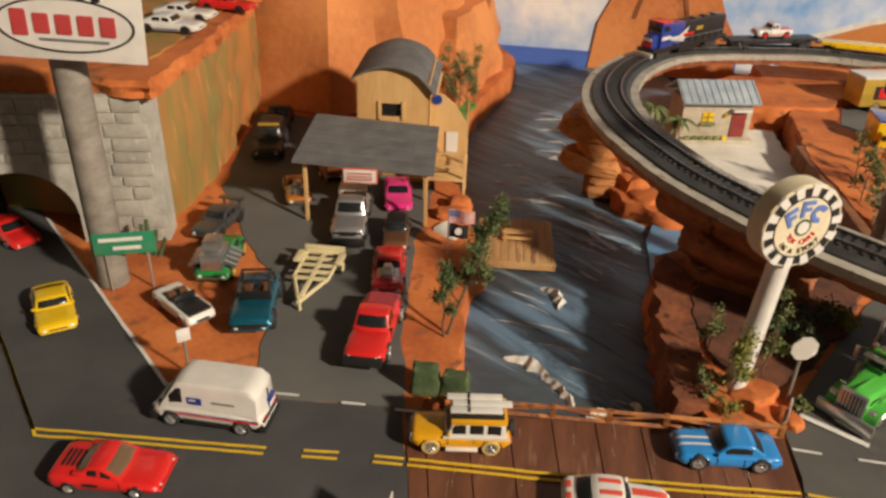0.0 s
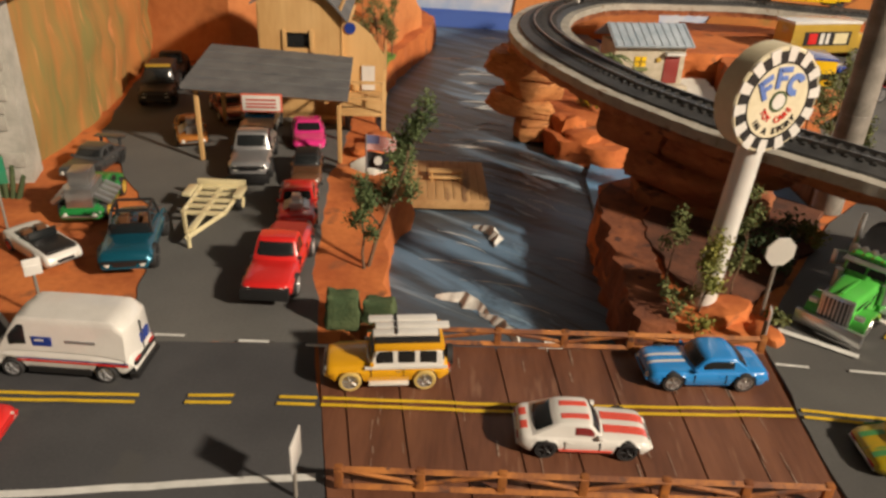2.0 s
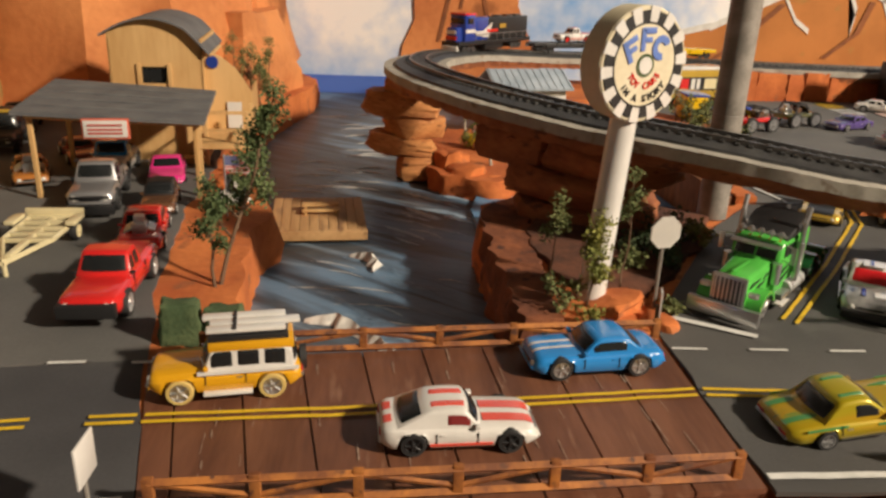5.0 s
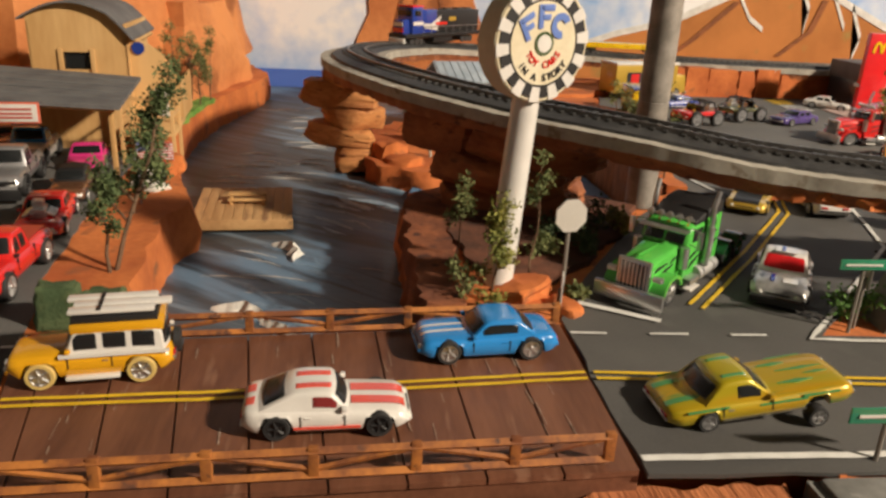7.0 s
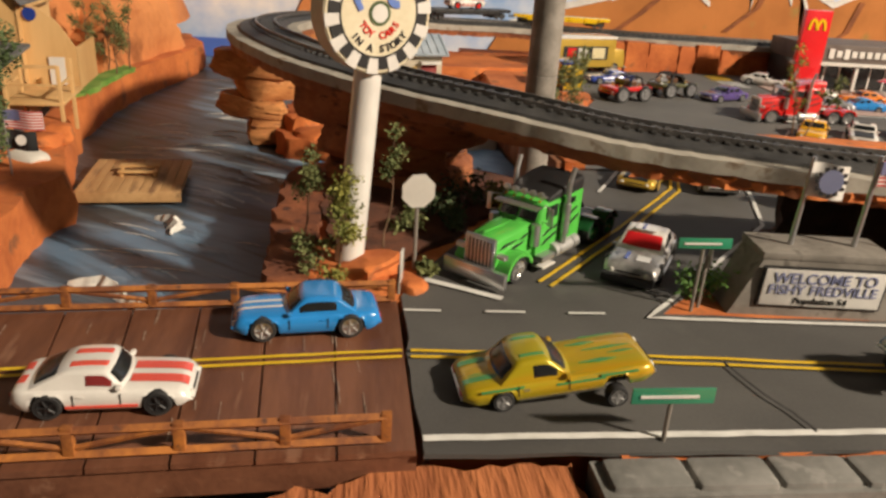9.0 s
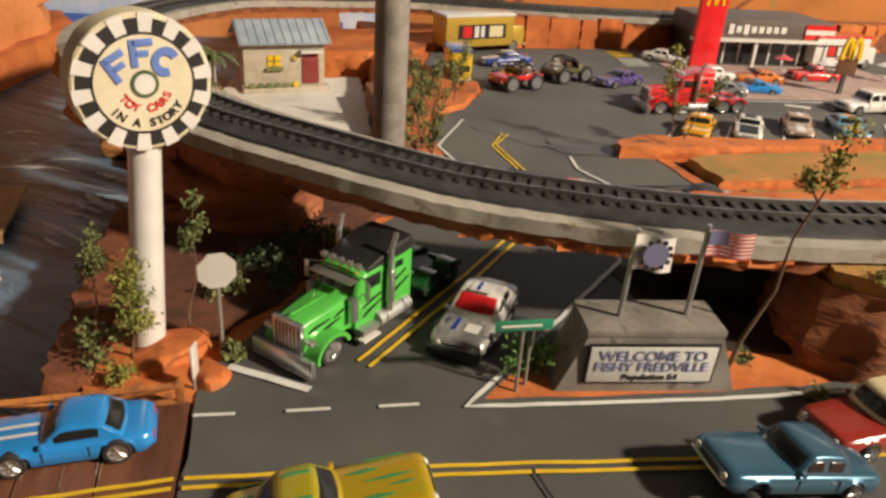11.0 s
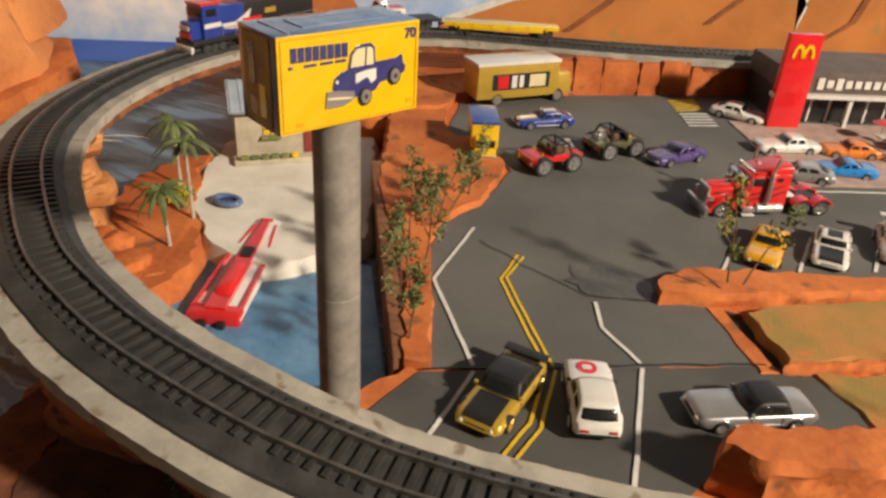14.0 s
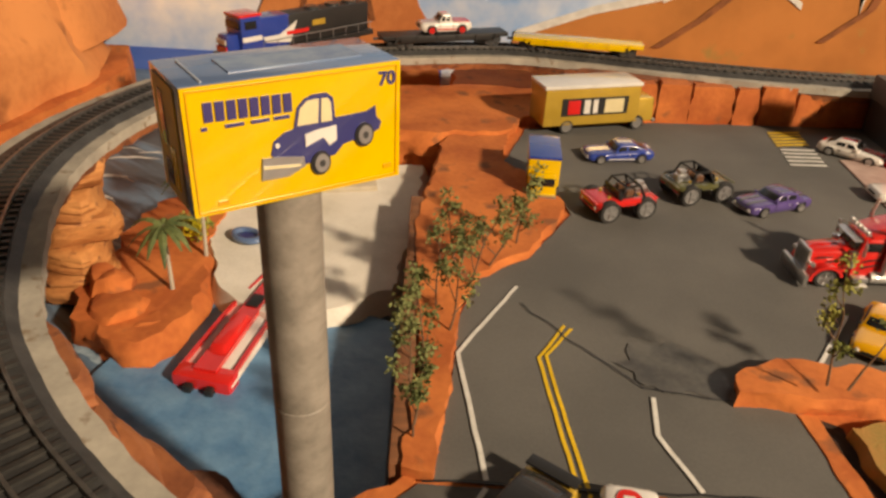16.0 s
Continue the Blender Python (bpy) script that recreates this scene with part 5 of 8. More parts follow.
def louvres(ob, L, W, H, deck, lift):
    for k in range(4):
        part("louvre", box(B(), ((-0.40 + 0.045 * k) * L, 0, deck((-0.40 + 0.045 * k) * L) + 0.0006), (0.0016, W * 0.42, 0.0008), 0.0002), BLACK, ob, "", None)
    for q in (1, -1):
        part("air_intake", box(B(), (-0.20 * L, q * W * 0.40, deck(-0.2 * L) + 0.0012), (0.008, 0.0035, 0.0026), 0.0007), RED, ob)
        part("side_scoop", box(B(), (-0.10 * L, q * W * 0.488, 0.42 * H), (0.010, 0.0012, 0.0022), 0.0003), BLACK, ob, "", None)


# west road and bridge
vehicle("sports_car", "yellow toy sports car with a low wedge nose", (-0.405, 0.476), -51, 0.072, 0.032, 0.019, YELLOW, "fast", trim=YELLOW)
vehicle("sports_car", "red wedge supercar toy with side louvres", (-0.257, 0.317), 6, 0.072, 0.035, 0.019, RED, "wedge", trim=RED, glass=paint("tan_tinted_window", (0.16, 0.10, 0.06), 0.2), side_glass=GLASS_DARK, extras=louvres)
vehicle("delivery_van", "white delivery van with blue emblem and red stripe", (-0.2175, 0.3835), 180, 0.082, 0.032, 0.038, WHITE, "van", side=1, side_from=0.80, cab_w=0.98, top_w=0.86, rim=SILVER, category="toy van", trim=BLACK, extras=van_trim, rear_glass=False)
vehicle("off_roader", "amber yellow safari wagon with roof rack and surfboards", (-0.0425, 0.3925), 189, 0.068, 0.0285, 0.0272, AMBER, "suv", z=0.0004, roof=WHITE, rim=CHROME, tyre=paint("yellow_tyre", (0.62, 0.46, 0.16), 0.5), side=3, cab_w=0.94, top_w=0.86, category="toy car", extras=roof_rack, rscale=1.05, clear=0.18)
vehicle("muscle_car", "sky blue muscle car with white hood stripes", (0.1375, 0.4125), 186, 0.0695, 0.0295, 0.0202, BLUE, "muscle", z=0.0003, stripe=WHITE, stripes=((-0.11, 0.07), (0.11, 0.07)), stripe_on="h", side=1, trim=BLUE, rscale=1.12)
vehicle("muscle_car", "white fastback with two salmon red stripes", (0.0625, 0.3505), 3, 0.0665, 0.029, 0.0192, WHITE, "fast", z=0.0003, rscale=1.1, stripe=SALMON, stripes=((-0.17, 0.2), (0.17, 0.2)), side=1, side_from=0.42, trim=WHITE, rim=BLACK, panel=SALMON, side_glass=paint("red_tinted_side_window", (0.22, 0.03, 0.03), 0.25))
# west lot
vehicle("pickup_truck", "bright red pickup truck with black front", (-0.1295, 0.497), -88, 0.092, 0.034, 0.031, RED, "pickup", rscale=1.15, clear=0.22, extras=both(bed(paint("dark_red_bed", (0.34, 0.014, 0.014), 0.5)), lambda ob, L, W, H, deck, lift: part("grille_guard", box(B(), (L * 0.497, 0, 0.36 * H), (0.005, W * 0.92, 0.26 * H), 0.001), BLACK, ob, "black front grille guard")), trim=BLACK)
vehicle("muscle_car", "red muscle car with exposed chrome engine", (-0.141, 0.598), -79, 0.078, 0.031, 0.021, RED, "muscle", extras=engine(0.26, 0), rscale=1.1)
vehicle("off_roader", "teal metallic open off-road car", (-0.239, 0.515), -76, 0.081, 0.036, 0.0265, TEAL, "open", rscale=1.25, clear=0.3, extras=roll_cage, trim=BLACK, rim=BLACK)
vehicle("roadster", "white convertible roadster with black hood", (-0.301, 0.503), -34, 0.064, 0.028, 0.018, WHITE, "open", extras=both(cockpit, lambda ob, L, W, H, deck, lift: part("hood_panel", box(B(), (0.27 * L, 0, deck(0.27 * L) + 0.0002), (L * 0.36, W * 0.74, 0.0024), 0.0006), BLACK, ob, "black hood panel")), rim=RED)
vehicle("hot_rod", "green hot rod with big chrome engine", (-0.302, 0.583), -80, 0.072, 0.034, 0.024, paint("deep_green_paint", (0.02, 0.22, 0.05)), "fast", extras=engine(0.24, 0, 2.2), rim=GOLD, rscale=1.25)
vehicle("hot_rod", "dark grey hot rod with rear wing", (-0.337, 0.656), -95, 0.066, 0.030, 0.022, GUNMETAL, "muscle", extras=wing(GUNMETAL, 0.95), rim=BLACK)
vehicle("off_roader", "gunmetal wedge truck with a black front plough", (-0.203, 0.690), -80, 0.092, 0.036, 0.034, SILVER, "pickup", rscale=1.15, clear=0.28, rim=BLACK, trim=BLACK, extras=both(bed(BLACK), lambda ob, L, W, H, deck, lift: part("plough", box(B(), (0.54 * L, 0, 0.2 * H), (0.006, W * 1.0, 0.22 * H), 0.001), BLACK, ob, "black front plough")))
vehicle("hatchback", "brown and black old compact toy car", (-0.150, 0.672), -80, 0.062, 0.027, 0.021, BROWN, "hatch", roof=BLACK)
vehicle("sports_car", "hot pink sports coupe with dark glass", (-0.170, 0.768), -76, 0.074, 0.032, 0.019, PINK, "wedge", trim=PINK)
vehicle("hot_rod", "orange wooden-look hot rod without hood", (-0.285, 0.752), -66, 0.068, 0.029, 0.020, paint("burnt_orange", (0.40, 0.15, 0.03)), "muscle", extras=engine(0.26, 0, 1.2))
vehicle("off_roader", "blue and white truck under the canopy", (-0.222, 0.782), -84, 0.074, 0.034, 0.030, WHITE, "pickup", roof=BLUE, extras=bed(DEEP_BLUE), rim=BLACK, rscale=1.1)
vehicle("muscle_car", "faded red-brown car in the canopy's shade", (-0.272, 0.832), -60, 0.076, 0.030, 0.020, paint("faded_red", (0.30, 0.06, 0.035)), "muscle")
vehicle("off_roader", "black off-road wagon with yellow roof lights", (-0.363, 0.875), -76, 0.092, 0.038, 0.036, BLACK, "suv", rscale=1.2, clear=0.26, rim=BLACK, trim=BLACK, extras=lambda ob, L, W, H, deck, lift: part("light_bar", box(B(), (0.05 * L, 0, H + 0.0015), (0.004, W * 0.7, 0.003), 0.0004), GOLD, ob, "yellow roof light bar"))
vehicle("off_roader", "black pickup parked beside the cliff", (-0.385, 0.965), -76, 0.080, 0.034, 0.030, BLACK, "pickup", rim=BLACK, extras=bed())
# plateau and tunnel
vehicle("sports_car", "white sports coupe with blue side stripe", (-0.432, 0.790), 3, 0.070, 0.031, 0.019, WHITE, "fast", z=0.168, panel=DEEP_BLUE, rim=BLACK, trim=WHITE)
vehicle("sports_car", "white sports coupe on the plateau", (-0.445, 0.850), 5, 0.070, 0.031, 0.019, WHITE, "fast", z=0.168, rim=BLACK, trim=WHITE)
vehicle("sports_car", "red sports coupe on the plateau", (-0.420, 0.915), 0, 0.070, 0.031, 0.019, RED, "wedge", z=0.168, rim=BLACK, trim=RED)
vehicle("sports_car", "red sports car coming out of the tunnel", (-0.528, 0.592), -30, 0.070, 0.031, 0.019, RED, "wedge", trim=RED)
# east road
FLAME_GREEN = paint("flame_green", (0.06, 0.26, 0.08), 0.3)


def fender_flames(ob, L, W, H, deck, lift):
    for q in (1, -1):
        for x, zf, ln in ((0.30, 0.50, 0.20), (0.10, 0.44, 0.26), (-0.30, 0.50, 0.22)):
            part("side_flame", box(B(), (x * L, q * W * 0.486, zf * H), (ln * L, 0.0010, 0.05 * H), 0.0004), FLAME_GREEN, ob, "green flame streak", None)
    for x, y, ln, wd in ((0.22, -0.20, 0.20, 0.08), (0.30, 0.08, 0.26, 0.06), (0.18, 0.26, 0.16, 0.07), (0.36, -0.06, 0.14, 0.05)):
        part("hood_flame", plate([(-ln * L / 2, 0), (0, wd * W / 2), (ln * L / 2, wd * W * 0.1), (0.1 * ln * L, -wd * W / 2)], -0.0003, 0.0003), FLAME_GREEN, ob, "green flame streak", None).matrix_basis = pose(x * L, y * W, deck(x * L) + 0.024 * H, 90, 0, 0)
        part("sill_trim", box(B(), (0, q * W * 0.487, 0.2 * H), (L * 0.44, 0.0010, 0.03 * H)), CHROME, ob, "thin chrome sill trim", None)
    part("axle", cyl(B(), (0.3 * L, -W * 0.4, 0.002), (0.3 * L, W * 0.4, 0.002), 0.0008, n=6), GUNMETAL, ob)


vehicle("lowrider", "olive gold lowrider with green flames, nose raised", (0.2475, 0.3545), 2, 0.084, 0.033, 0.0200, LIME, "coupe", pitch=8, z=0.0035, drop=(0.0, 0.0062), stripe=FLAME_GREEN, stripes=((-0.22, 0.11), (0.22, 0.11)), stripe_on="tr", extras=fender_flames, side=1, side_from=0.3)
vehicle("lowrider", "steel blue lowrider with raised front", (0.4475, 0.352), 182, 0.082, 0.033, 0.022, paint("steel_blue", (0.05, 0.14, 0.22), 0.28, 0.4), "sedan", pitch=9, z=0.0035, drop=(0.0, 0.0068))
vehicle("station_wagon", "dark red wagon with cream roof", (0.521, 0.377), 187, 0.084, 0.033, 0.026, paint("dark_red", (0.28, 0.03, 0.02)), "suv", roof=CREAM, side=3, cab_w=0.9, top_w=0.76)
def stock_trim(ob, L, W, H, deck, lift):
    part("ram_bar", box(B(), (0.515 * L, 0, 0.20 * H), (0.006, W * 0.94, 0.22 * H), 0.0012), BLACK, ob, "black front ram bar")
    part("hood_number", box(B(), (0.32 * L, 0.16 * W, deck(0.32 * L) + 0.0006), (0.009, 0.008, 0.0006)), WHITE, ob, "white number patch", None)
    part("hood_mark", box(B(), (0.30 * L, -0.14 * W, deck(0.3 * L) + 0.0006), (0.012, 0.0022, 0.0006)), DEEP_BLUE, ob, "", None)
    for q in (1, -1):
        part("side_pipe", cyl(B(), (-0.2 * L, q * W * 0.5, 0.17 * H), (0.22 * L, q * W * 0.5, 0.17 * H), 0.0012, n=8), CHROME, ob)
    part("roof_panel", box(B(), (-0.10 * L, 0, H + 0.0003), (0.16 * L, W * 0.40, 0.0006), 0.0002), WHITE, ob, "white roof panel", None)
    part("roof_mark", box(B(), (-0.10 * L, -0.05 * W, H + 0.0007), (0.13 * L, W * 0.06, 0.0006)), DEEP_BLUE, ob, "", None)


vehicle("stock_car", "silver stock car with red tinted windshield and white roof", (0.3405, 0.4950), -122, 0.076, 0.033, 0.022, LIVERY, "stock", roof=WHITE, panel=BLACK, glass=paint("red_tinted_window", (0.62, 0.02, 0.025), 0.2), side_glass=GLASS_DARK, stripe=WHITE, stripes=((0.0, 0.34),), stripe_on="t", extras=stock_trim, rim=BLACK)
vehicle("muscle_car", "yellow and black muscle car with rear wing", (0.411, 0.675), -125, 0.076, 0.033, 0.021, GOLD, "fast", roof=BLACK, stripe=BLACK, stripes=((0, 0.62),), extras=wing(BLACK, 0.80), rim=GOLD, trim=GOLD, rscale=1.1)
vehicle("rally_car", "white boxy rally hatchback with red hood badge", (0.467, 0.668), 82, 0.070, 0.031, 0.024, WHITE, "hatch", extras=hood_badge(RED), trim=BLACK)
vehicle("sedan", "silver fin-tailed sedan with black roof", (0.567, 0.656), 181, 0.080, 0.031, 0.020, SILVER, "sedan", roof=BLACK, panel=CHROME)
# east lot
G2 = "cars in the restaurant lot"
vehicle("coupe", "orange-yellow coupe in a parking bay", (0.681, 0.865), -125, 0.072, 0.031, 0.020, AMBER, "muscle", group=G2, trim=BLACK, rim=BLACK)
vehicle("coupe", "white coupe with black hood in a parking bay", (0.741, 0.863), -122, 0.072, 0.031, 0.019, WHITE, "fast", group=G2, stripe=BLACK, stripes=((0, 0.62),), trim=WHITE)
vehicle("coupe", "tan and white racing coupe in a parking bay", (0.806, 0.868), -118, 0.070, 0.031, 0.020, paint("tan_paint", (0.42, 0.30, 0.22)), "fast", group=G2, stripe=WHITE, stripes=((0, 0.3),), extras=wing(WHITE, 1.1))
vehicle("coupe", "pale blue racing coupe with orange mark", (0.870, 0.866), -108, 0.070, 0.033, 0.019, paint("pale_blue", (0.16, 0.34, 0.46)), "fast", group=G2, stripe=ORANGE, stripes=((0, 0.28),))
vehicle("muscle_car", "purple car with dark stripes on the lot", (0.676, 1.078), 203, 0.074, 0.031, 0.020, PURPLE, "muscle", group=G2, stripe=GUNMETAL)
vehicle("rally_car", "blue and white rally car on the lot", (0.545, 1.185), 190, 0.074, 0.032, 0.020, DEEP_BLUE, "fast", group=G2, stripe=WHITE, stripes=((0, 0.3),), panel=WHITE)
vehicle("coupe", "white and red striped car beside the restaurant", (0.817, 1.225), -40, 0.070, 0.031, 0.020, WHITE, "fast", group=G2, stripe=RED, stripes=((0, 0.4),))
vehicle("sedan", "white sedan on the restaurant forecourt", (0.825, 1.112), 180, 0.078, 0.031, 0.021, WHITE, "sedan", group=G2)
vehicle("coupe", "silver-white coupe on the restaurant forecourt", (0.800, 1.032), 160, 0.072, 0.031, 0.019, SILVER, "fast", group=G2, trim=WHITE)
vehicle("coupe", "bright blue coupe on the restaurant forecourt", (0.860, 1.045), 165, 0.068, 0.031, 0.018, BLUE, "wedge", group=G2, trim=BLUE)
vehicle("pickup_truck", "red classic pickup on the restaurant forecourt", (1.0, 1.115), 175, 0.074, 0.031, 0.024, RED, "pickup", group=G2, extras=bed())
vehicle("station_wagon", "white sport wagon on the lot", (0.962, 0.952), 184, 0.082, 0.034, 0.028, WHITE, "suv", group=G2, side=3, cab_w=0.92, top_w=0.78)
vehicle("coupe", "orange coupe behind the forecourt", (0.90, 1.10), 170, 0.068, 0.030, 0.019, ORANGE, "fast", group=G2)


def dune_buggy(label, at, heading, colour):
    def extra(ob, L, W, H, deck, lift):
        roll_cage(ob, L, W, H, deck, lift)
        engine(-0.32, 0, 0.9)(ob, L, W, H, deck, lift)
        for s in (1, -1):
            for x in (-0.3, 0.3):
                part("shock_absorber", cyl(B(), (x * L, s * W * 0.26, 0.010), (x * L * 0.8, s * W * 0.2, 0.022), 0.0014, n=7), GOLD, ob)
    vehicle("dune_buggy", label, at, heading, 0.062, 0.040, 0.022, colour, "open", rscale=1.8, clear=0.48, extras=extra, trim=colour, group=G2, rim=SILVER, lift=0.004)


dune_buggy("red dune buggy with black roll cage", (0.523, 1.052), 200, RED)
dune_buggy("olive dune buggy with black roll cage", (0.607, 1.097), 20, OLIVE)


TANK = paint("brushed_tank_metal", (0.45, 0.45, 0.44), 0.55, 0.5, 0)
DARK_GREEN = paint("dark_green_paint", (0.02, 0.12, 0.04))


def semi_truck(label, at, heading, paint_, L=0.135, black_roof=False):
    """A long-nosed tractor: sloping hood, tall chrome grille, sleeper cab, cut exhausts, arched fenders, frame and tandem axles."""
    t = thing("semi_truck", label, "toy truck", pose(at[0], at[1], 0, 0, 0, heading), "trucks")
    f = L / 0.135
    X = lambda v: v * f
    dark = DARK_GREEN if black_roof else paint_

    def loft(nm, secs, mat):
        """Boxes with rounded shoulders joined along x: (x, half width, bottom, top)."""
        vs, fs = [], []
        for x, w, z0, z1 in secs:
            e = min(0.003, (z1 - z0) * 0.2)
            vs += [(X(x), y, zz) for y, zz in ((w, z0), (w, z1 - e), (w - e * 0.35, z1 - e * 0.3), (w - e, z1), (0, z1 + e * 0.25), (-w + e, z1), (-w + e * 0.35, z1 - e * 0.3), (-w, z1 - e), (-w, z0))]
        for k in range(len(secs) - 1):
            fs += [(k * 9 + i, (k + 1) * 9 + i, (k + 1) * 9 + (i + 1) % 9, k * 9 + (i + 1) % 9) for i in range(9)]
        fs += [tuple(range(9)), tuple((len(secs) - 1) * 9 + i for i in range(9))[::-1]]
        return link(nm, vs, fs, mat, t, smooth=40)
    for q in (1, -1):
        part("frame_rail", box(B(), (X(-0.012), q * 0.006, 0.012), (X(0.115), 0.004, 0.005), 0.0005), BLACK, t)
    loft("hood", [(0.0245, 0.0125, 0.013, 0.0345), (0.040, 0.0115, 0.013, 0.0335), (0.056, 0.0102, 0.013, 0.0318), (0.0605, 0.0098, 0.013, 0.0305)], paint_)
    part("hood_ridge", box(B(), (X(0.043), 0, 0.0342), (X(0.034), 0.0022, 0.0010), 0.0004), paint_, t)
    loft("cab", [(0.001, 0.0155, 0.010, 0.0475), (0.017, 0.0153, 0.010, 0.0475), (0.0215, 0.0150, 0.010, 0.0455), (0.0262, 0.0148, 0.010, 0.0335)], paint_)
    loft("sleeper", [(-0.021, 0.0165, 0.012, 0.0500), (0.001, 0.0165, 0.012, 0.0495)], paint_)
    loft("roof_cap", [(-0.0215, 0.0160, 0.047, 0.0570), (-0.010, 0.0162, 0.047, 0.0565), (0.004, 0.0155, 0.047, 0.0530), (0.0165, 0.0145, 0.046, 0.0485)], BLACK if black_roof else paint_)
    # split windshield on the sloping cab front
    for q in (1, -1):
        part("windshield", box(B(), (0, q * 0.0066, 0), (0.0010, 0.0118, 0.0104), 0.0004), GLASS_DARK, t).matrix_basis = pose(X(0.0242), 0, 0.0398, 0, -21, 0)
    part("visor", box(B(), (X(0.0242), 0, 0.0462), (0.0062, 0.030, 0.0010), 0.0004), CHROME, t, "chrome sun visor").rotation_euler = (0, radians(4), 0)
    bar = part("light_bar", cyl(B(), (X(0.0200), -0.0150, 0.0505), (X(0.0200), 0.0150, 0.0505), 0.0009, n=8), CHROME, t, "chrome roof light bar")
    for k in range(5):
        y = -0.012 + 0.006 * k
        part("roof_lamp", lathe(B(), [(0.0008, -0.0028), (0.0020, -0.001), (0.0021, 0.0008), (0.0014, 0.0013)], 12), CHROME, bar).matrix_basis = pose(X(0.0215), y, 0.0518, 0, 0, -90)
        part("lamp_leg", cyl(B(), (X(0.0200), y, 0.0480), (X(0.0200), y, 0.0515), 0.0006, n=6), CHROME, bar)
        part("marker_lamp", box(B(), (X(0.0225), y, 0.0478), (0.0014, 0.0012, 0.0010), 0.0003), ORANGE, t)
    for q in (1, -1):
        part("side_window", box(B(), (X(0.0125), q * 0.0154, 0.0395), (X(0.0125), 0.0010, 0.0085), 0.0004), GLASS_DARK, t)
        part("sleeper_window", box(B(), (X(-0.009), q * 0.0165, 0.0425), (X(0.007), 0.0008, 0.0045), 0.0004), GLASS_DARK, t)
        part("door_seam", box(B(), (X(0.0045), q * 0.0154, 0.028), (0.0004, 0.0008, 0.030)), BLACK, t, "", None)
        part("fender", plate(arc(X(0.047), 0.0085, 0.0135, 0.0132, 0.0022, -8, 165, 18), q * 0.0095, q * 0.0190), paint_, t)
        pipe = cyl(B(), (X(0.0015), q * 0.0190, 0.015), (X(0.0015), q * 0.0190, 0.058), 0.0017, n=12)
        cyl(pipe, (X(0.0015), q * 0.0190, 0.0570), (X(-0.0020), q * 0.0195, 0.0675), 0.0016, n=12)
        part("exhaust_pipe", pipe, CHROME, t)
        part("heat_shield", cyl(B(), (X(0.0015), q * 0.0190, 0.022), (X(0.0015), q * 0.0190, 0.043), 0.0026, n=12), CHROME, t)
        tank = part("fuel_tank", cyl(B(), (X(-0.018), q * 0.0155, 0.0105), (X(0.010), q * 0.0155, 0.0105), 0.0052, n=16), TANK, t)
        for x in (-0.012, 0.004):
            part("tank_strap", cyl(B(), (X(x), q * 0.0155, 0.0105), (X(x) + 0.0014, q * 0.0155, 0.0105), 0.0055, n=16), CHROME, tank)
        lamp = part("headlight", box(B(), (X(0.0600), q * 0.0143, 0.0215), (0.0034, 0.0062, 0.0036), 0.001), CHROME, t, "chrome headlight pod")
        for e in (-0.0015, 0.0015):
            part("headlight_lens", box(B(), (X(0.0600) + 0.0018, q * 0.0143 + e, 0.0215), (0.0006, 0.0022, 0.0024), 0.0003), LAMP_CLEAR, lamp)
        arm = part("mirror_arm", cyl(B(), (X(0.021), q * 0.0150, 0.0455), (X(0.0245), q * 0.0218, 0.0455), 0.0005, n=6), CHROME, t)
        part("mirror_arm", cyl(B(), (X(0.021), q * 0.0150, 0.0345), (X(0.0245), q * 0.0218, 0.0345), 0.0005, n=6), CHROME, t)
        part("mirror", box(B(), (X(0.0248), q * 0.0218, 0.0400), (0.0013, 0.0032, 0.0120), 0.0005), CHROME, arm)
        part("air_cleaner", cyl(B(), (X(0.0285), q * 0.0150, 0.020), (X(0.0285), q * 0.0150, 0.0345), 0.0029, n=14), CHROME, t)
        part("step", box(B(), (X(0.0190), q * 0.0170, 0.0100), (X(0.014), 0.0070, 0.0042), 0.0006), SILVER, t)
        part("step", box(B(), (X(0.0190), q * 0.0175, 0.0045), (X(0.014), 0.0080, 0.0014), 0.0004), WHITE, t)
        for x in (-0.042, -0.063):
            part("rear_fender", plate(arc(X(x), 0.0092, 0.0122, 0.0118, 0.0014, 20, 160, 14), q * 0.0078, q * 0.0190), dark, t)
            wheel(t, X(x), q * 0.0130, 0.0092, 0.010, dark if black_roof else CHROME)
        wheel(t, X(0.047), q * 0.0140, 0.0092, 0.007)
        for k, (x, zz, ln, tilt) in enumerate(((0.050, 0.0255, 0.016, 8), (0.040, 0.0225, 0.022, 12), (0.034, 0.0275, 0.012, 16), (0.012, 0.0265, 0.018, 14), (0.013, 0.0205, 0.016, 20), (-0.008, 0.0330, 0.016, 24), (-0.010, 0.0260, 0.018, 24))):
            y = q * (0.0122 - 0.0016 * (x - 0.026) / 0.03 if x > 0.026 else (0.0156 if x > 0.002 else 0.0168))
            part("flame", plate([(-ln * f / 2, -0.0004), (ln * f / 2, 0.0), (ln * f * 0.2, 0.0016), (-ln * f / 2, 0.0005)], -0.0004, 0.0004), BLACK, t, "black flame mark", None).matrix_basis = pose(X(x), y, zz, 0, tilt, 0)
    g = part("grille", box(B(), (X(0.0615), 0, 0.0215), (0.0030, 0.0205, 0.0210), 0.0012), CHROME, t, "chrome grille surround")
    part("grille_core", box(B(), (X(0.0615) + 0.0013, 0, 0.0212), (0.0008, 0.0172, 0.0172)), GUNMETAL, g, "", None)
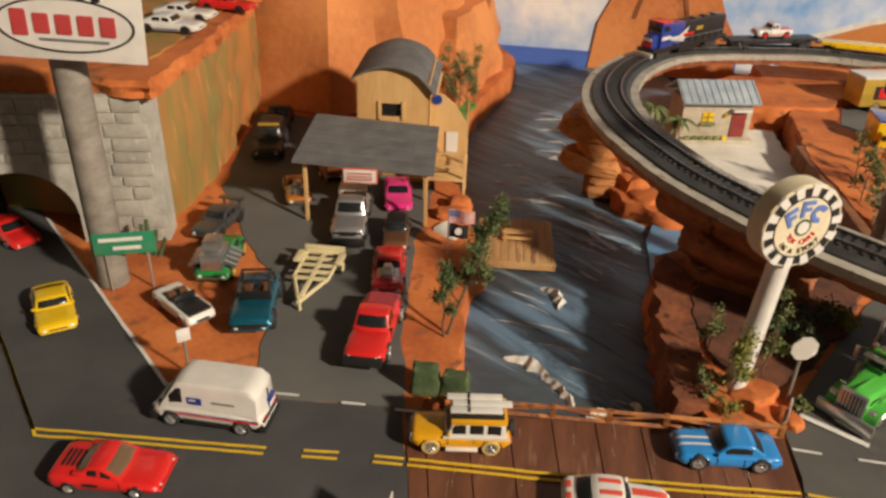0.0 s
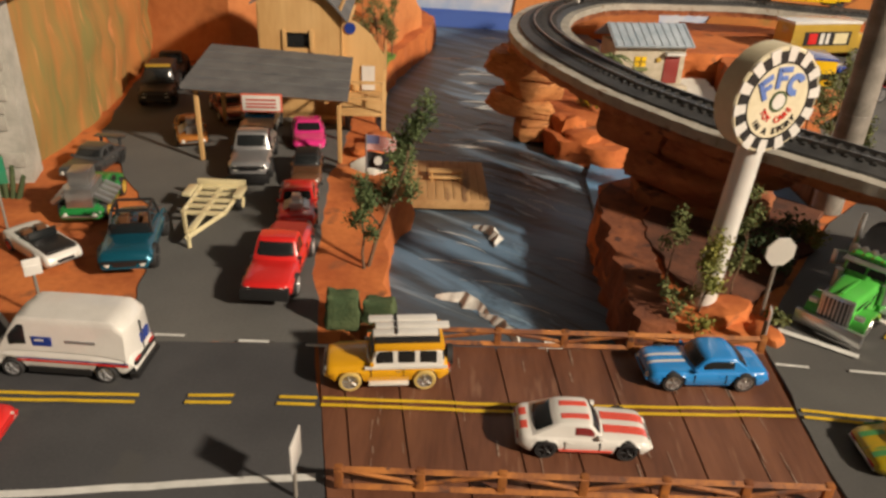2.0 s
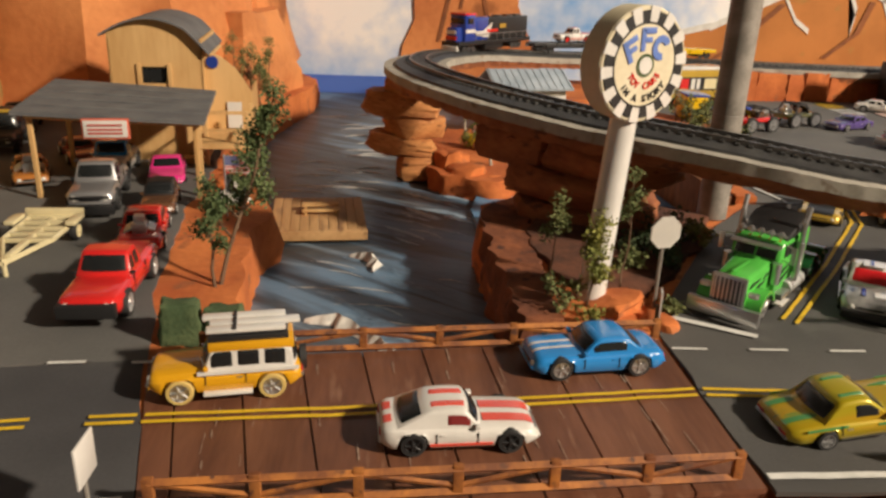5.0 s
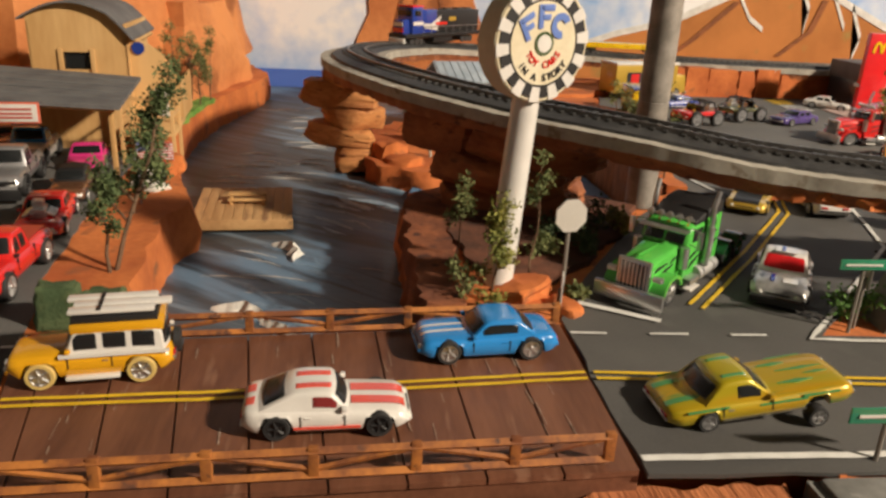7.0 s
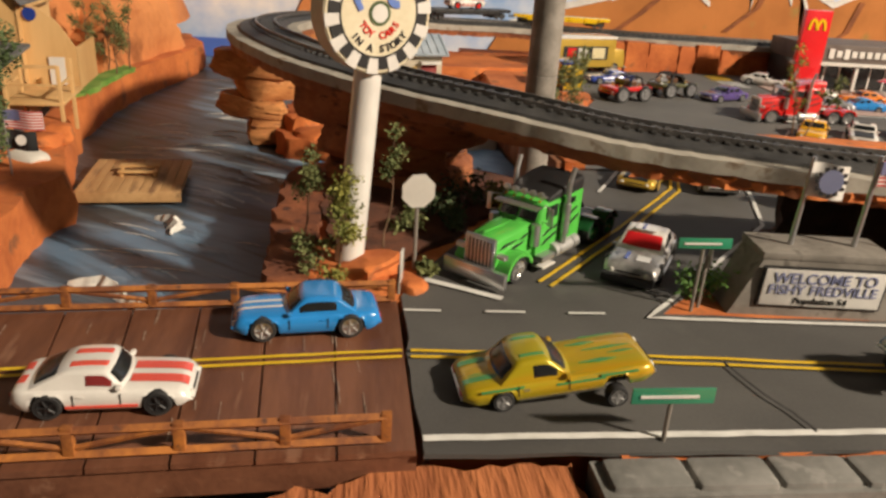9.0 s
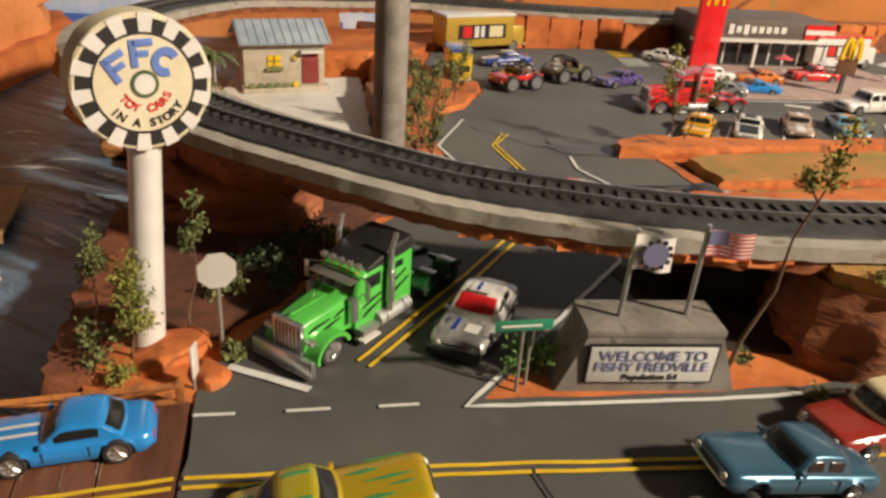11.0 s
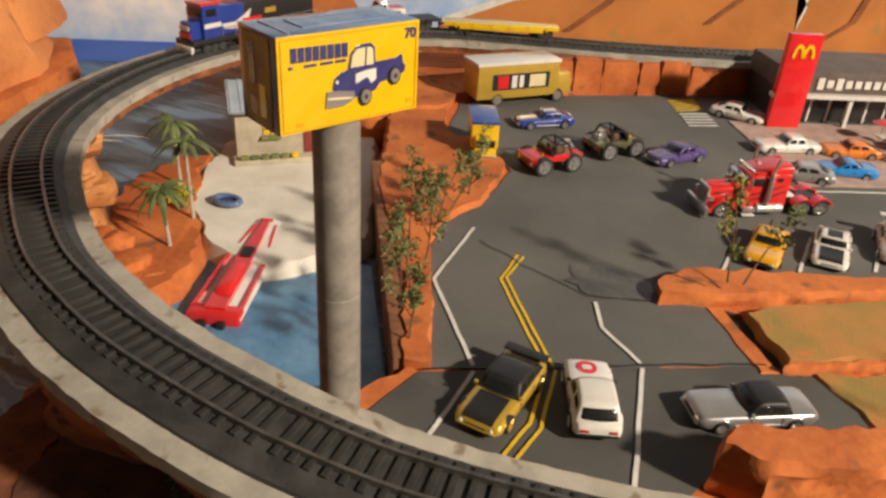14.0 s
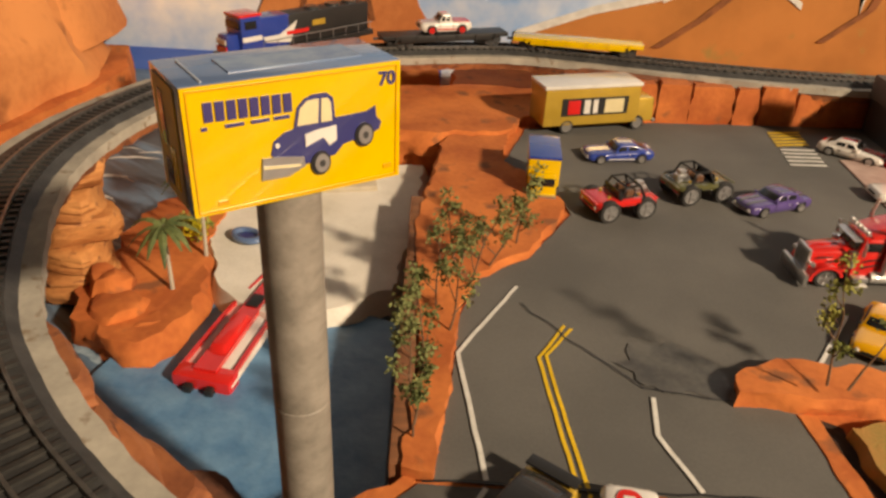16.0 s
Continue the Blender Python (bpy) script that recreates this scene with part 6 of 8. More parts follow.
    for k in range(7):
        part("grille_bar", box(B(), (X(0.0615) + 0.0018, -0.0075 + 0.0025 * k, 0.0212), (0.0008, 0.0008, 0.0172)), CHROME, g, "", None)
    part("bumper", box(B(), (X(0.0655), 0, 0.0085), (0.0036, 0.0430, 0.0105), 0.0009), CHROME, t, "deep chrome bumper")
    part("fifth_wheel", cyl(B(), (X(-0.052), 0, 0.015), (X(-0.052), 0, 0.018), 0.0095, n=18), BLACK, t)
    part("catwalk", box(B(), (X(-0.030), 0, 0.0190), (X(0.016), 0.0150, 0.0014), 0.0003), WHITE, t, "pale catwalk plate")
    part("tail_beam", box(B(), (X(-0.0725), 0, 0.012), (0.0030, 0.030, 0.0045), 0.0006), dark, t)
    return t


semi_truck("green long-nose semi tractor with black flames and chrome", (0.2765, 0.5105), -135, GREEN, 0.138, True).scale = (1, 1, 0.9)
semi_truck("red long-nose semi tractor with chrome stacks", (0.712, 0.954), 183, RED, 0.128).scale = (1, 1, 0.92)


def box_truck(label, at, heading, L, W, H, side, roof, cab, cat="toy truck", windows=True):
    t = thing("food_truck", label, cat, pose(at[0], at[1], 0, 0, 0, heading), "trucks")
    part("box_body", box(B(), (-0.08 * L, 0, H * 0.56), (L * 0.80, W, H * 0.76), 0.0012), side, t)
    part("roof", box(B(), (-0.08 * L, 0, H * 0.965), (L * 0.82, W * 1.04, H * 0.07), 0.001), roof, t)
    part("cab", box(B(), (0.38 * L, 0, H * 0.40), (L * 0.20, W * 0.86, H * 0.50), 0.003, 0, 0.9), cab, t)
    part("windshield", box(B(), (0.475 * L, 0, H * 0.50), (0.002, W * 0.68, H * 0.18), 0.0005), GLASS_DARK, t)
    part("bumper", box(B(), (0.49 * L, 0, H * 0.16), (0.004, W * 0.84, H * 0.07), 0.001), CHROME, t)
    part("chassis", box(B(), (-0.05 * L, 0, H * 0.16), (L * 0.8, W * 0.6, H * 0.08)), BLACK, t)
    for s in (1, -1):
        if windows:
            b = part("side_banner", box(B(), (-0.06 * L, s * (W / 2 + 0.0002), H * 0.56), (L * 0.56, 0.0012, H * 0.36)), BLACK, t, "dark printed side banner", None)
            for k, (x, w, c) in enumerate(((-0.24, 0.10, RED), (-0.13, 0.05, WHITE), (-0.06, 0.04, WHITE), (0.10, 0.16, CREAM))):
                part("print_patch", box(B(), (x * L, s * (W / 2 + 0.0011), H * 0.56), (w * L, 0.0007, H * 0.28), 0), c, b, "", None)
        for x in (-0.28, 0.33):
            wheel(t, x * L, s * W * 0.42, H * 0.15, W * 0.16, SILVER)
    return t


box_truck("gold box truck with white roof and printed side", (0.530, 1.285), 18, 0.15, 0.044, 0.058, GOLD, WHITE, GOLD)
box_truck("yellow toy truck with blue roof", (0.456, 1.098), -93, 0.072, 0.030, 0.042, YELLOW, DEEP_BLUE, YELLOW, "toy truck", False)
box_truck("white and red striped long toy truck", (1.11, 1.215), 5, 0.13, 0.04, 0.052, WHITE, RED, WHITE)


def boat_trailer():
    t = thing("boat_trailer", "cream metal boat trailer with a triangular tongue", "trailer", pose(-0.206, 0.575, 0, 0, 0, -88), "")
    for s in (1, -1):
        part("side_beam", cyl(B(), (-0.036, s * 0.017, 0.011), (0.012, s * 0.016, 0.011), 0.0018, n=6), CREAM, t)
        part("tongue_beam", cyl(B(), (0.012, s * 0.016, 0.011), (0.052, 0.0, 0.009), 0.0018, n=6), CREAM, t)
        part("fender", box(B(), (-0.018, s * 0.020, 0.015), (0.020, 0.007, 0.003), 0.001), CREAM, t)
        wheel(t, -0.018, s * 0.0195, 0.0068, 0.005, CREAM)
    for x in (-0.034, -0.022, -0.010, 0.002, 0.014):
        part("cross_beam", box(B(), (x, 0, 0.011), (0.0035, 0.034, 0.0028), 0.0004), CREAM, t)
    part("rear_board", box(B(), (-0.037, 0, 0.014), (0.003, 0.040, 0.007), 0.0006), CREAM, t)
    part("centre_beam", box(B(), (0.004, 0, 0.0105), (0.08, 0.004, 0.003), 0.0004), CREAM, t)
    part("jack_foot", cyl(B(), (0.050, 0, 0.0), (0.050, 0, 0.012), 0.0016, n=8), CREAM, t)


boat_trailer()


# ---- plants ----
def leaves(bm, c, r, n, size, rnd, flat=1.0):
    """Small folded leaf blades scattered in a clump."""
    for _ in range(n):
        d = Vector((rnd.gauss(0, 1), rnd.gauss(0, 1), rnd.gauss(0, flat)))
        p = Vector(c) + d.normalized() * r * rnd.uniform(0.2, 1.0)
        a = Vector((rnd.uniform(-1, 1), rnd.uniform(-1, 1), rnd.uniform(-0.6, 0.9))).normalized() * size * rnd.uniform(0.6, 1.4)
        b = a.cross(Vector((rnd.uniform(-1, 1), rnd.uniform(-1, 1), rnd.uniform(-1, 1)))).normalized() * size * 0.35
        v = [bm.verts.new(p), bm.verts.new(p + a * 0.5 + b), bm.verts.new(p + a), bm.verts.new(p + a * 0.5 - b)]
        bm.faces.new(v)


def tree(name, label, base, top, mat, seed, limbs=5, clump=0.010, n=70, leaf=0.0035, trunk_r=0.0013, bark=BARK, start=0.25, spread=0.5, category="tree"):
    rnd = random.Random(seed)
    leaf, n = leaf * 0.66, int(n * 2.0)
    base, top = Vector(base), Vector(top)
    t = thing(name, label, category, pose(*base), "plants")
    d = top - base
    h = d.length
    tr, cr = B(), B()
    pts = [Vector((0, 0, 0))]
    for k in range(1, 6):
        pts.append(d * k / 5 + Vector((rnd.uniform(-1, 1), rnd.uniform(-1, 1), 0)) * h * 0.025)
    for k in range(5):
        cyl(tr, pts[k], pts[k + 1], trunk_r * (1 - 0.16 * k), trunk_r * (1 - 0.16 * (k + 1)), 7)
    leaves(cr, pts[-1], clump, n, leaf, rnd)
    for k in range(limbs):
        f = start + (0.95 - start) * k / limbs
        p = d * f
        ang = rnd.uniform(0, 6.28)
        ln = h * spread * (1.05 - f) * rnd.uniform(0.6, 1.1)
        q = p + Vector((math.cos(ang), math.sin(ang), rnd.uniform(0.7, 1.3))).normalized() * ln
        mid = p.lerp(q, 0.55) + Vector((0, 0, -0.08 * ln))
        cyl(tr, p, mid, trunk_r * 0.6, trunk_r * 0.42, 6)
        cyl(tr, mid, q, trunk_r * 0.42, trunk_r * 0.2, 6)
        for e in (q, mid.lerp(q, 0.4)):
            leaves(cr, e, clump * rnd.uniform(0.6, 1.0), int(n * rnd.uniform(0.5, 1.0)), leaf, rnd)
    part("trunk", tr, bark, t)
    part("crown", cr, mat, t, smooth=None)
    return t


def shrub(label, c, r, mat, seed, n=160, leaf=0.004, h=1.0):
    rnd = random.Random(seed)
    n, leaf = int(n * 1.8), leaf * 0.7
    t = thing("shrub", label, "shrub", pose(*c), "plants")
    bm, st = B(), B()
    for k in range(7):
        q = Vector((rnd.uniform(-1, 1), rnd.uniform(-1, 1), rnd.uniform(0.4, 1.5) * h)) * r * 0.6
        cyl(st, (0, 0, -0.002), q, 0.0007, 0.0003, 5)
        leaves(bm, q, r * 0.5, n // 7, leaf, rnd)
    part("stem", st, BARK, t)
    part("foliage", bm, mat, t, smooth=None)
    return t


PLUME = surf("dark_plume_green", (0.05, 0.085, 0.028), (0.13, 0.17, 0.06), 40, 0.8, 0, 300)
tree("river_tree", "grey-green model tree leaning over the river bank", (-0.072, 0.517, -0.003), (-0.034, 0.537, 0.116), PLUME, 3, 13, 0.0098, 85, 0.0038, 0.0016, start=0.25, spread=0.26)
tree("river_tree", "short forked tree with a dark leaf plume", (-0.074, 0.513, -0.003), (-0.076, 0.520, 0.062), PLUME, 14, 5, 0.0085, 75, 0.0036, 0.0013, start=0.4, spread=0.3)
for k, (x, y, zt) in enumerate(((-0.150, 1.10, 0.085), (-0.128, 1.12, 0.09), (-0.135, 1.08, 0.07), (-0.165, 1.07, 0.10))):
    tree("sapling", "thin sapling with dark leaf tufts on the cliff foot", (x, y, -0.003), (x + 0.004, y, zt), LEAF, 20 + k, 5, 0.009, 45, 0.0042, 0.0011)
tree("sapling", "thin sapling with round leaf tuft beside the sign post", (0.132, 0.497, 0.0), (0.137, 0.500, 0.062), LEAF, 31, 3, 0.008, 60, 0.0032, 0.0009, start=0.6, spread=0.3)
tree("sapling", "feathery olive sapling beside the white sign post", (0.152, 0.478, 0.0), (0.157, 0.480, 0.055), LEAF_BRIGHT, 33, 6, 0.009, 60, 0.0036, 0.0009, start=0.3, spread=0.35)
tree("sapling", "tall thin sapling behind the round sign", (0.178, 0.497, 0.0), (0.186, 0.515, 0.075), LEAF, 36, 3, 0.007, 40, 0.0035, 0.0008, start=0.6, spread=0.25)
shrub("grey-green shrub at the foot of the sign", (0.138, 0.478, 0.003), 0.014, LEAF, 41, 200, 0.004, 1.2)
shrub("olive shrub at the foot of the sign", (0.148, 0.462, 0.0), 0.010, LEAF_BRIGHT, 42, 120, 0.0035)
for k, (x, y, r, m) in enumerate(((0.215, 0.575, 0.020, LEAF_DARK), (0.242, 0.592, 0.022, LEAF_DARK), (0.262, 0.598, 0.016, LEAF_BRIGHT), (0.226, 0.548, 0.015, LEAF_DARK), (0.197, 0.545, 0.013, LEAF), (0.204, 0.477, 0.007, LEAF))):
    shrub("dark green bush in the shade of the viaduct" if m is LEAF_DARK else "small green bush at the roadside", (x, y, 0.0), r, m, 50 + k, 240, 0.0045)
tree("tall_sapling", "tall leaning sapling with pine-green tip", (0.462, 0.428, 0.0), (0.493, 0.422, 0.142), LEAF_BRIGHT, 61, 3, 0.010, 45, 0.0042, 0.0014, start=0.75, spread=0.3)
GREENER = surf("fresh_green_leaf", (0.05, 0.13, 0.02), (0.13, 0.26, 0.05), 40, 0.8, 0, 300)
shrub("bright green bush beside the welcome sign", (0.357, 0.447, 0.0), 0.017, GREENER, 62, 300, 0.004)
for k, (x, y, z) in enumerate(((0.470, 0.428, 0.012), (0.545, 0.428, 0.057), (0.585, 0.421, 0.057), (0.505, 0.405, 0.0), (0.625, 0.422, 0.057))):
    shrub("small green tuft of grass", (x, y, z), 0.007, LEAF_BRIGHT if k % 2 else LEAF, 70 + k, 90, 0.0035)
tree("sapling", "thin sapling with yellow-green tufts on the terrace", (0.604, 0.782, 0.022), (0.594, 0.786, 0.105), LEAF_BRIGHT, 81, 5, 0.008, 22, 0.0045, 0.0009, start=0.25, spread=0.4)
tree("sapling", "thin sapling with dark green tufts on the terrace", (0.615, 0.778, 0.022), (0.655, 0.80, 0.075), LEAF, 83, 3, 0.008, 20, 0.0055, 0.0009, start=0.5, spread=0.4)
tree("bare_sapling", "bare thin sapling at the lower terrace", (0.755, 0.62, 0.014), (0.775, 0.628, 0.085), BARK, 84, 8, 0.006, 16, 0.003, 0.0011, start=0.35, spread=0.4)
for k, (x, y, dx, h) in enumerate(((0.355, 0.735, 0.004, 0.07), (0.352, 0.775, -0.006, 0.075), (0.360, 0.80, -0.012, 0.085), (0.372, 0.84, 0.010, 0.09), (0.385, 0.90, 0.02, 0.085), (0.40, 0.93, 0.03, 0.08), (0.362, 0.87, 0.0, 0.08), (0.425, 0.97, 0.01, 0.085), (0.375, 0.93, -0.01, 0.075))):
    tree("shrub_tree", "spindly grey-green shrub on the earth strip", (x, y, 0.003), (x + dx, y + 0.004, h * 0.85), LEAF, 90 + k, 5, 0.008, 24, 0.0048, 0.0009, start=0.2, spread=0.5)


FROND = surf("palm_frond_green", (0.055, 0.085, 0.028), (0.16, 0.19, 0.06), 40, 0.7, 0, 300)


def palm(label, base, top, seed):
    rnd = random.Random(seed)
    base, top = Vector(base), Vector(top)
    t = thing("palm_tree", label, "palm tree", pose(*base), "plants")
    d = top - base
    tr, cr = B(), B()
    for k in range(6):
        cyl(tr, d * k / 6, d * (k + 1) / 6, 0.0019 - 0.0001 * k, 0.0017 - 0.0001 * k, 8)
    part("trunk", tr, PALE_BARK, t)
    for k in range(13):
        a = 2 * math.pi * k / 13 + rnd.uniform(-0.2, 0.2)
        L = rnd.uniform(0.023, 0.034)
        up = rnd.uniform(0.1, 0.8)
        prev = None
        for s in range(6):
            f = s / 5
            p = d + Vector((math.cos(a) * L * f, math.sin(a) * L * f, L * (up * f - 0.95 * f * f)))
            w = 0.0036 * math.sin(math.pi * min(0.95, 0.25 + 0.7 * f))
            sd = Vector((-math.sin(a), math.cos(a), 0)) * w
            now = (cr.verts.new(p + sd - Vector((0, 0, w * 0.5))), cr.verts.new(p), cr.verts.new(p - sd - Vector((0, 0, w * 0.5))))
            if prev:
                cr.faces.new((prev[0], prev[1], now[1], now[0]))
                cr.faces.new((prev[1], prev[2], now[2], now[1]))
            prev = now
    part("fronds", cr, FROND, t, smooth=None)


palm("small palm tree with pale trunk on the cove", (0.152, 0.911, -0.020), (0.146, 0.925, 0.030), 5)
palm("taller palm tree with pale trunk on the cove", (0.162, 0.965, -0.020), (0.157, 0.985, 0.050), 6)
palm("small palm tree behind the cove", (0.135, 1.04, -0.020), (0.132, 1.05, 0.045), 7)
shrub("yellow-green tropical bush on the cove", (0.14, 1.0, -0.02), 0.016, LEAF_BRIGHT, 8, 220, 0.006)
shrub("yellow flowering bush on the cove", (0.150, 0.985, -0.016), 0.017, surf("yellow_petals", (0.72, 0.50, 0.01), (0.22, 0.34, 0.02), 60, 0.8, 0, 300), 9, 120, 0.005)


def hedge(c, s, rz, seed):
    bm = B()
    box(bm, (0, 0, s[2] / 2), s, 0.002, 0, 0.82)
    bmesh.ops.subdivide_edges(bm, edges=bm.edges[:], cuts=3, use_grid_fill=True)
    for v in bm.verts:
        v.co += v.co.normalized() * 0.0022 * noise.noise(v.co * 300 + Vector((seed, 0, 0)))
    ob = part("hedge", bm, LEAF_DARK)
    ob.matrix_world = pose(c[0], c[1], -0.003, 0, 0, rz)
    tagged(ob, "clipped dark green foam hedge block", "hedge", "hedges")


hedge((-0.0765, 0.4435), (0.023, 0.016, 0.024), 8, 1)
hedge((-0.0535, 0.4425), (0.022, 0.015, 0.021), -6, 2)


def cactus():
    t = thing("cactus", "dark green cactus cluster by the stone wall", "cactus", pose(-0.382, 0.590, -0.003))
    for k, (x, h, l) in enumerate(((-0.010, 0.026, 0), (-0.003, 0.034, 0.001), (0.004, 0.040, 0), (0.011, 0.030, 0.002), (0.017, 0.022, 0.004))):
        part("stem", cyl(B(), (x * 0.7, 0, 0), (x + l, 0, h), 0.0026, 0.0018, 9), LEAF_DARK, t)


cactus()


# ---- signs and posts ----
def round_sign():
    t = thing("round_sign", "round cream sign with black and white toothed rim", "sign", pose(0.1715, 0.488, 0.144, 0, 0, 26))
    R, D = 0.0315, 0.016
    turn = pose(0, 0, 0, 90, 0, 0)
    part("post", cyl(B(), (-0.010, 0.010, -0.142), (0.0, 0.010, -0.030), 0.0088, 0.0078, 24), WHITE, t, "tall tapered white post")
    cream = surf("cream_sign_face", (0.60, 0.53, 0.36), (0.70, 0.63, 0.46), 40, 0.6, 0.1, 300)
    part("disc", lathe(B(), [(R - 0.001, -0.0005), (R, 0.0005), (R, D - 0.0005), (R - 0.001, D)], 56), cream, t)
    n = 14
    for k in range(2 * n):
        a0, a1 = math.pi * k / n, math.pi * (k + 1) / n
        r0 = R * 0.72
        pts = [(r0 * math.cos(a0), r0 * math.sin(a0)), (R * 0.995 * math.cos(a0), R * 0.995 * math.sin(a0)), (R * 0.995 * math.cos((a0 + a1) / 2), R * 0.995 * math.sin((a0 + a1) / 2)), (R * 0.995 * math.cos(a1), R * 0.995 * math.sin(a1)), (r0 * math.cos(a1), r0 * math.sin(a1))]
        if k % 2:
            pts = [(x * (0.93 if math.hypot(x, z) > R * 0.9 else 1), z * (0.93 if math.hypot(x, z) > R * 0.9 else 1)) for x, z in pts]
        part("tooth", plate(pts, -0.0012, -0.0004), BLACK if k % 2 else WHITE, t, smooth=None)
    part("black_ring", lathe(B(), [(R * 0.735, -0.0004), (R * 0.735, -0.0014), (R * 0.70, -0.0014), (R * 0.70, -0.0004)], 48), BLACK, t)
    part("face", lathe(B(), [(R * 0.705, -0.0003), (R * 0.705, -0.0012), (0.0002, -0.0013)], 48), cream, t)
    part("hub_ring", lathe(B(), [(R * 0.2, -0.001), (R * 0.2, -0.0018), (R * 0.15, -0.0018), (R * 0.15, -0.001)], 28), LEAF_DARK, t, "dark green ring round the hub")
    part("hub", lathe(B(), [(R * 0.148, -0.001), (R * 0.148, -0.002), (0.0002, -0.0022)], 24), WHITE, t)
    blue = paint("mid_blue_print", (0.12, 0.21, 0.55), 0.5)
    for k, a in enumerate((143, 92, 42)):
        c, s = math.cos(radians(a)), math.sin(radians(a))
        m = pose(R * 0.44 * c, -0.0016, R * 0.44 * s, 0, -(a - 90) * 0.55, 0)
        bm = B()
        if k < 2:
            box(bm, (-0.0030, 0, 0), (0.0034, 0.0008, 0.0125), 0.0004), box(bm, (0.0010, 0, 0.0046), (0.0098, 0.0008, 0.0034), 0.0004), box(bm, (0.0004, 0, -0.0002), (0.0064, 0.0008, 0.0030), 0.0004)
        else:
            bm = plate(arc(0, 0, 0.0064, 0.0068, 0.0033, 48, 312, 20), -0.0004, 0.0004)
        part("blue_shape", bm, blue, t, "chunky blue painted shape").matrix_basis = m
    for text, rr, mid, step, size, mat in (("TOY CARS", 0.36, 270, 17, 0.0052, RED), ("IN A STORY", 0.58, 270, 11.5, 0.0054, BLACK)):
        k0 = -(len(text) - 1) / 2
        for k, ch in enumerate(text):
            if ch == " ":
                continue
            a = mid + (k0 + k) * step
            words(ch, pose(R * rr * math.cos(radians(a)), -0.0017, R * rr * math.sin(radians(a)), 90, 0, 0) @ pose(0, 0, 0, 0, 0, a - 270), size, mat, t, "letter", bold=0.00012)
    return t


round_sign()


def pillar(name, label, x, y, z1, r, seam, z0=0.0, lean=(0, 0)):
    t = thing(name, label, "pillar", pose(x, y, z0))
    part("lower_shaft", lathe(B(), [(r, 0.0), (r, seam - z0 - 0.0006), (r * 0.96, seam - z0)], 32), PILLAR, t).matrix_basis = pose(0, 0, 0, 90, 0, 0)
    part("upper_shaft", lathe(B(), [(r * 0.96, seam - z0), (r, seam - z0 + 0.0006), (r, z1 - z0)], 32), PILLAR, t).matrix_basis = pose(0, 0, 0, 90, 0, 0)
    return t


pillar("sign_pillar", "tall grey cylindrical pillar with a joint", 0.309, 0.669, 0.1917, 0.0122, 0.088)
pillar("sign_pillar", "tall grey cylindrical pillar with a joint", -0.385, 0.535, 0.215, 0.0135, 0.095)


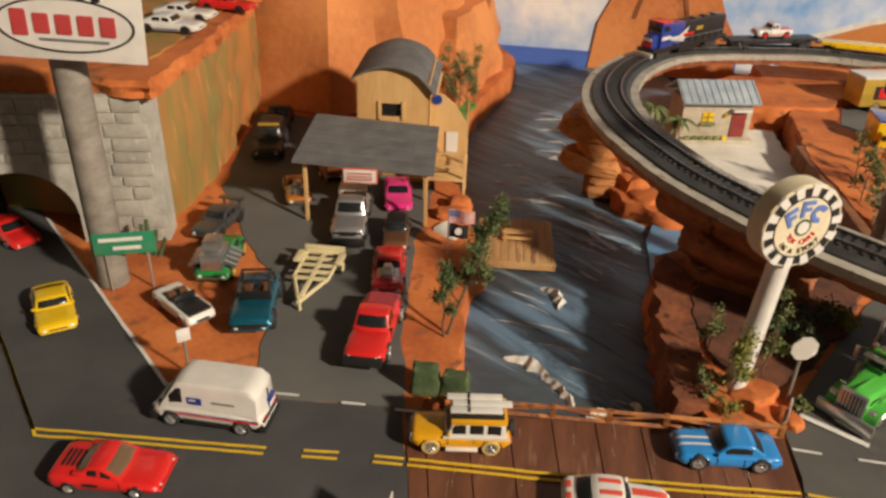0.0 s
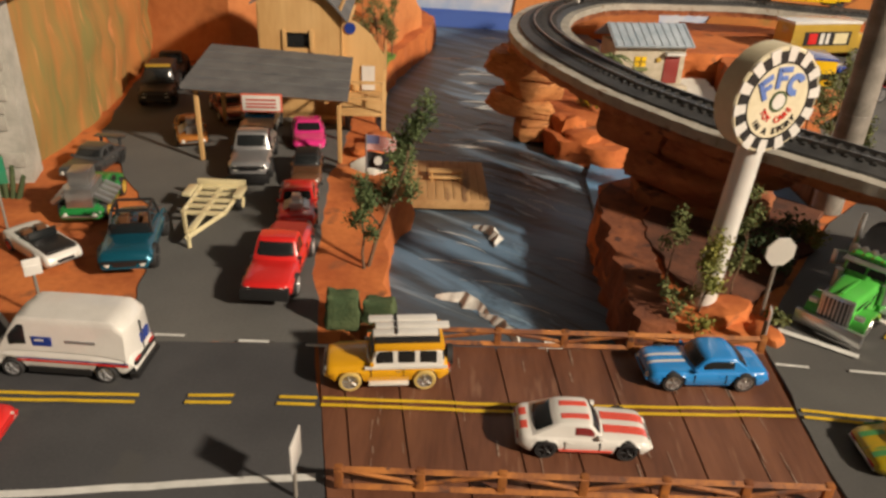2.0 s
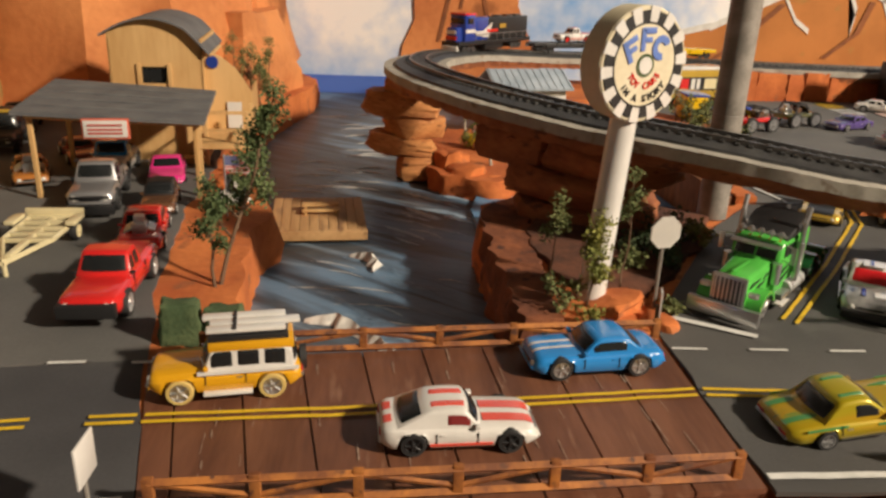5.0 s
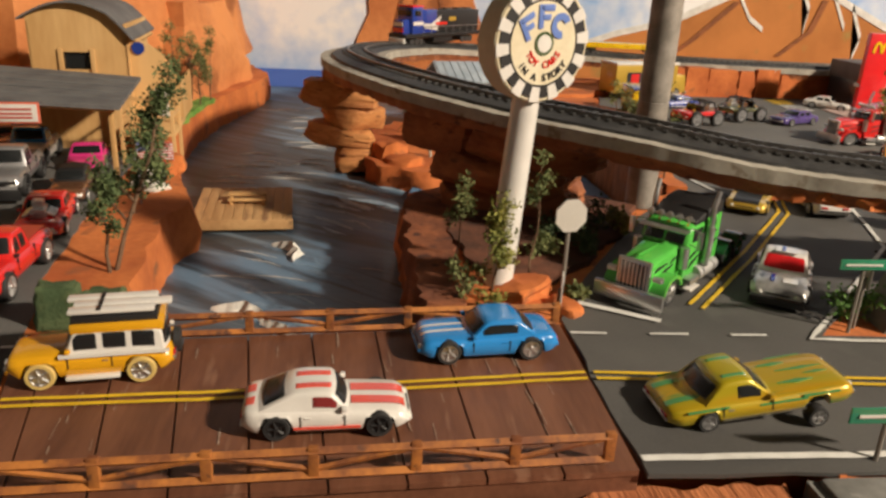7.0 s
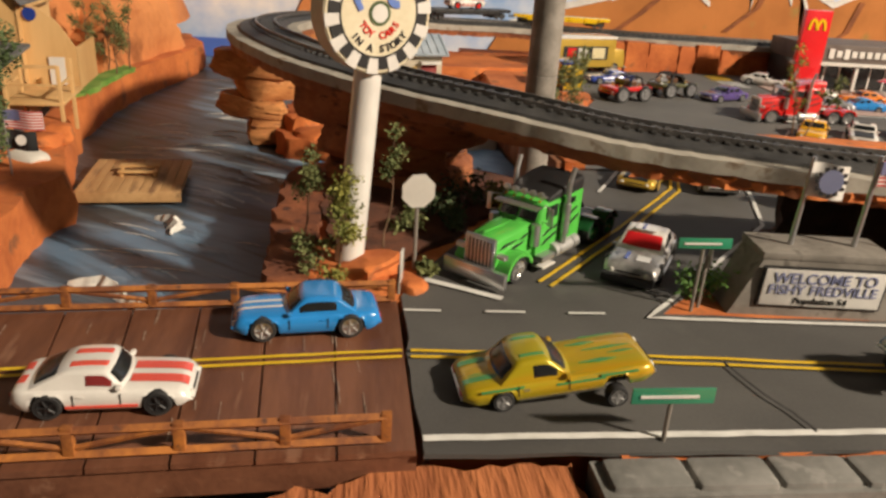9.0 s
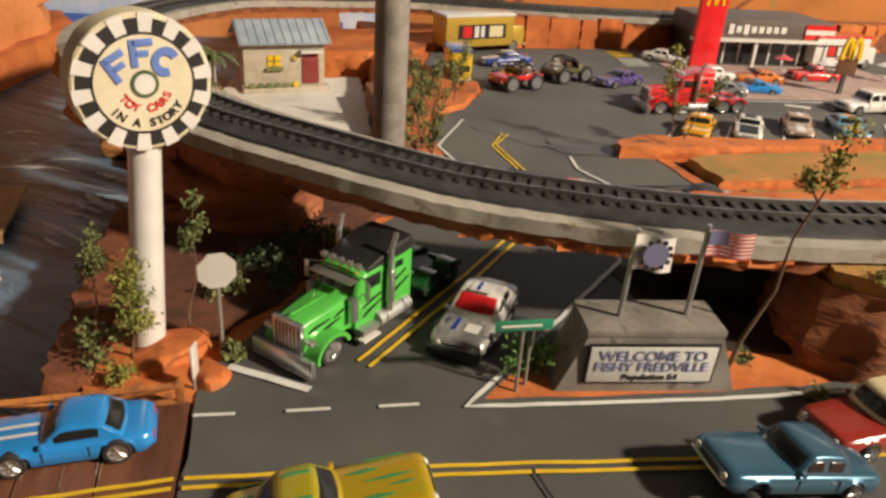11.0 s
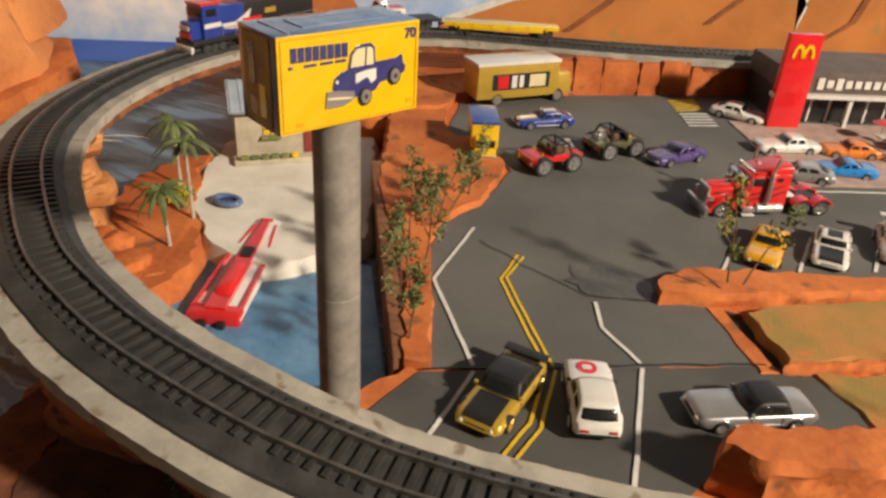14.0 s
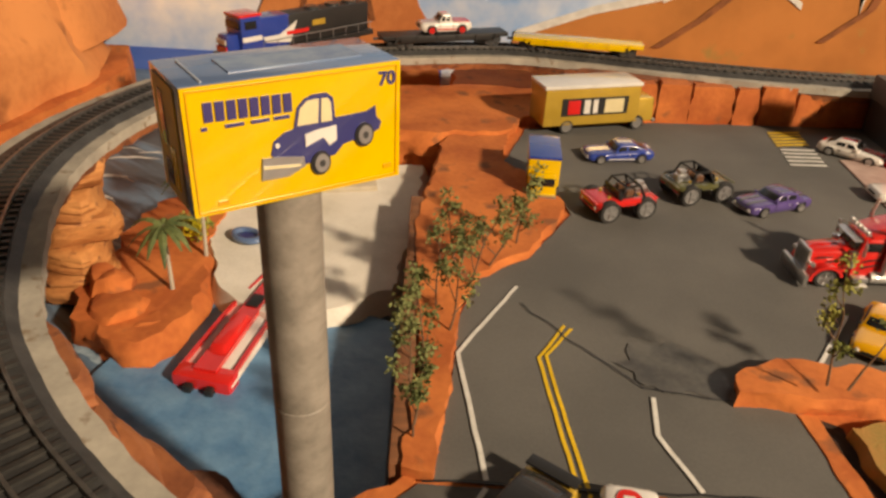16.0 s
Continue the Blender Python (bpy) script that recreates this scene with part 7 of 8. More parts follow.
def picture_box():
    """The yellow picture box on the pillar, with a printed blue pickup."""
    t = thing("picture_box", "glossy yellow and blue box with a printed blue pickup", "box", pose(0.317, 0.6582, 0.1918, 0, 0, 35))
    w, d, h = 0.0785, 0.0335, 0.0448
    part("carton", box(B(), (0, d / 2, h / 2), (w, d, h), 0.0005), BOX_BLUE, t)
    part("front_panel", box(B(), (0, -0.0003, h / 2), (w - 0.0006, 0.0012, h - 0.0006)), BOX_YELLOW, t, "yellow printed front", None)
    part("side_print", box(B(), (-w / 2 - 0.0002, d * 0.5, h * 0.5), (0.0008, d * 0.72, h * 0.92)), surf("ochre_print", (0.42, 0.27, 0.02), (0.16, 0.12, 0.08), 60, 0.4, 0, 200), t, "dull ochre printed side", None)
    for k, (yy, zz, ww, hh) in enumerate(((0.36, 0.30, 0.18, 0.34), (0.62, 0.66, 0.16, 0.42), (0.60, 0.22, 0.2, 0.2))):
        part("side_mark", box(B(), (-w / 2 - 0.0006, d * yy, h * zz), (0.0006, d * ww, h * hh)), BOX_YELLOW if k == 0 else NAVY, t, "", None)
    part("top_print", box(B(), (0.004, d * 0.5, h + 0.0002), (w * 0.62, d * 0.5, 0.0006)), surf("faded_blue_print", (0.13, 0.20, 0.35), (0.22, 0.30, 0.42), 90, 0.25, 0, 300), t, "", None)
    part("top_fold", box(B(), (-w * 0.40, d * 0.45, h + 0.0002), (0.0007, d * 0.8, 0.0006)), surf("worn_fold", (0.30, 0.36, 0.46), (0.42, 0.47, 0.55), 90, 0.4, 0, 300), t, "pale worn fold line", None)
    y = -0.0012
    u = lambda p: (p - 0.5) * w
    v = lambda q: q * h
    for k in range(8):
        part("print_bar", box(B(), (u(0.105 + k * 0.0485), y, v(0.805 - 0.002 * k)), (0.0029, 0.0006, 0.0064)), NAVY, t, "dark block of brand print", None)
    for a, b in ((0.07, 0.025), (0.17, 0.08), (0.28, 0.08), (0.38, 0.07)):
        part("print_line", box(B(), (u(a + b / 2), y, v(0.685)), (b * w, 0.0006, 0.0011)), NAVY, t, "thin line of small print", None)
    words("70", pose(u(0.925), y, v(0.865), 90, 0, 0), 0.0068, NAVY, t, "number_print", bold=0.0002)
    for z in (0.035, 0.965):
        part("frame_line", box(B(), (0, y + 0.0001, v(z)), (w * 0.95, 0.0005, 0.0005)), AMBER, t, "", None)
    for x in (0.025, 0.975):
        part("frame_line", box(B(), (u(x), y + 0.0001, v(0.5)), (0.0005, 0.0005, h * 0.93)), AMBER, t, "", None)
    for x, z in ((0.13, 0.09), (0.93, 0.12)):
        part("print_mark", box(B(), (u(x), y + 0.0001, v(z)), (0.0035, 0.0005, 0.0018)), AMBER, t, "", None)

    def sh(nm, pts, mat, dy=0.0):
        return part(nm, plate([(u(p), v(q)) for p, q in pts], y - dy - 0.0002, y - dy + 0.0005), mat, t, "flat printed shape of a pickup", None)

    def disc(nm, cx, cz, rx, rz, mat, dy):
        sh(nm, [(cx + rx * math.cos(2 * math.pi * k / 20), cz + rz * math.sin(2 * math.pi * k / 20)) for k in range(20)], mat, dy)
    sh("printed_body", [(0.355, 0.40), (0.37, 0.50), (0.42, 0.56), (0.49, 0.585), (0.66, 0.555), (0.665, 0.615), (0.82, 0.625), (0.865, 0.66), (0.87, 0.57), (0.895, 0.52), (0.885, 0.46), (0.84, 0.43), (0.70, 0.385), (0.66, 0.31), (0.50, 0.27), (0.40, 0.33)], NAVY)
    sh("printed_cab", [(0.465, 0.575), (0.485, 0.74), (0.52, 0.80), (0.56, 0.825), (0.625, 0.825), (0.655, 0.78), (0.665, 0.56), (0.60, 0.53)], NAVY, 0.0001)
    for pts in (((0.48, 0.60), (0.495, 0.73), (0.53, 0.785), (0.585, 0.79), (0.578, 0.60)), ((0.592, 0.60), (0.598, 0.79), (0.628, 0.785), (0.642, 0.745), (0.645, 0.60))):
        sh("printed_window", pts, CREAM, 0.0004)
    sh("printed_door", [(0.515, 0.42), (0.515, 0.52), (0.58, 0.545), (0.665, 0.555), (0.665, 0.435), (0.63, 0.40), (0.60, 0.475)], WHITE, 0.0004)
    sh("printed_bumper", [(0.305, 0.21), (0.315, 0.385), (0.40, 0.375), (0.505, 0.345), (0.51, 0.265), (0.43, 0.205)], SILVER, 0.0004)
    sh("printed_grille", [(0.315, 0.30), (0.318, 0.325), (0.49, 0.29), (0.49, 0.27)], CREAM, 0.0006)
    for cx, cz in ((0.585, 0.265), (0.805, 0.435)):
        disc("printed_wheel", cx, cz, 0.048, 0.10, BLACK, 0.0005), disc("printed_rim", cx + 0.004, cz, 0.035, 0.078, SILVER, 0.0008), disc("printed_hub", cx + 0.004, cz, 0.014, 0.03, GUNMETAL, 0.0010)
    disc("printed_lamp", 0.385, 0.47, 0.010, 0.02, WHITE, 0.0005)


picture_box()


def billboard():
    t = thing("billboard", "white oval-logo billboard on the grey pillar", "sign", pose(-0.365, 0.512, 0.212, 0, 3, 12))
    w, h = 0.112, 0.062
    part("board", box(B(), (0, 0, h / 2), (w, 0.003, h), 0.0004), WHITE, t)
    oval = lambda a, b, cx=0.0, cz=0.026: [(cx + a * math.cos(2 * math.pi * k / 40), cz + b * math.sin(2 * math.pi * k / 40)) for k in range(40)]
    part("oval_rim", plate(oval(0.050, 0.020), -0.0026, -0.0014), BLACK, t, "black oval outline", None)
    part("oval_face", plate(oval(0.048, 0.0185), -0.0032, -0.0024), WHITE, t, "", None)
    for k in range(5):
        hh = 0.019 if k == 0 else 0.0145
        part("print_block", box(B(), (-0.032 + k * 0.0158, -0.0035, 0.027), (0.011, 0.0008, hh), 0.001), paint("brick_red_print", (0.50, 0.06, 0.06), 0.5) if k == 0 else bpy.data.materials["brick_red_print"], t, "red block of brand print", None)
    for s in (-1, 1):
        for i in range(5):
            for j in range(3):
                if (i + j) % 2:
                    part("chequer", box(B(), (s * (0.008 + i * 0.0055), -0.0022, 0.0485 + j * 0.0045 - 0.0006 * i), (0.0055, 0.0008, 0.0045)), BLACK, t, "", None)
    part("small_print", box(B(), (0.006, -0.0035, 0.0155), (0.05, 0.0008, 0.002)), SILVER, t, "", None)


billboard()


def road_sign(label, base, ang, w, h, z, mat, posts=1, bars=2, back=False, thick=0.001):
    t = thing("road_sign", label, "sign", pose(base[0], base[1], 0, 0, 0, ang), "road signs")
    xs = (0,) if posts == 1 else (-w * 0.34, w * 0.34)
    for x in xs:
        part("post", cyl(B(), (x, 0.0012, -0.003), (x, 0.0012, z), 0.0010, n=8), PILLAR, t)
    part("plate", box(B(), (0, 0, z), (w, thick, h), 0.0003), mat, t)
    for k in range(bars):
        part("text_bar", box(B(), ((-0.05 + 0.08 * k) * w, -thick / 2 - 0.0003, z + h * (0.2 - 0.4 * k if bars > 1 else 0)), (w * (0.7 if k == 0 else 0.45), 0.0006, h * 0.16)), WHITE, t, "white line of writing", None)


road_sign("green two-line road sign on two posts", (-0.362, 0.527), 22, 0.052, 0.021, 0.047, SIGN_GREEN, 2, 2)
road_sign("small green street name sign", (0.347, 0.431), 0, 0.030, 0.006, 0.040, SIGN_GREEN, 1, 1)
road_sign("small green street name sign at the wall", (0.284, 0.314), 0, 0.034, 0.007, 0.022, SIGN_GREEN, 1, 1)
road_sign("small white triangular marker sign at the bridge", (-0.071, 0.298), 88, 0.015, 0.016, 0.028, WHITE, 1, 0)
road_sign("narrow white sign beside the bridge", (0.1865, 0.452), 75, 0.008, 0.018, 0.016, WHITE, 1, 0)
road_sign("small white road sign beside the van", (-0.258, 0.424), 40, 0.010, 0.011, 0.036, WHITE, 1, 1)
road_sign("small grey street sign behind the welcome sign", (0.3545, 0.437), 70, 0.011, 0.012, 0.030, PILLAR, 1, 0)


def stop_sign():
    t = thing("stop_sign", "octagonal sign with a plain white back on a thin post", "sign", pose(0.197, 0.485, 0, 0, 0, 12))
    part("post", cyl(B(), (0, 0.0015, -0.003), (0, 0.0015, 0.054), 0.0012, n=8), PILLAR, t)
    part("plate", plate([(0.0105 * math.cos(math.pi / 8 + k * math.pi / 4), 0.048 + 0.0105 * math.sin(math.pi / 8 + k * math.pi / 4)) for k in range(8)], -0.0006, 0.0006), paint("pale_grey_back", (0.55, 0.52, 0.47), 0.5), t, smooth=None)


stop_sign()


SLATE = paint("slate_print", (0.16, 0.18, 0.30), 0.6)


def flag(parent, at, w, h, kind):
    """A hanging flag: cloth with a soft fold; its marks are thin strips on it."""
    def cloth(u0, u1, v0, v1, mat, off, nm):
        bm = B()
        n = 10
        rows = []
        for j in (v0, v1):
            rows.append([bm.verts.new((at[0] + w * u, at[1] - off + 0.0016 * math.sin(u * 7), at[2] - h * j - 0.002 * u)) for u in [u0 + (u1 - u0) * k / n for k in range(n + 1)]])
        back = [[bm.verts.new(v.co + Vector((0, 0.0004, 0))) for v in r] for r in rows]
        for k in range(n):
            bm.faces.new((rows[0][k], rows[1][k], rows[1][k + 1], rows[0][k + 1]))
            bm.faces.new((back[0][k], back[0][k + 1], back[1][k + 1], back[1][k]))
        return part(nm, bm, mat, parent)
    if kind == "stripes":
        cloth(0, 1, 0, 1, WHITE, 0, "flag_cloth")
        for k in range(7):
            cloth(0, 1, 2 * k / 13, (2 * k + 1) / 13, paint("flag_red", (0.45, 0.05, 0.05), 0.8) if not bpy.data.materials.get("flag_red") else bpy.data.materials["flag_red"], 0.0004, "flag_stripe")
        cloth(0, 0.42, 0, 7 / 13, bpy.data.materials.get("flag_blue") or paint("flag_blue", (0.10, 0.11, 0.22), 0.8), 0.0008, "flag_canton")
    elif kind == "gear":
        cloth(0, 1, 0, 1, WHITE, 0, "flag_cloth")
        for k in range(12):
            a = 2 * math.pi * k / 12
            part("gear_tooth", box(B(), (at[0] + w * 0.5 + 0.0076 * math.cos(a), at[1] - 0.0024, at[2] - h * 0.52 + 0.0076 * math.sin(a)), (0.0022, 0.0006, 0.0022)), BLACK, parent, "", None)
        part("gear_disc", plate([(at[0] + w * 0.5 + 0.0066 * math.cos(2 * math.pi * k / 24), at[2] - h * 0.52 + 0.0066 * math.sin(2 * math.pi * k / 24)) for k in range(24)], at[1] - 0.0028, at[1] - 0.0020), SLATE, parent, "dark blue round emblem", None)
    else:
        cloth(0, 1, 0, 1, BLACK, 0, "flag_cloth")
        part("white_patch", plate([(at[0] + w * 0.5 + 0.0036 * math.cos(2 * math.pi * k / 20), at[2] - h * 0.5 + 0.0040 * math.sin(2 * math.pi * k / 20)) for k in range(20)], at[1] - 0.0030, at[1] - 0.0022), WHITE, parent, "white round patch", None)


def flag_pole():
    t = thing("flag_pole", "thin pole with a striped flag above a black flag", "flag", pose(-0.094, 0.655, -0.003, 0, 0, 10))
    part("pole", cyl(B(), (0, 0, 0), (0, 0, 0.052), 0.0008, n=8), SILVER, t)
    flag(t, (0, 0, 0.051), 0.026, 0.014, "stripes")
    flag(t, (0, 0, 0.036), 0.020, 0.015, "patch")


flag_pole()


CONCRETE_GREY = surf("worn_grey_stone", (0.17, 0.155, 0.135), (0.27, 0.25, 0.22), 40, 0.85, 0.5, 260, spot=(0.13, 0.115, 0.10), depth=0.001)


def welcome_sign():
    t = thing("welcome_sign", "grey stone welcome sign with a white lettered board", "sign", pose(0.4165, 0.4325, -0.001, 0, 0, -6))
    part("stone_base", plate([(-0.049, 0.0), (0.049, 0.0), (0.047, 0.006), (0.036, 0.036), (-0.034, 0.036), (-0.046, 0.006)], -0.008, 0.022), CONCRETE_GREY, t, "grey stone base with sloping ends", 20)
    part("stone_cap", box(B(), (0.001, 0.0075, 0.0355), (0.074, 0.032, 0.0045), 0.0012), CONCRETE_GREY, t)
    tilt = pose(0, -0.0092, 0.0185, 4, 0, 0)
    part("board_frame", box(B(), (0, 0, 0), (0.070, 0.0016, 0.0245), 0.0003), BLACK, t).matrix_basis = tilt
    part("board", box(B(), (0, -0.0008, 0), (0.067, 0.0014, 0.0220), 0.0002), WHITE, t, "white sign board").matrix_basis = tilt
    grey = paint("slate_blue_letters", (0.22, 0.24, 0.40), 0.5)
    for text, z, s in (("WELCOME TO", 0.0058, 0.0088), ("FISHY FREDVILLE", -0.0012, 0.0082), ("Population 54", -0.0077, 0.0054)):
        words(text, tilt @ pose(0, -0.0018, z, 90, 0, 0), s, BLACK if "Pop" in text else grey, t, "lettering", bold=0.00006)
    for x, y, h in ((-0.016, 0.006, 0.088), (0.021, 0.008, 0.090)):
        part("pole", cyl(B(), (x, y, 0.030), (x + 0.002, y, h), 0.0016, 0.0013, 10), SILVER, t)
    flag(t, (-0.0155, 0.003, 0.086), 0.021, 0.019, "gear")
    flag(t, (0.0225, 0.005, 0.088), 0.025, 0.014, "stripes")


welcome_sign()


# ---- buildings ----
def canopy():
    t = thing("canopy", "grey flat canopy on wooden posts over the parking lot", "canopy", pose(0, 0, 0))
    bm = B()
    top = [bm.verts.new(p) for p in ((-0.262, 0.682, 0.0735), (-0.117, 0.698, 0.0655), (-0.133, 0.822, 0.0715), (-0.274, 0.804, 0.0815))]
    low = [bm.verts.new(v.co - Vector((0, 0, 0.0032))) for v in top]
    bm.faces.new(top), bm.faces.new(low[::-1])
    for i in range(4):
        bm.faces.new((low[i], low[(i + 1) % 4], top[(i + 1) % 4], top[i]))
    part("roof_sheet", bm, SHINGLE, t, smooth=None)
    for k in range(1, 5):
        f = k / 5
        a = Vector((-0.262, 0.682, 0.0735)).lerp(Vector((-0.274, 0.804, 0.0815)), f)
        b = Vector((-0.117, 0.698, 0.0655)).lerp(Vector((-0.133, 0.822, 0.0715)), f)
        part("roof_seam", cyl(B(), a, b, 0.0006, n=4), SHINGLE, t, smooth=None)
    for x, y, h in ((-0.253, 0.694, 0.0695), (-0.127, 0.708, 0.062), (-0.264, 0.795, 0.077), (-0.143, 0.812, 0.068)):
        part("post", box(B(), (x, y, h / 2), (0.0036, 0.0036, h), 0.0004), CARD, t)
    part("front_beam", cyl(B(), (-0.255, 0.690, 0.0685), (-0.122, 0.703, 0.0615), 0.0018, n=4), CARD, t, smooth=None)
    s = part("hanging_sign", box(B(), (-0.192, 0.688, 0.060), (0.036, 0.0012, 0.0165), 0.0003, 7), paint("coral_frame", (0.66, 0.14, 0.08), 0.6), t, "white sign with a coral red frame")
    part("sign_face", box(B(), (-0.1921, 0.6872, 0.060), (0.033, 0.0012, 0.0135), 0.0002, 7), WHITE, s)
    for z in (0.063, 0.0595, 0.0565):
        part("text_bar", box(B(), (-0.1922, 0.6864, z), (0.026, 0.0006, 0.0016), 0, 7), paint("coral_text", (0.5, 0.1, 0.08), 0.7) if not bpy.data.materials.get("coral_text") else bpy.data.materials["coral_text"], s, "", None)


canopy()


def cabin_house():
    t = thing("wooden_cabin", "plain wooden card cabin with a curved grey roof and porch", "house", pose(-0.192, 0.832, -0.003, 0, 0, 6))
    # tall block: local x -0.04..0.045, y 0..0.12
    z0, z1 = 0.0, 0.121
    def wall(nm, pts, y0, y1, m=None):
        o = part(nm, plate(pts, y0, y1), CARD, t, smooth=None)
        if m:
            o.matrix_basis = m
        return o
    wx0, wx1, wz0, wz1 = -0.012, 0.012, 0.078, 0.094
    arch = lambda x: 0.1168 + 0.022 * math.sin(math.pi * (0.08 + 0.92 * (x + 0.046) / 0.098)) - 0.010 * max(0, (x + 0.046) / 0.098 - 0.8) / 0.2
    run = lambda a, b: [(a + (b - a) * k / 6, arch(a + (b - a) * k / 6)) for k in range(7)]
    wall("wall", [(-0.041, z0), (wx0, z0)] + run(wx0, -0.041), 0, 0.002)
    wall("wall", [(wx1, z0), (0.045, z0)] + run(0.045, wx1), 0, 0.002)
    wall("wall", [(wx0, z0), (wx1, z0), (wx1, wz0), (wx0, wz0)], 0, 0.002)
    wall("wall", [(wx0, wz1), (wx1, wz1)] + run(wx1, wx0), 0, 0.002)
    w = part("window", box(B(), (0, 0.004, 0.086), (0.024, 0.001, 0.016)), GLASS_DARK, t, "dark window opening", None)
    for x in (-0.014, 0.014):
        part("window_trim", box(B(), (x, -0.0012, 0.086), (0.004, 0.002, 0.022), 0.0003), CARD, w)
    part("wall_side", box(B(), (-0.040, 0.058, 0.060), (0.002, 0.116, 0.121)), CARD, t, smooth=None)
    part("wall_side", box(B(), (0.044, 0.058, 0.060), (0.002, 0.116, 0.121)), CARD, t, smooth=None)
    part("wall_rear", box(B(), (0.002, 0.117, 0.060), (0.086, 0.002, 0.121)), CARD, t, smooth=None)
    bm = B()
    n, rows = 14, []
    for y in (-0.008, 0.125):
        outer = [bm.verts.new((-0.046 + 0.098 * k / n, y, 0.1185 + 0.022 * math.sin(math.pi * (0.08 + 0.92 * k / n)) - (0.010 * max(0, k / n - 0.8) / 0.2))) for k in range(n + 1)]
        inner = [bm.verts.new(v.co - Vector((0, 0, 0.002))) for v in outer]
        rows.append((outer, inner))
    for k in range(n):
        bm.faces.new((rows[0][0][k], rows[0][0][k + 1], rows[1][0][k + 1], rows[1][0][k]))
        bm.faces.new((rows[0][1][k], rows[1][1][k], rows[1][1][k + 1], rows[0][1][k + 1]))
        bm.faces.new((rows[0][0][k], rows[0][1][k], rows[0][1][k + 1], rows[0][0][k + 1]))
        bm.faces.new((rows[1][0][k], rows[1][0][k + 1], rows[1][1][k + 1], rows[1][1][k]))
    for e in (0, n):
        bm.faces.new((rows[0][0][e], rows[1][0][e], rows[1][1][e], rows[0][1][e]))
    part("curved_roof", bm, SHINGLE, t)
    # lower wing towards the river with a slanting gable
    wall("wing_wall", [(0.045, 0.030), (0.090, 0.030), (0.090, 0.068), (0.075, 0.092), (0.060, 0.104), (0.045, 0.108)], 0.012, 0.014)
    part("wing_side", box(B(), (0.089, 0.055, 0.048), (0.002, 0.085, 0.040)), CARD, t, smooth=None)
    bm = slab([(0.044, 0.010), (0.062, 0.010), (0.062, 0.10), (0.044, 0.10)], 0.0, 0.002)
    part("wing_roof", bm, CARD, t, smooth=None).matrix_basis = pose(0.0, 0, 0.135, 0, 31, 0)
    part("round_vent", cyl(B(), (0.053, 0.010, 0.098), (0.053, 0.0135, 0.098), 0.006, n=18), DEEP_BLUE, t, "small round blue window")
    part("porch_floor", box(B(), (0.068, -0.028, 0.030), (0.048, 0.080, 0.003), 0.0004), CARD, t)
    for x in (0.046, 0.090):
        for y in (-0.066, -0.02):
            part("porch_post", box(B(), (x, y, 0.030), (0.0032, 0.0032, 0.066), 0.0003), CARD, t)
    for x in (0.046, 0.090):
        part("porch_rail", box(B(), (x, -0.043, 0.046), (0.002, 0.046, 0.002)), CARD, t)
    part("porch_rail", box(B(), (0.068, -0.066, 0.046), (0.044, 0.002, 0.002)), CARD, t)
    part("porch_rail", box(B(), (0.068, -0.066, 0.062), (0.044, 0.002, 0.003)), CARD, t)
    part("porch_door", box(B(), (0.072, 0.0105, 0.046), (0.014, 0.0016, 0.026)), WHITE, t, "white porch door")
    part("step", box(B(), (0.030, -0.010, 0.004), (0.03, 0.014, 0.008), 0.0004), CARD, t)


cabin_house()


DOCK_WOOD = surf("tan_dock_wood", (0.36, 0.20, 0.08), (0.50, 0.30, 0.13), 30, 0.8, 0.4, 250, stretch=(1, 0.2, 1), spot=(0.24, 0.13, 0.06), depth=0.0006)


def dock():
    t = thing("dock", "small pale wooden dock with a bench over the river", "dock", pose(-0.031, 0.755, W + 0.010, 0, 0, 5))
    for k in range(10):
        part("plank", box(B(), (-0.0383 + k * 0.0085, 0, 0), (0.0081, 0.100, 0.0045), 0.0003), DOCK_WOOD, t)
    part("edge_board", box(B(), (0, -0.051, -0.002), (0.0855, 0.003, 0.009), 0.0004), DOCK_WOOD, t)
    for x in (-0.03, 0.03):
        for y in (-0.04, 0.04):
            part("pile", cyl(B(), (x, y, -0.016), (x, y, 0.0), 0.002, n=8), BARK, t)
    part("bench_seat", box(B(), (0.002, -0.005, 0.0065), (0.034, 0.006, 0.0016), 0.0003), CARD, t)
    part("bench_seat", box(B(), (0.002, 0.006, 0.0090), (0.034, 0.010, 0.0016), 0.0003), CARD, t)
    for x in (-0.012, 0.016):
        part("bench_leg", box(B(), (x, 0.001, 0.004), (0.0024, 0.016, 0.008), 0.0003), CARD, t)


dock()
rock("rock", (-0.105, 0.735, 0.002), (0.022, 0.018, 0.010), EARTH, 7, 20, "orange rock beside the porch")
rock("rock", (-0.098, 0.70, -0.002), (0.018, 0.02, 0.008), SAND, 9, 50, "pale rock beside the flag pole")
rock("rock", (-0.10, 0.76, 0.004), (0.015, 0.018, 0.012), EARTH, 12, 80, "orange rock beside the porch")


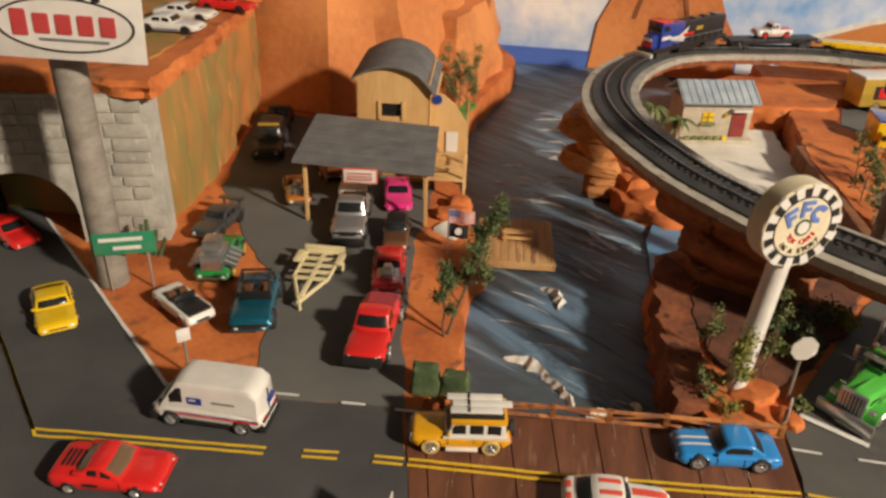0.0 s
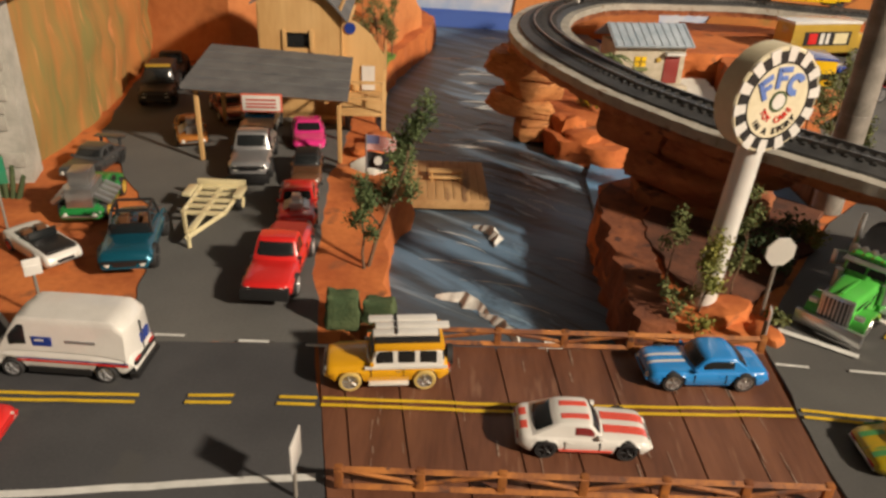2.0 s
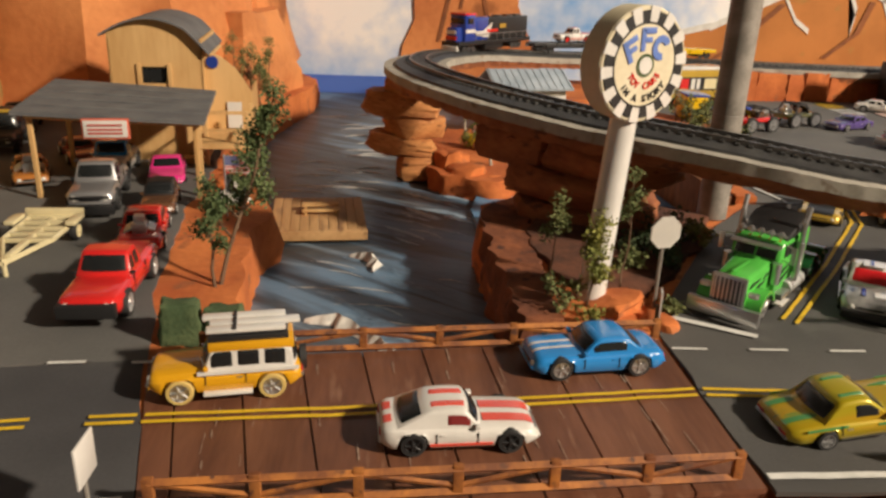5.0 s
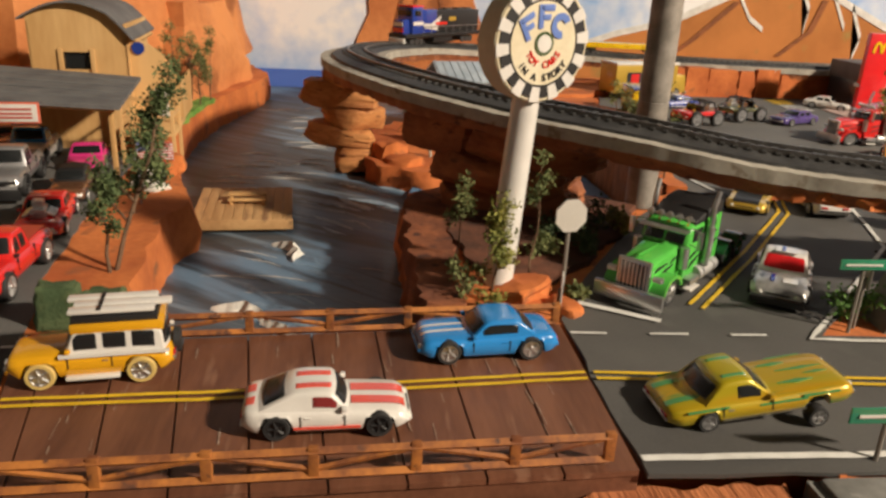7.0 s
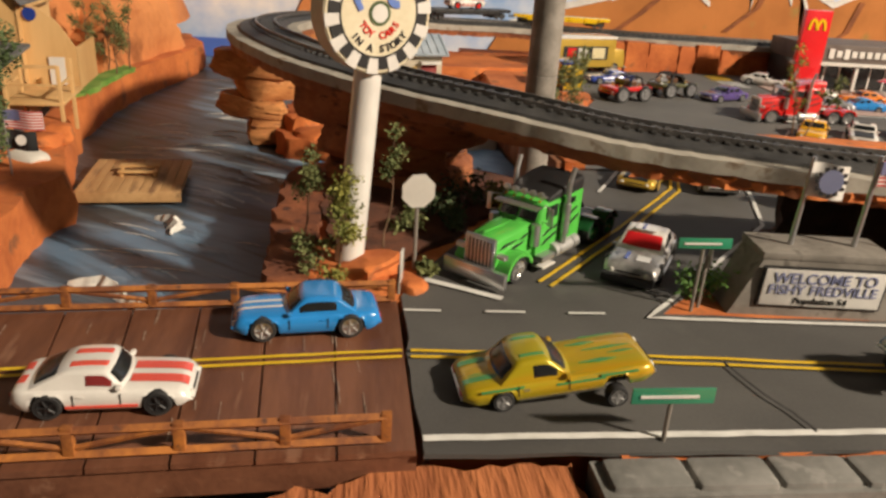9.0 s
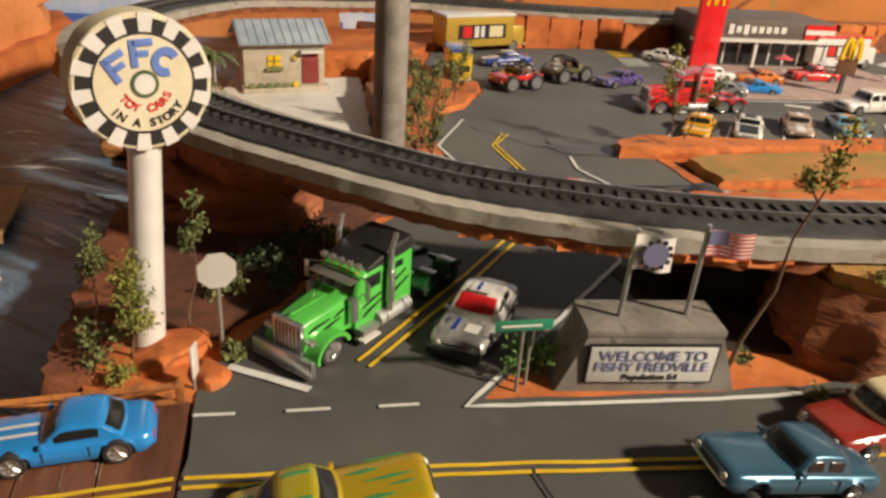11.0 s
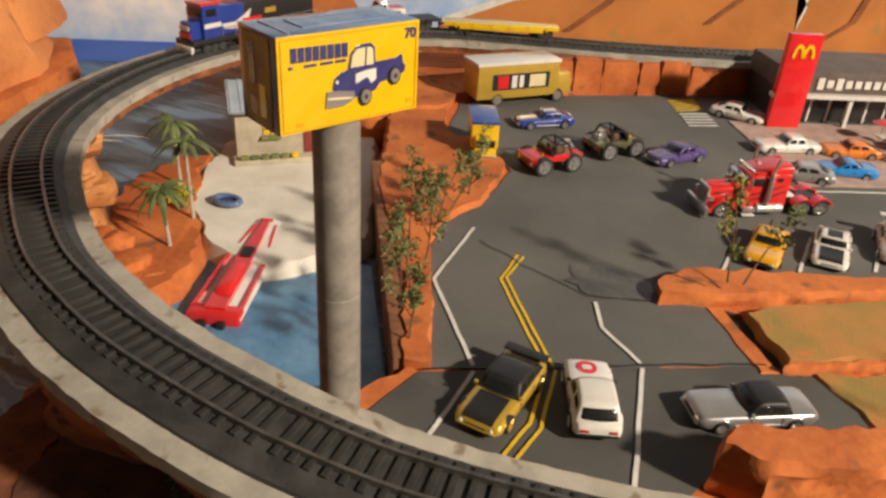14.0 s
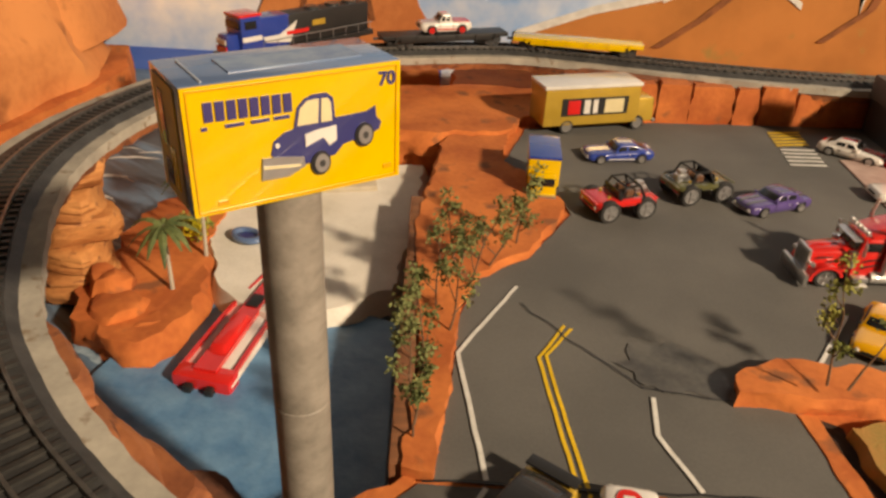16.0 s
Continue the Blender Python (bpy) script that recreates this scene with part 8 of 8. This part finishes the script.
def beach_hut():
    t = thing("beach_hut", "small stucco hut with a blue-grey metal roof and red door", "house", pose(0.234, 1.118, -0.022, 0, 0, 12))
    stucco = surf("beige_stucco", (0.40, 0.35, 0.26), (0.52, 0.46, 0.36), 60, 0.9, 0.4, 300)
    part("wall_block", box(B(), (0, 0.03, 0.030), (0.104, 0.058, 0.060), 0.0008), stucco, t)
    metal = surf("blue_grey_roofing", (0.28, 0.34, 0.40), (0.40, 0.46, 0.52), 40, 0.5, 0.2, 300)
    part("roof", box(B(), (0, 0.0, 0.0), (0.116, 0.050, 0.003), 0.0004), metal, t).matrix_basis = pose(0, 0.012, 0.071, 27, 0, 0)
    part("roof", box(B(), (0, 0.0, 0.0), (0.116, 0.050, 0.003), 0.0004), metal, t).matrix_basis = pose(0, 0.055, 0.071, -27, 0, 0)
    for k in range(11):
        part("roof_rib", box(B(), (-0.055 + k * 0.011, 0, 0.002), (0.0012, 0.05, 0.0012)), metal, t, "", None).matrix_basis = pose(0, 0.012, 0.071, 27, 0, 0)
    part("base_step", box(B(), (0, -0.004, 0.003), (0.112, 0.02, 0.006), 0.001), stucco, t)
    w = part("window", box(B(), (-0.014, 0.0005, 0.037), (0.017, 0.002, 0.014), 0.0003), YELLOW, t, "yellow window with dark bars")
    part("window_bar", box(B(), (-0.014, -0.0008, 0.037), (0.0012, 0.001, 0.014)), BROWN, w), part("window_bar", box(B(), (-0.014, -0.0008, 0.037), (0.017, 0.001, 0.0012)), BROWN, w)
    part("window_box", box(B(), (-0.014, -0.002, 0.027), (0.022, 0.005, 0.004), 0.001), LEAF, t, "green window box")
    part("door", box(B(), (0.033, 0.0005, 0.026), (0.022, 0.002, 0.038), 0.0004), paint("dark_red_door", (0.25, 0.03, 0.025), 0.5), t, "dark red door")
    part("awning", box(B(), (0.033, -0.004, 0.049), (0.028, 0.012, 0.004), 0.001), WHITE, t, "small white awning over the door")
    part("wall_lamp", box(B(), (0.012, -0.001, 0.040), (0.006, 0.003, 0.006), 0.0008), GOLD, t)
    part("flower", lathe(B(), [(0.004, 0), (0.004, 0.001), (0.001, 0.002)], 10), YELLOW, t).matrix_basis = pose(0.010, -0.014, 0.010, 0, 0, 180)
    for k in range(6):
        part("low_plant", box(B(), (-0.045 + k * 0.011, -0.012, 0.009), (0.009, 0.005, 0.006), 0.002), LEAF, t)


beach_hut()


def restaurant():
    t = thing("restaurant", "fast-food restaurant with brown fascia and red sign slab", "restaurant", pose(0.948, 1.205, 0, 0, 0, -2))
    fascia = surf("dark_brown_fascia", (0.09, 0.065, 0.055), (0.13, 0.10, 0.085), 30, 0.6, 0.1, 200)
    floor_ = surf("pink_paving", (0.36, 0.25, 0.22), (0.46, 0.34, 0.30), 60, 0.8, 0.2, 400)
    part("forecourt", box(B(), (0.02, -0.10, 0.0012), (0.34, 0.20, 0.0016)), floor_, t, "pinkish paved forecourt", None)
    part("core_wall", box(B(), (0.020, 0.06, 0.022), (0.205, 0.10, 0.044), 0.0005), GUNMETAL, t, "dark wall behind the glass")
    part("upper_block", box(B(), (0.020, 0.052, 0.0575), (0.212, 0.116, 0.027), 0.0008), fascia, t)
    part("white_band", box(B(), (0.010, -0.010, 0.0425), (0.236, 0.014, 0.005), 0.0005), WHITE, t)
    for k in range(7):
        part("window", box(B(), (-0.055 + k * 0.026, 0.0088, 0.022), (0.0225, 0.0016, 0.034)), GLASS_DARK, t, "", None)
    for k in range(8):
        part("mullion", box(B(), (-0.068 + k * 0.026, 0.008, 0.021), (0.0024, 0.0024, 0.038)), WHITE, t, "", None)
    for x in (-0.10, 0.0, 0.12):
        part("column", box(B(), (x, -0.010, 0.020), (0.005, 0.005, 0.040), 0.0004), WHITE, t)
    s = part("sign_slab", box(B(), (-0.086, -0.014, 0.0605), (0.042, 0.010, 0.121), 0.0008), CRIMSON, t, "tall red sign slab")
    for dx in (-0.0065, 0.0065):
        bm = plate(arc(-0.086 + dx, 0.092, 0.0078, 0.017, 0.0038), -0.0204, -0.0188)
        part("yellow_arch", bm, YELLOW, s, "yellow arch shape")
    for k in range(8):
        part("print_block", box(B(), (-0.045 + k * 0.0125, -0.0075, 0.0575), (0.009, 0.0012, 0.015 if k in (0, 2) else 0.010), 0.001), WHITE, t, "white block of brand print", None)
    part("striped_panel", box(B(), (0.105, -0.0075, 0.0565), (0.05, 0.0012, 0.022)), RED, t, "red and white striped panel", None)
    part("striped_panel", box(B(), (0.105, -0.0085, 0.0565), (0.05, 0.0012, 0.007)), WHITE, t, "", None)
    rnd = random.Random(3)
    for k in range(4):
        x, y = 0.02 + 0.05 * k, -0.06 - 0.03 * (k % 2)
        u = part("parasol", cyl(B(), (x, y, 0.026), (x, y, 0.032), 0.014, 0.001, 12), WHITE if k % 2 else RED, t)
        part("parasol_pole", cyl(B(), (x, y, 0.001), (x, y, 0.030), 0.0006, n=6), SILVER, u)
        part("table", cyl(B(), (x, y, 0.009), (x, y, 0.0105), 0.007, n=12), WHITE, t)
    return t


restaurant()


def arch_sign():
    t = thing("arch_sign", "yellow double-arch sign above a dark menu board", "sign", pose(0.985, 1.035, 0))
    part("post", box(B(), (0, 0, 0.022), (0.006, 0.004, 0.044), 0.0004), GUNMETAL, t)
    part("menu_board", box(B(), (0, -0.001, 0.040), (0.030, 0.003, 0.022), 0.0005), BROWN, t)
    for dx in (-0.007, 0.007):
        bm = plate(arc(dx, 0.050, 0.0088, 0.030, 0.0052), -0.005, -0.001)
        part("yellow_arch", bm, YELLOW, t)


arch_sign()
for k in range(5):
    y = 1.19 + k * 0.011
    line("crossing_bar", [(0.736 + 0.001 * k, y), (0.776 + 0.001 * k, y + 0.002)], 0.005, WHITE_LINE, "white zebra crossing bar", 0.001)
for k in range(5):
    y = 1.247 + k * 0.010
    line("crossing_bar", [(0.740 + 0.001 * k, y), (0.780 + 0.001 * k, y + 0.008)], 0.005, YELLOW_LINE, "yellow hatched bar on the lot", 0.001)


def speedboat():
    t = thing("speedboat", "red and white racing speedboat run up on the beach", "boat", pose(0.2185, 0.890, W + 0.003, 0, -3, 79))
    L, Wd = 0.150, 0.046
    verts, faces, n = [], [], 20
    for k in range(n + 1):
        f = k / n
        x = (f - 0.5) * L
        w = Wd / 2 * (1 - 0.5 * max(0, (f - 0.35) / 0.65) ** 1.3)
        rise = 0.006 * max(0, (f - 0.5) / 0.5) ** 2
        verts += [(x, 0, rise), (x, w * 0.8, 0.004 + rise), (x, w, 0.011 + rise * 0.4), (x, w * 0.85, 0.013 + rise * 0.3), (x, 0, 0.0145 + rise * 0.3), (x, -w * 0.85, 0.013 + rise * 0.3), (x, -w, 0.011 + rise * 0.4), (x, -w * 0.8, 0.004 + rise)]
    for k in range(n):
        faces += [(k * 8 + i, k * 8 + (i + 1) % 8, (k + 1) * 8 + (i + 1) % 8, (k + 1) * 8 + i) for i in range(8)]
    faces += [tuple(range(8)), tuple(n * 8 + i for i in range(8))[::-1]]
    hull = link("hull", verts, faces, WHITE, t, smooth=35)
    bm = bmesh.new()
    bm.from_mesh(hull.data)
    bmesh.ops.recalc_face_normals(bm, faces=bm.faces)
    bm.to_mesh(hull.data)
    bm.free()
    part("deck_stripe", slab([(-0.070, -0.0085), (0.0, -0.0075), (0.072, -0.0028), (0.072, 0.0028), (0.0, 0.0075), (-0.070, 0.0085)], 0.0142, 0.0182), RED, t, "wide red deck stripe", None)
    part("engine_hatch", box(B(), (-0.030, 0, 0.0195), (0.050, 0.015, 0.009), 0.003, 0, 0.75), RED, t)
    part("cockpit", box(B(), (0.012, 0, 0.0180), (0.016, 0.010, 0.003), 0.001), BLACK, t)
    part("stern", box(B(), (-0.070, 0, 0.0095), (0.016, 0.044, 0.013), 0.003), RED, t)
    for s in (1, -1):
        part("side_stripe", slab([(-0.066, s * 0.0180), (0.0, s * 0.0165), (0.066, s * 0.0085), (0.066, s * 0.0105), (0.0, s * 0.0195), (-0.066, s * 0.0210)], 0.0128, 0.0156), RED, t, "thin red deck stripe", None)
        part("outboard_motor", box(B(), (-0.080, s * 0.008, 0.006), (0.007, 0.006, 0.011), 0.0015), BLACK, t)
    part("rear_wing", box(B(), (0.070, 0, 0.018), (0.004, 0.012, 0.0012), 0.0003), RED, t)


speedboat()


def dinghy():
    t = thing("dinghy", "small blue inflatable dinghy on the sand", "boat", pose(0.188, 1.0, -0.0205, 0, 0, -30))
    bm = B()
    n, m = 20, 8
    ring = []
    for i in range(n):
        a = 2 * math.pi * i / n
        ring.append([bm.verts.new(((0.011 + 0.003 * math.cos(2 * math.pi * j / m)) * 1.25 * math.cos(a), (0.011 + 0.003 * math.cos(2 * math.pi * j / m)) * 0.85 * math.sin(a), 0.003 + 0.003 * math.sin(2 * math.pi * j / m))) for j in range(m)])
    for i in range(n):
        for j in range(m):
            bm.faces.new((ring[i][j], ring[(i + 1) % n][j], ring[(i + 1) % n][(j + 1) % m], ring[i][(j + 1) % m]))
    part("tube", bm, BOX_BLUE, t, smooth=60)
    part("dinghy_floor", cyl(B(), (0, 0, 0.0008), (0, 0, 0.002), 0.009, n=18), NAVY, t)


dinghy()

# ---- foam and brushed ripples on the river ----
FOAM = surf("white_foam", (0.55, 0.54, 0.50), (0.78, 0.76, 0.70), 120, 0.6, 0.6, 700, depth=0.001)


def foam(c, L, w, ang, bend, seed, h=0.004, mat=None):
    bm = B()
    n = 36
    rows = []
    for k in range(n + 1):
        f = k / n
        x, y = (f - 0.5) * L, bend * (1 - (2 * f - 1) ** 2)
        ww = w * math.sin(math.pi * (0.06 + 0.88 * f)) * max(0.12, 0.7 + 0.5 * noise.noise((f * 5, seed, 0)) + 0.3 * noise.noise((f * 9, seed, 3)))
        y += w * 0.35 * noise.noise((f * 6, seed, 6))
        rows.append([bm.verts.new((x, y - ww, 0.0003)), bm.verts.new((x, y, h * math.sin(math.pi * (0.1 + 0.8 * f)))), bm.verts.new((x, y + ww, 0.0003))])
    for a, b in zip(rows, rows[1:]):
        for i in range(2):
            bm.faces.new((a[i], a[i + 1], b[i + 1], b[i]))
    ob = part("foam", bm, mat or FOAM)
    ob.matrix_world = pose(c[0], c[1], W, 0, 0, ang)
    tagged(ob, "brushed stroke of foam and water on the river", "foam", "river foam")


for k, a in enumerate([((0.012, 0.655), 0.042, 0.008, -62, 0.010, 0.008), ((-0.002, 0.535), 0.05, 0.009, -30, 0.008, 0.008), ((0.025, 0.508), 0.045, 0.007, -52, 0.006, 0.006), ((0.06, 0.482), 0.022, 0.008, 10, 0.003, 0.010), ((0.09, 0.50), 0.016, 0.005, -60, 0.003, 0.006)]):
    foam(a[0], a[1], a[2], a[3], a[4], k, a[5])
rnd = random.Random(12)
PALE = surf("pale_brush_stroke", (0.42, 0.43, 0.43), (0.66, 0.65, 0.61), 90, 0.5, 0.2, 500)
for k in range(26):
    f = rnd.random()
    y = 0.86 + 0.62 * f
    x = rnd.uniform(-0.09, 0.02) + 0.03 * f
    foam((x, y), rnd.uniform(0.03, 0.07), rnd.uniform(0.0016, 0.0042), rnd.uniform(-14, 14), rnd.uniform(0.004, 0.012), 40 + k, 0.0012, PALE)
for k in range(9):
    foam((rnd.uniform(-0.03, 0.09), rnd.uniform(0.5, 0.83)), rnd.uniform(0.02, 0.06), rnd.uniform(0.0007, 0.0016), rnd.uniform(-35, 5), 0.003, 80 + k, 0.0006, PALE)


# Blue brush strokes that also imitate the glossy highlights of the water.
GLOSS_STREAK = surf("blue_gloss_brush_stroke", (0.06, 0.10, 0.15), (0.15, 0.24, 0.34), 60, 0.4, 0.5, 300)
for k in range(16):
    foam((rnd.uniform(-0.02, 0.085), rnd.uniform(0.50, 0.86)), rnd.uniform(0.04, 0.09), rnd.uniform(0.003, 0.008), rnd.uniform(-48, -18), rnd.uniform(-0.004, 0.006), 120 + k, 0.0008, GLOSS_STREAK)


LIGHTENING_STREAK = surf("lightening_blue_brush_stroke", (0.16, 0.25, 0.34), (0.30, 0.41, 0.50), 70, 0.35, 0.5, 300)
# Light blue strokes; these also offset the shadow that darkens the water here.
for k in range(14):
    foam((rnd.uniform(0.045, 0.105), rnd.uniform(0.70, 0.86)), rnd.uniform(0.03, 0.06), rnd.uniform(0.003, 0.007), rnd.uniform(-50, -25), rnd.uniform(-0.003, 0.004), 160 + k, 0.0009, LIGHTENING_STREAK)
for k in range(7):
    foam((rnd.uniform(-0.02, 0.06), rnd.uniform(0.49, 0.62)), rnd.uniform(0.02, 0.05), rnd.uniform(0.001, 0.0025), rnd.uniform(-50, -25), 0.002, 180 + k, 0.0009, LIGHTENING_STREAK)


# ---- train on the far curve ----
def on_track(s_from_end):
    """A place and heading on the track, so many metres from the loco's nose back along the far curve."""
    i0 = min(range(len(PATH)), key=lambda i: (PATH[i] - Vector((0.105, 1.19, 0.07))).length)
    d, i = 0.0, i0
    while d < s_from_end and i < len(PATH) - 2:
        d += (PATH[i + 1] - PATH[i]).length
        i += 1
    return PATH[i]


def rail_pose(s0, s1):
    a, b = on_track(s0), on_track(s1)
    c = (a + b) / 2
    return pose(c.x, c.y, c.z + 0.0082, 0, 0, math.degrees(math.atan2(a.y - b.y, a.x - b.x)))


def bogie(t, x, n=3):
    b = part("bogie", box(B(), (x, 0, 0.006), (0.034, 0.019, 0.006), 0.0008), BLACK, t)
    for k in range(n):
        for s in (1, -1):
            part("rail_wheel", cyl(B(), (x - 0.011 + 0.011 * k, s * 0.0075, 0.005), (x - 0.011 + 0.011 * k, s * 0.0100, 0.005), 0.005, n=14), GUNMETAL, b)


def locomotive():
    t = thing("locomotive", "blue, red and black diesel toy locomotive", "locomotive", rail_pose(0.0, 0.205), "train")
    part("frame", box(B(), (0, 0, 0.014), (0.20, 0.031, 0.006), 0.0008), BLACK, t)
    part("long_hood", box(B(), (-0.030, 0, 0.033), (0.130, 0.024, 0.032), 0.002), BLACK, t)
    part("blue_hood", box(B(), (0.040, 0, 0.0335), (0.040, 0.0245, 0.033), 0.002), DEEP_BLUE, t, "blue painted hood section")
    part("cab", box(B(), (0.070, 0, 0.035), (0.026, 0.029, 0.038), 0.002, 0, 0.95), DEEP_BLUE, t)
    part("cab_roof", box(B(), (0.070, 0, 0.0545), (0.028, 0.028, 0.003), 0.001), RED, t)
    part("nose", box(B(), (0.090, 0, 0.026), (0.016, 0.020, 0.022), 0.003, 0, 0.9), DEEP_BLUE, t)
    part("nose_band", box(B(), (0.0985, 0, 0.022), (0.0012, 0.018, 0.006), 0), RED, t, "", None)
    part("nose_band", box(B(), (0.0985, 0, 0.030), (0.0012, 0.016, 0.005), 0), WHITE, t, "", None)
    part("windshield", box(B(), (0.0835, 0, 0.045), (0.0012, 0.024, 0.008), 0.0003), GLASS_DARK, t)
    for s in (1, -1):
        part("side_window", box(B(), (0.071, s * 0.0143, 0.045), (0.014, 0.001, 0.008), 0.0003), GLASS_DARK, t)
        part("handrail", cyl(B(), (-0.098, s * 0.0152, 0.026), (0.058, s * 0.0152, 0.026), 0.0005, n=6), SILVER, t)
        for k in range(9):
            part("rail_stanchion", cyl(B(), (-0.095 + k * 0.019, s * 0.0152, 0.016), (-0.095 + k * 0.019, s * 0.0152, 0.026), 0.0004, n=5), SILVER, t)
        part("side_stripe", box(B(), (0.01, s * 0.0127, 0.030), (0.03, 0.0008, 0.004), 0, 0), RED, t, "", None)
        part("white_swoosh", plate([(0.020, 0.020), (0.052, 0.024), (0.056, 0.030), (0.034, 0.030), (0.010, 0.042), (0.016, 0.030)], s * 0.0124, s * 0.0130), WHITE, t, "white swoosh on the hood", None)
        part("cab_band", box(B(), (0.070, s * 0.0146, 0.031), (0.024, 0.0008, 0.005)), WHITE, t, "", None)
        part("gold_mark", box(B(), (-0.02, s * 0.0124, 0.036), (0.018, 0.0008, 0.006), 0, 0), GOLD, t, "", None)
    for x in (-0.075, -0.05, -0.02):
        part("roof_fan", cyl(B(), (x, 0, 0.0485), (x, 0, 0.0515), 0.0085, n=18), GUNMETAL, t)
    part("fuel_tank", box(B(), (0, 0, 0.007), (0.05, 0.022, 0.010), 0.002), BLACK, t)
    part("snow_plough", box(B(), (0.1005, 0, 0.007), (0.004, 0.028, 0.008), 0.001), WHITE, t)
    bogie(t, 0.066), bogie(t, -0.066)


locomotive()


def flat_car(label, s0, mat):
    t = thing("flat_car", label, "rail wagon", rail_pose(s0, s0 + 0.165), "train")
    part("wagon_deck", box(B(), (0, 0, 0.0135), (0.165, 0.030, 0.005), 0.0006), mat, t)
    for s in (1, -1):
        part("side_sill", box(B(), (0, s * 0.0145, 0.0115), (0.12, 0.0022, 0.008), 0.0004), mat, t)
        for k in range(6):
            part("stake_pocket", box(B(), (-0.065 + 0.026 * k, s * 0.016, 0.0125), (0.003, 0.0014, 0.006), 0), mat, t, "", None)
    part("coupler", box(B(), (0.086, 0, 0.011), (0.010, 0.004, 0.003), 0.0005), GUNMETAL, t)
    bogie(t, 0.058, 2), bogie(t, -0.058, 2)
    return t


flat_car("black flat rail wagon carrying a toy pickup", 0.225, BLACK)
flat_car("yellow flat rail wagon behind the black one", 0.405, YELLOW)
m = rail_pose(0.225, 0.39)
vehicle("pickup_truck", "white and red toy pickup riding on the flat wagon", (m.translation.x, m.translation.y), math.degrees(m.to_euler().z), 0.066, 0.028, 0.024, WHITE, "pickup", z=m.translation.z + 0.016, stripe=RED, panel=RED, extras=bed(RED), rim=RED)


# ---- seams and stains of the pavement ----
def crack(pts, w, label):
    line("pavement_crack", pts, w, BLACK, label, 0.0009, 0.003)


crack([(0.362, 0.7075), (0.42, 0.7065), (0.50, 0.7075), (0.605, 0.7065)], 0.0018, "dark ragged seam between two pavement boards")
crack([(0.425, 0.885), (0.455, 0.845), (0.50, 0.795), (0.552, 0.786)], 0.0011, "thin dark crack in the pavement")
crack([(0.352, 0.318), (0.345, 0.345), (0.337, 0.372)], 0.0012, "thin dark crack across the road")
STAIN = surf("black_road_stain", (0.05, 0.05, 0.05), (0.11, 0.108, 0.10), 40, 0.5, 0.3, 300)
land("pavement_stain", [(0.50, 0.798), (0.548, 0.790), (0.556, 0.815), (0.53, 0.845), (0.50, 0.84), (0.487, 0.82)], 0.0004, 0.0013, STAIN, 0.004, 0.006, "dark glossy stain on the pavement", "pavement", freq=90)
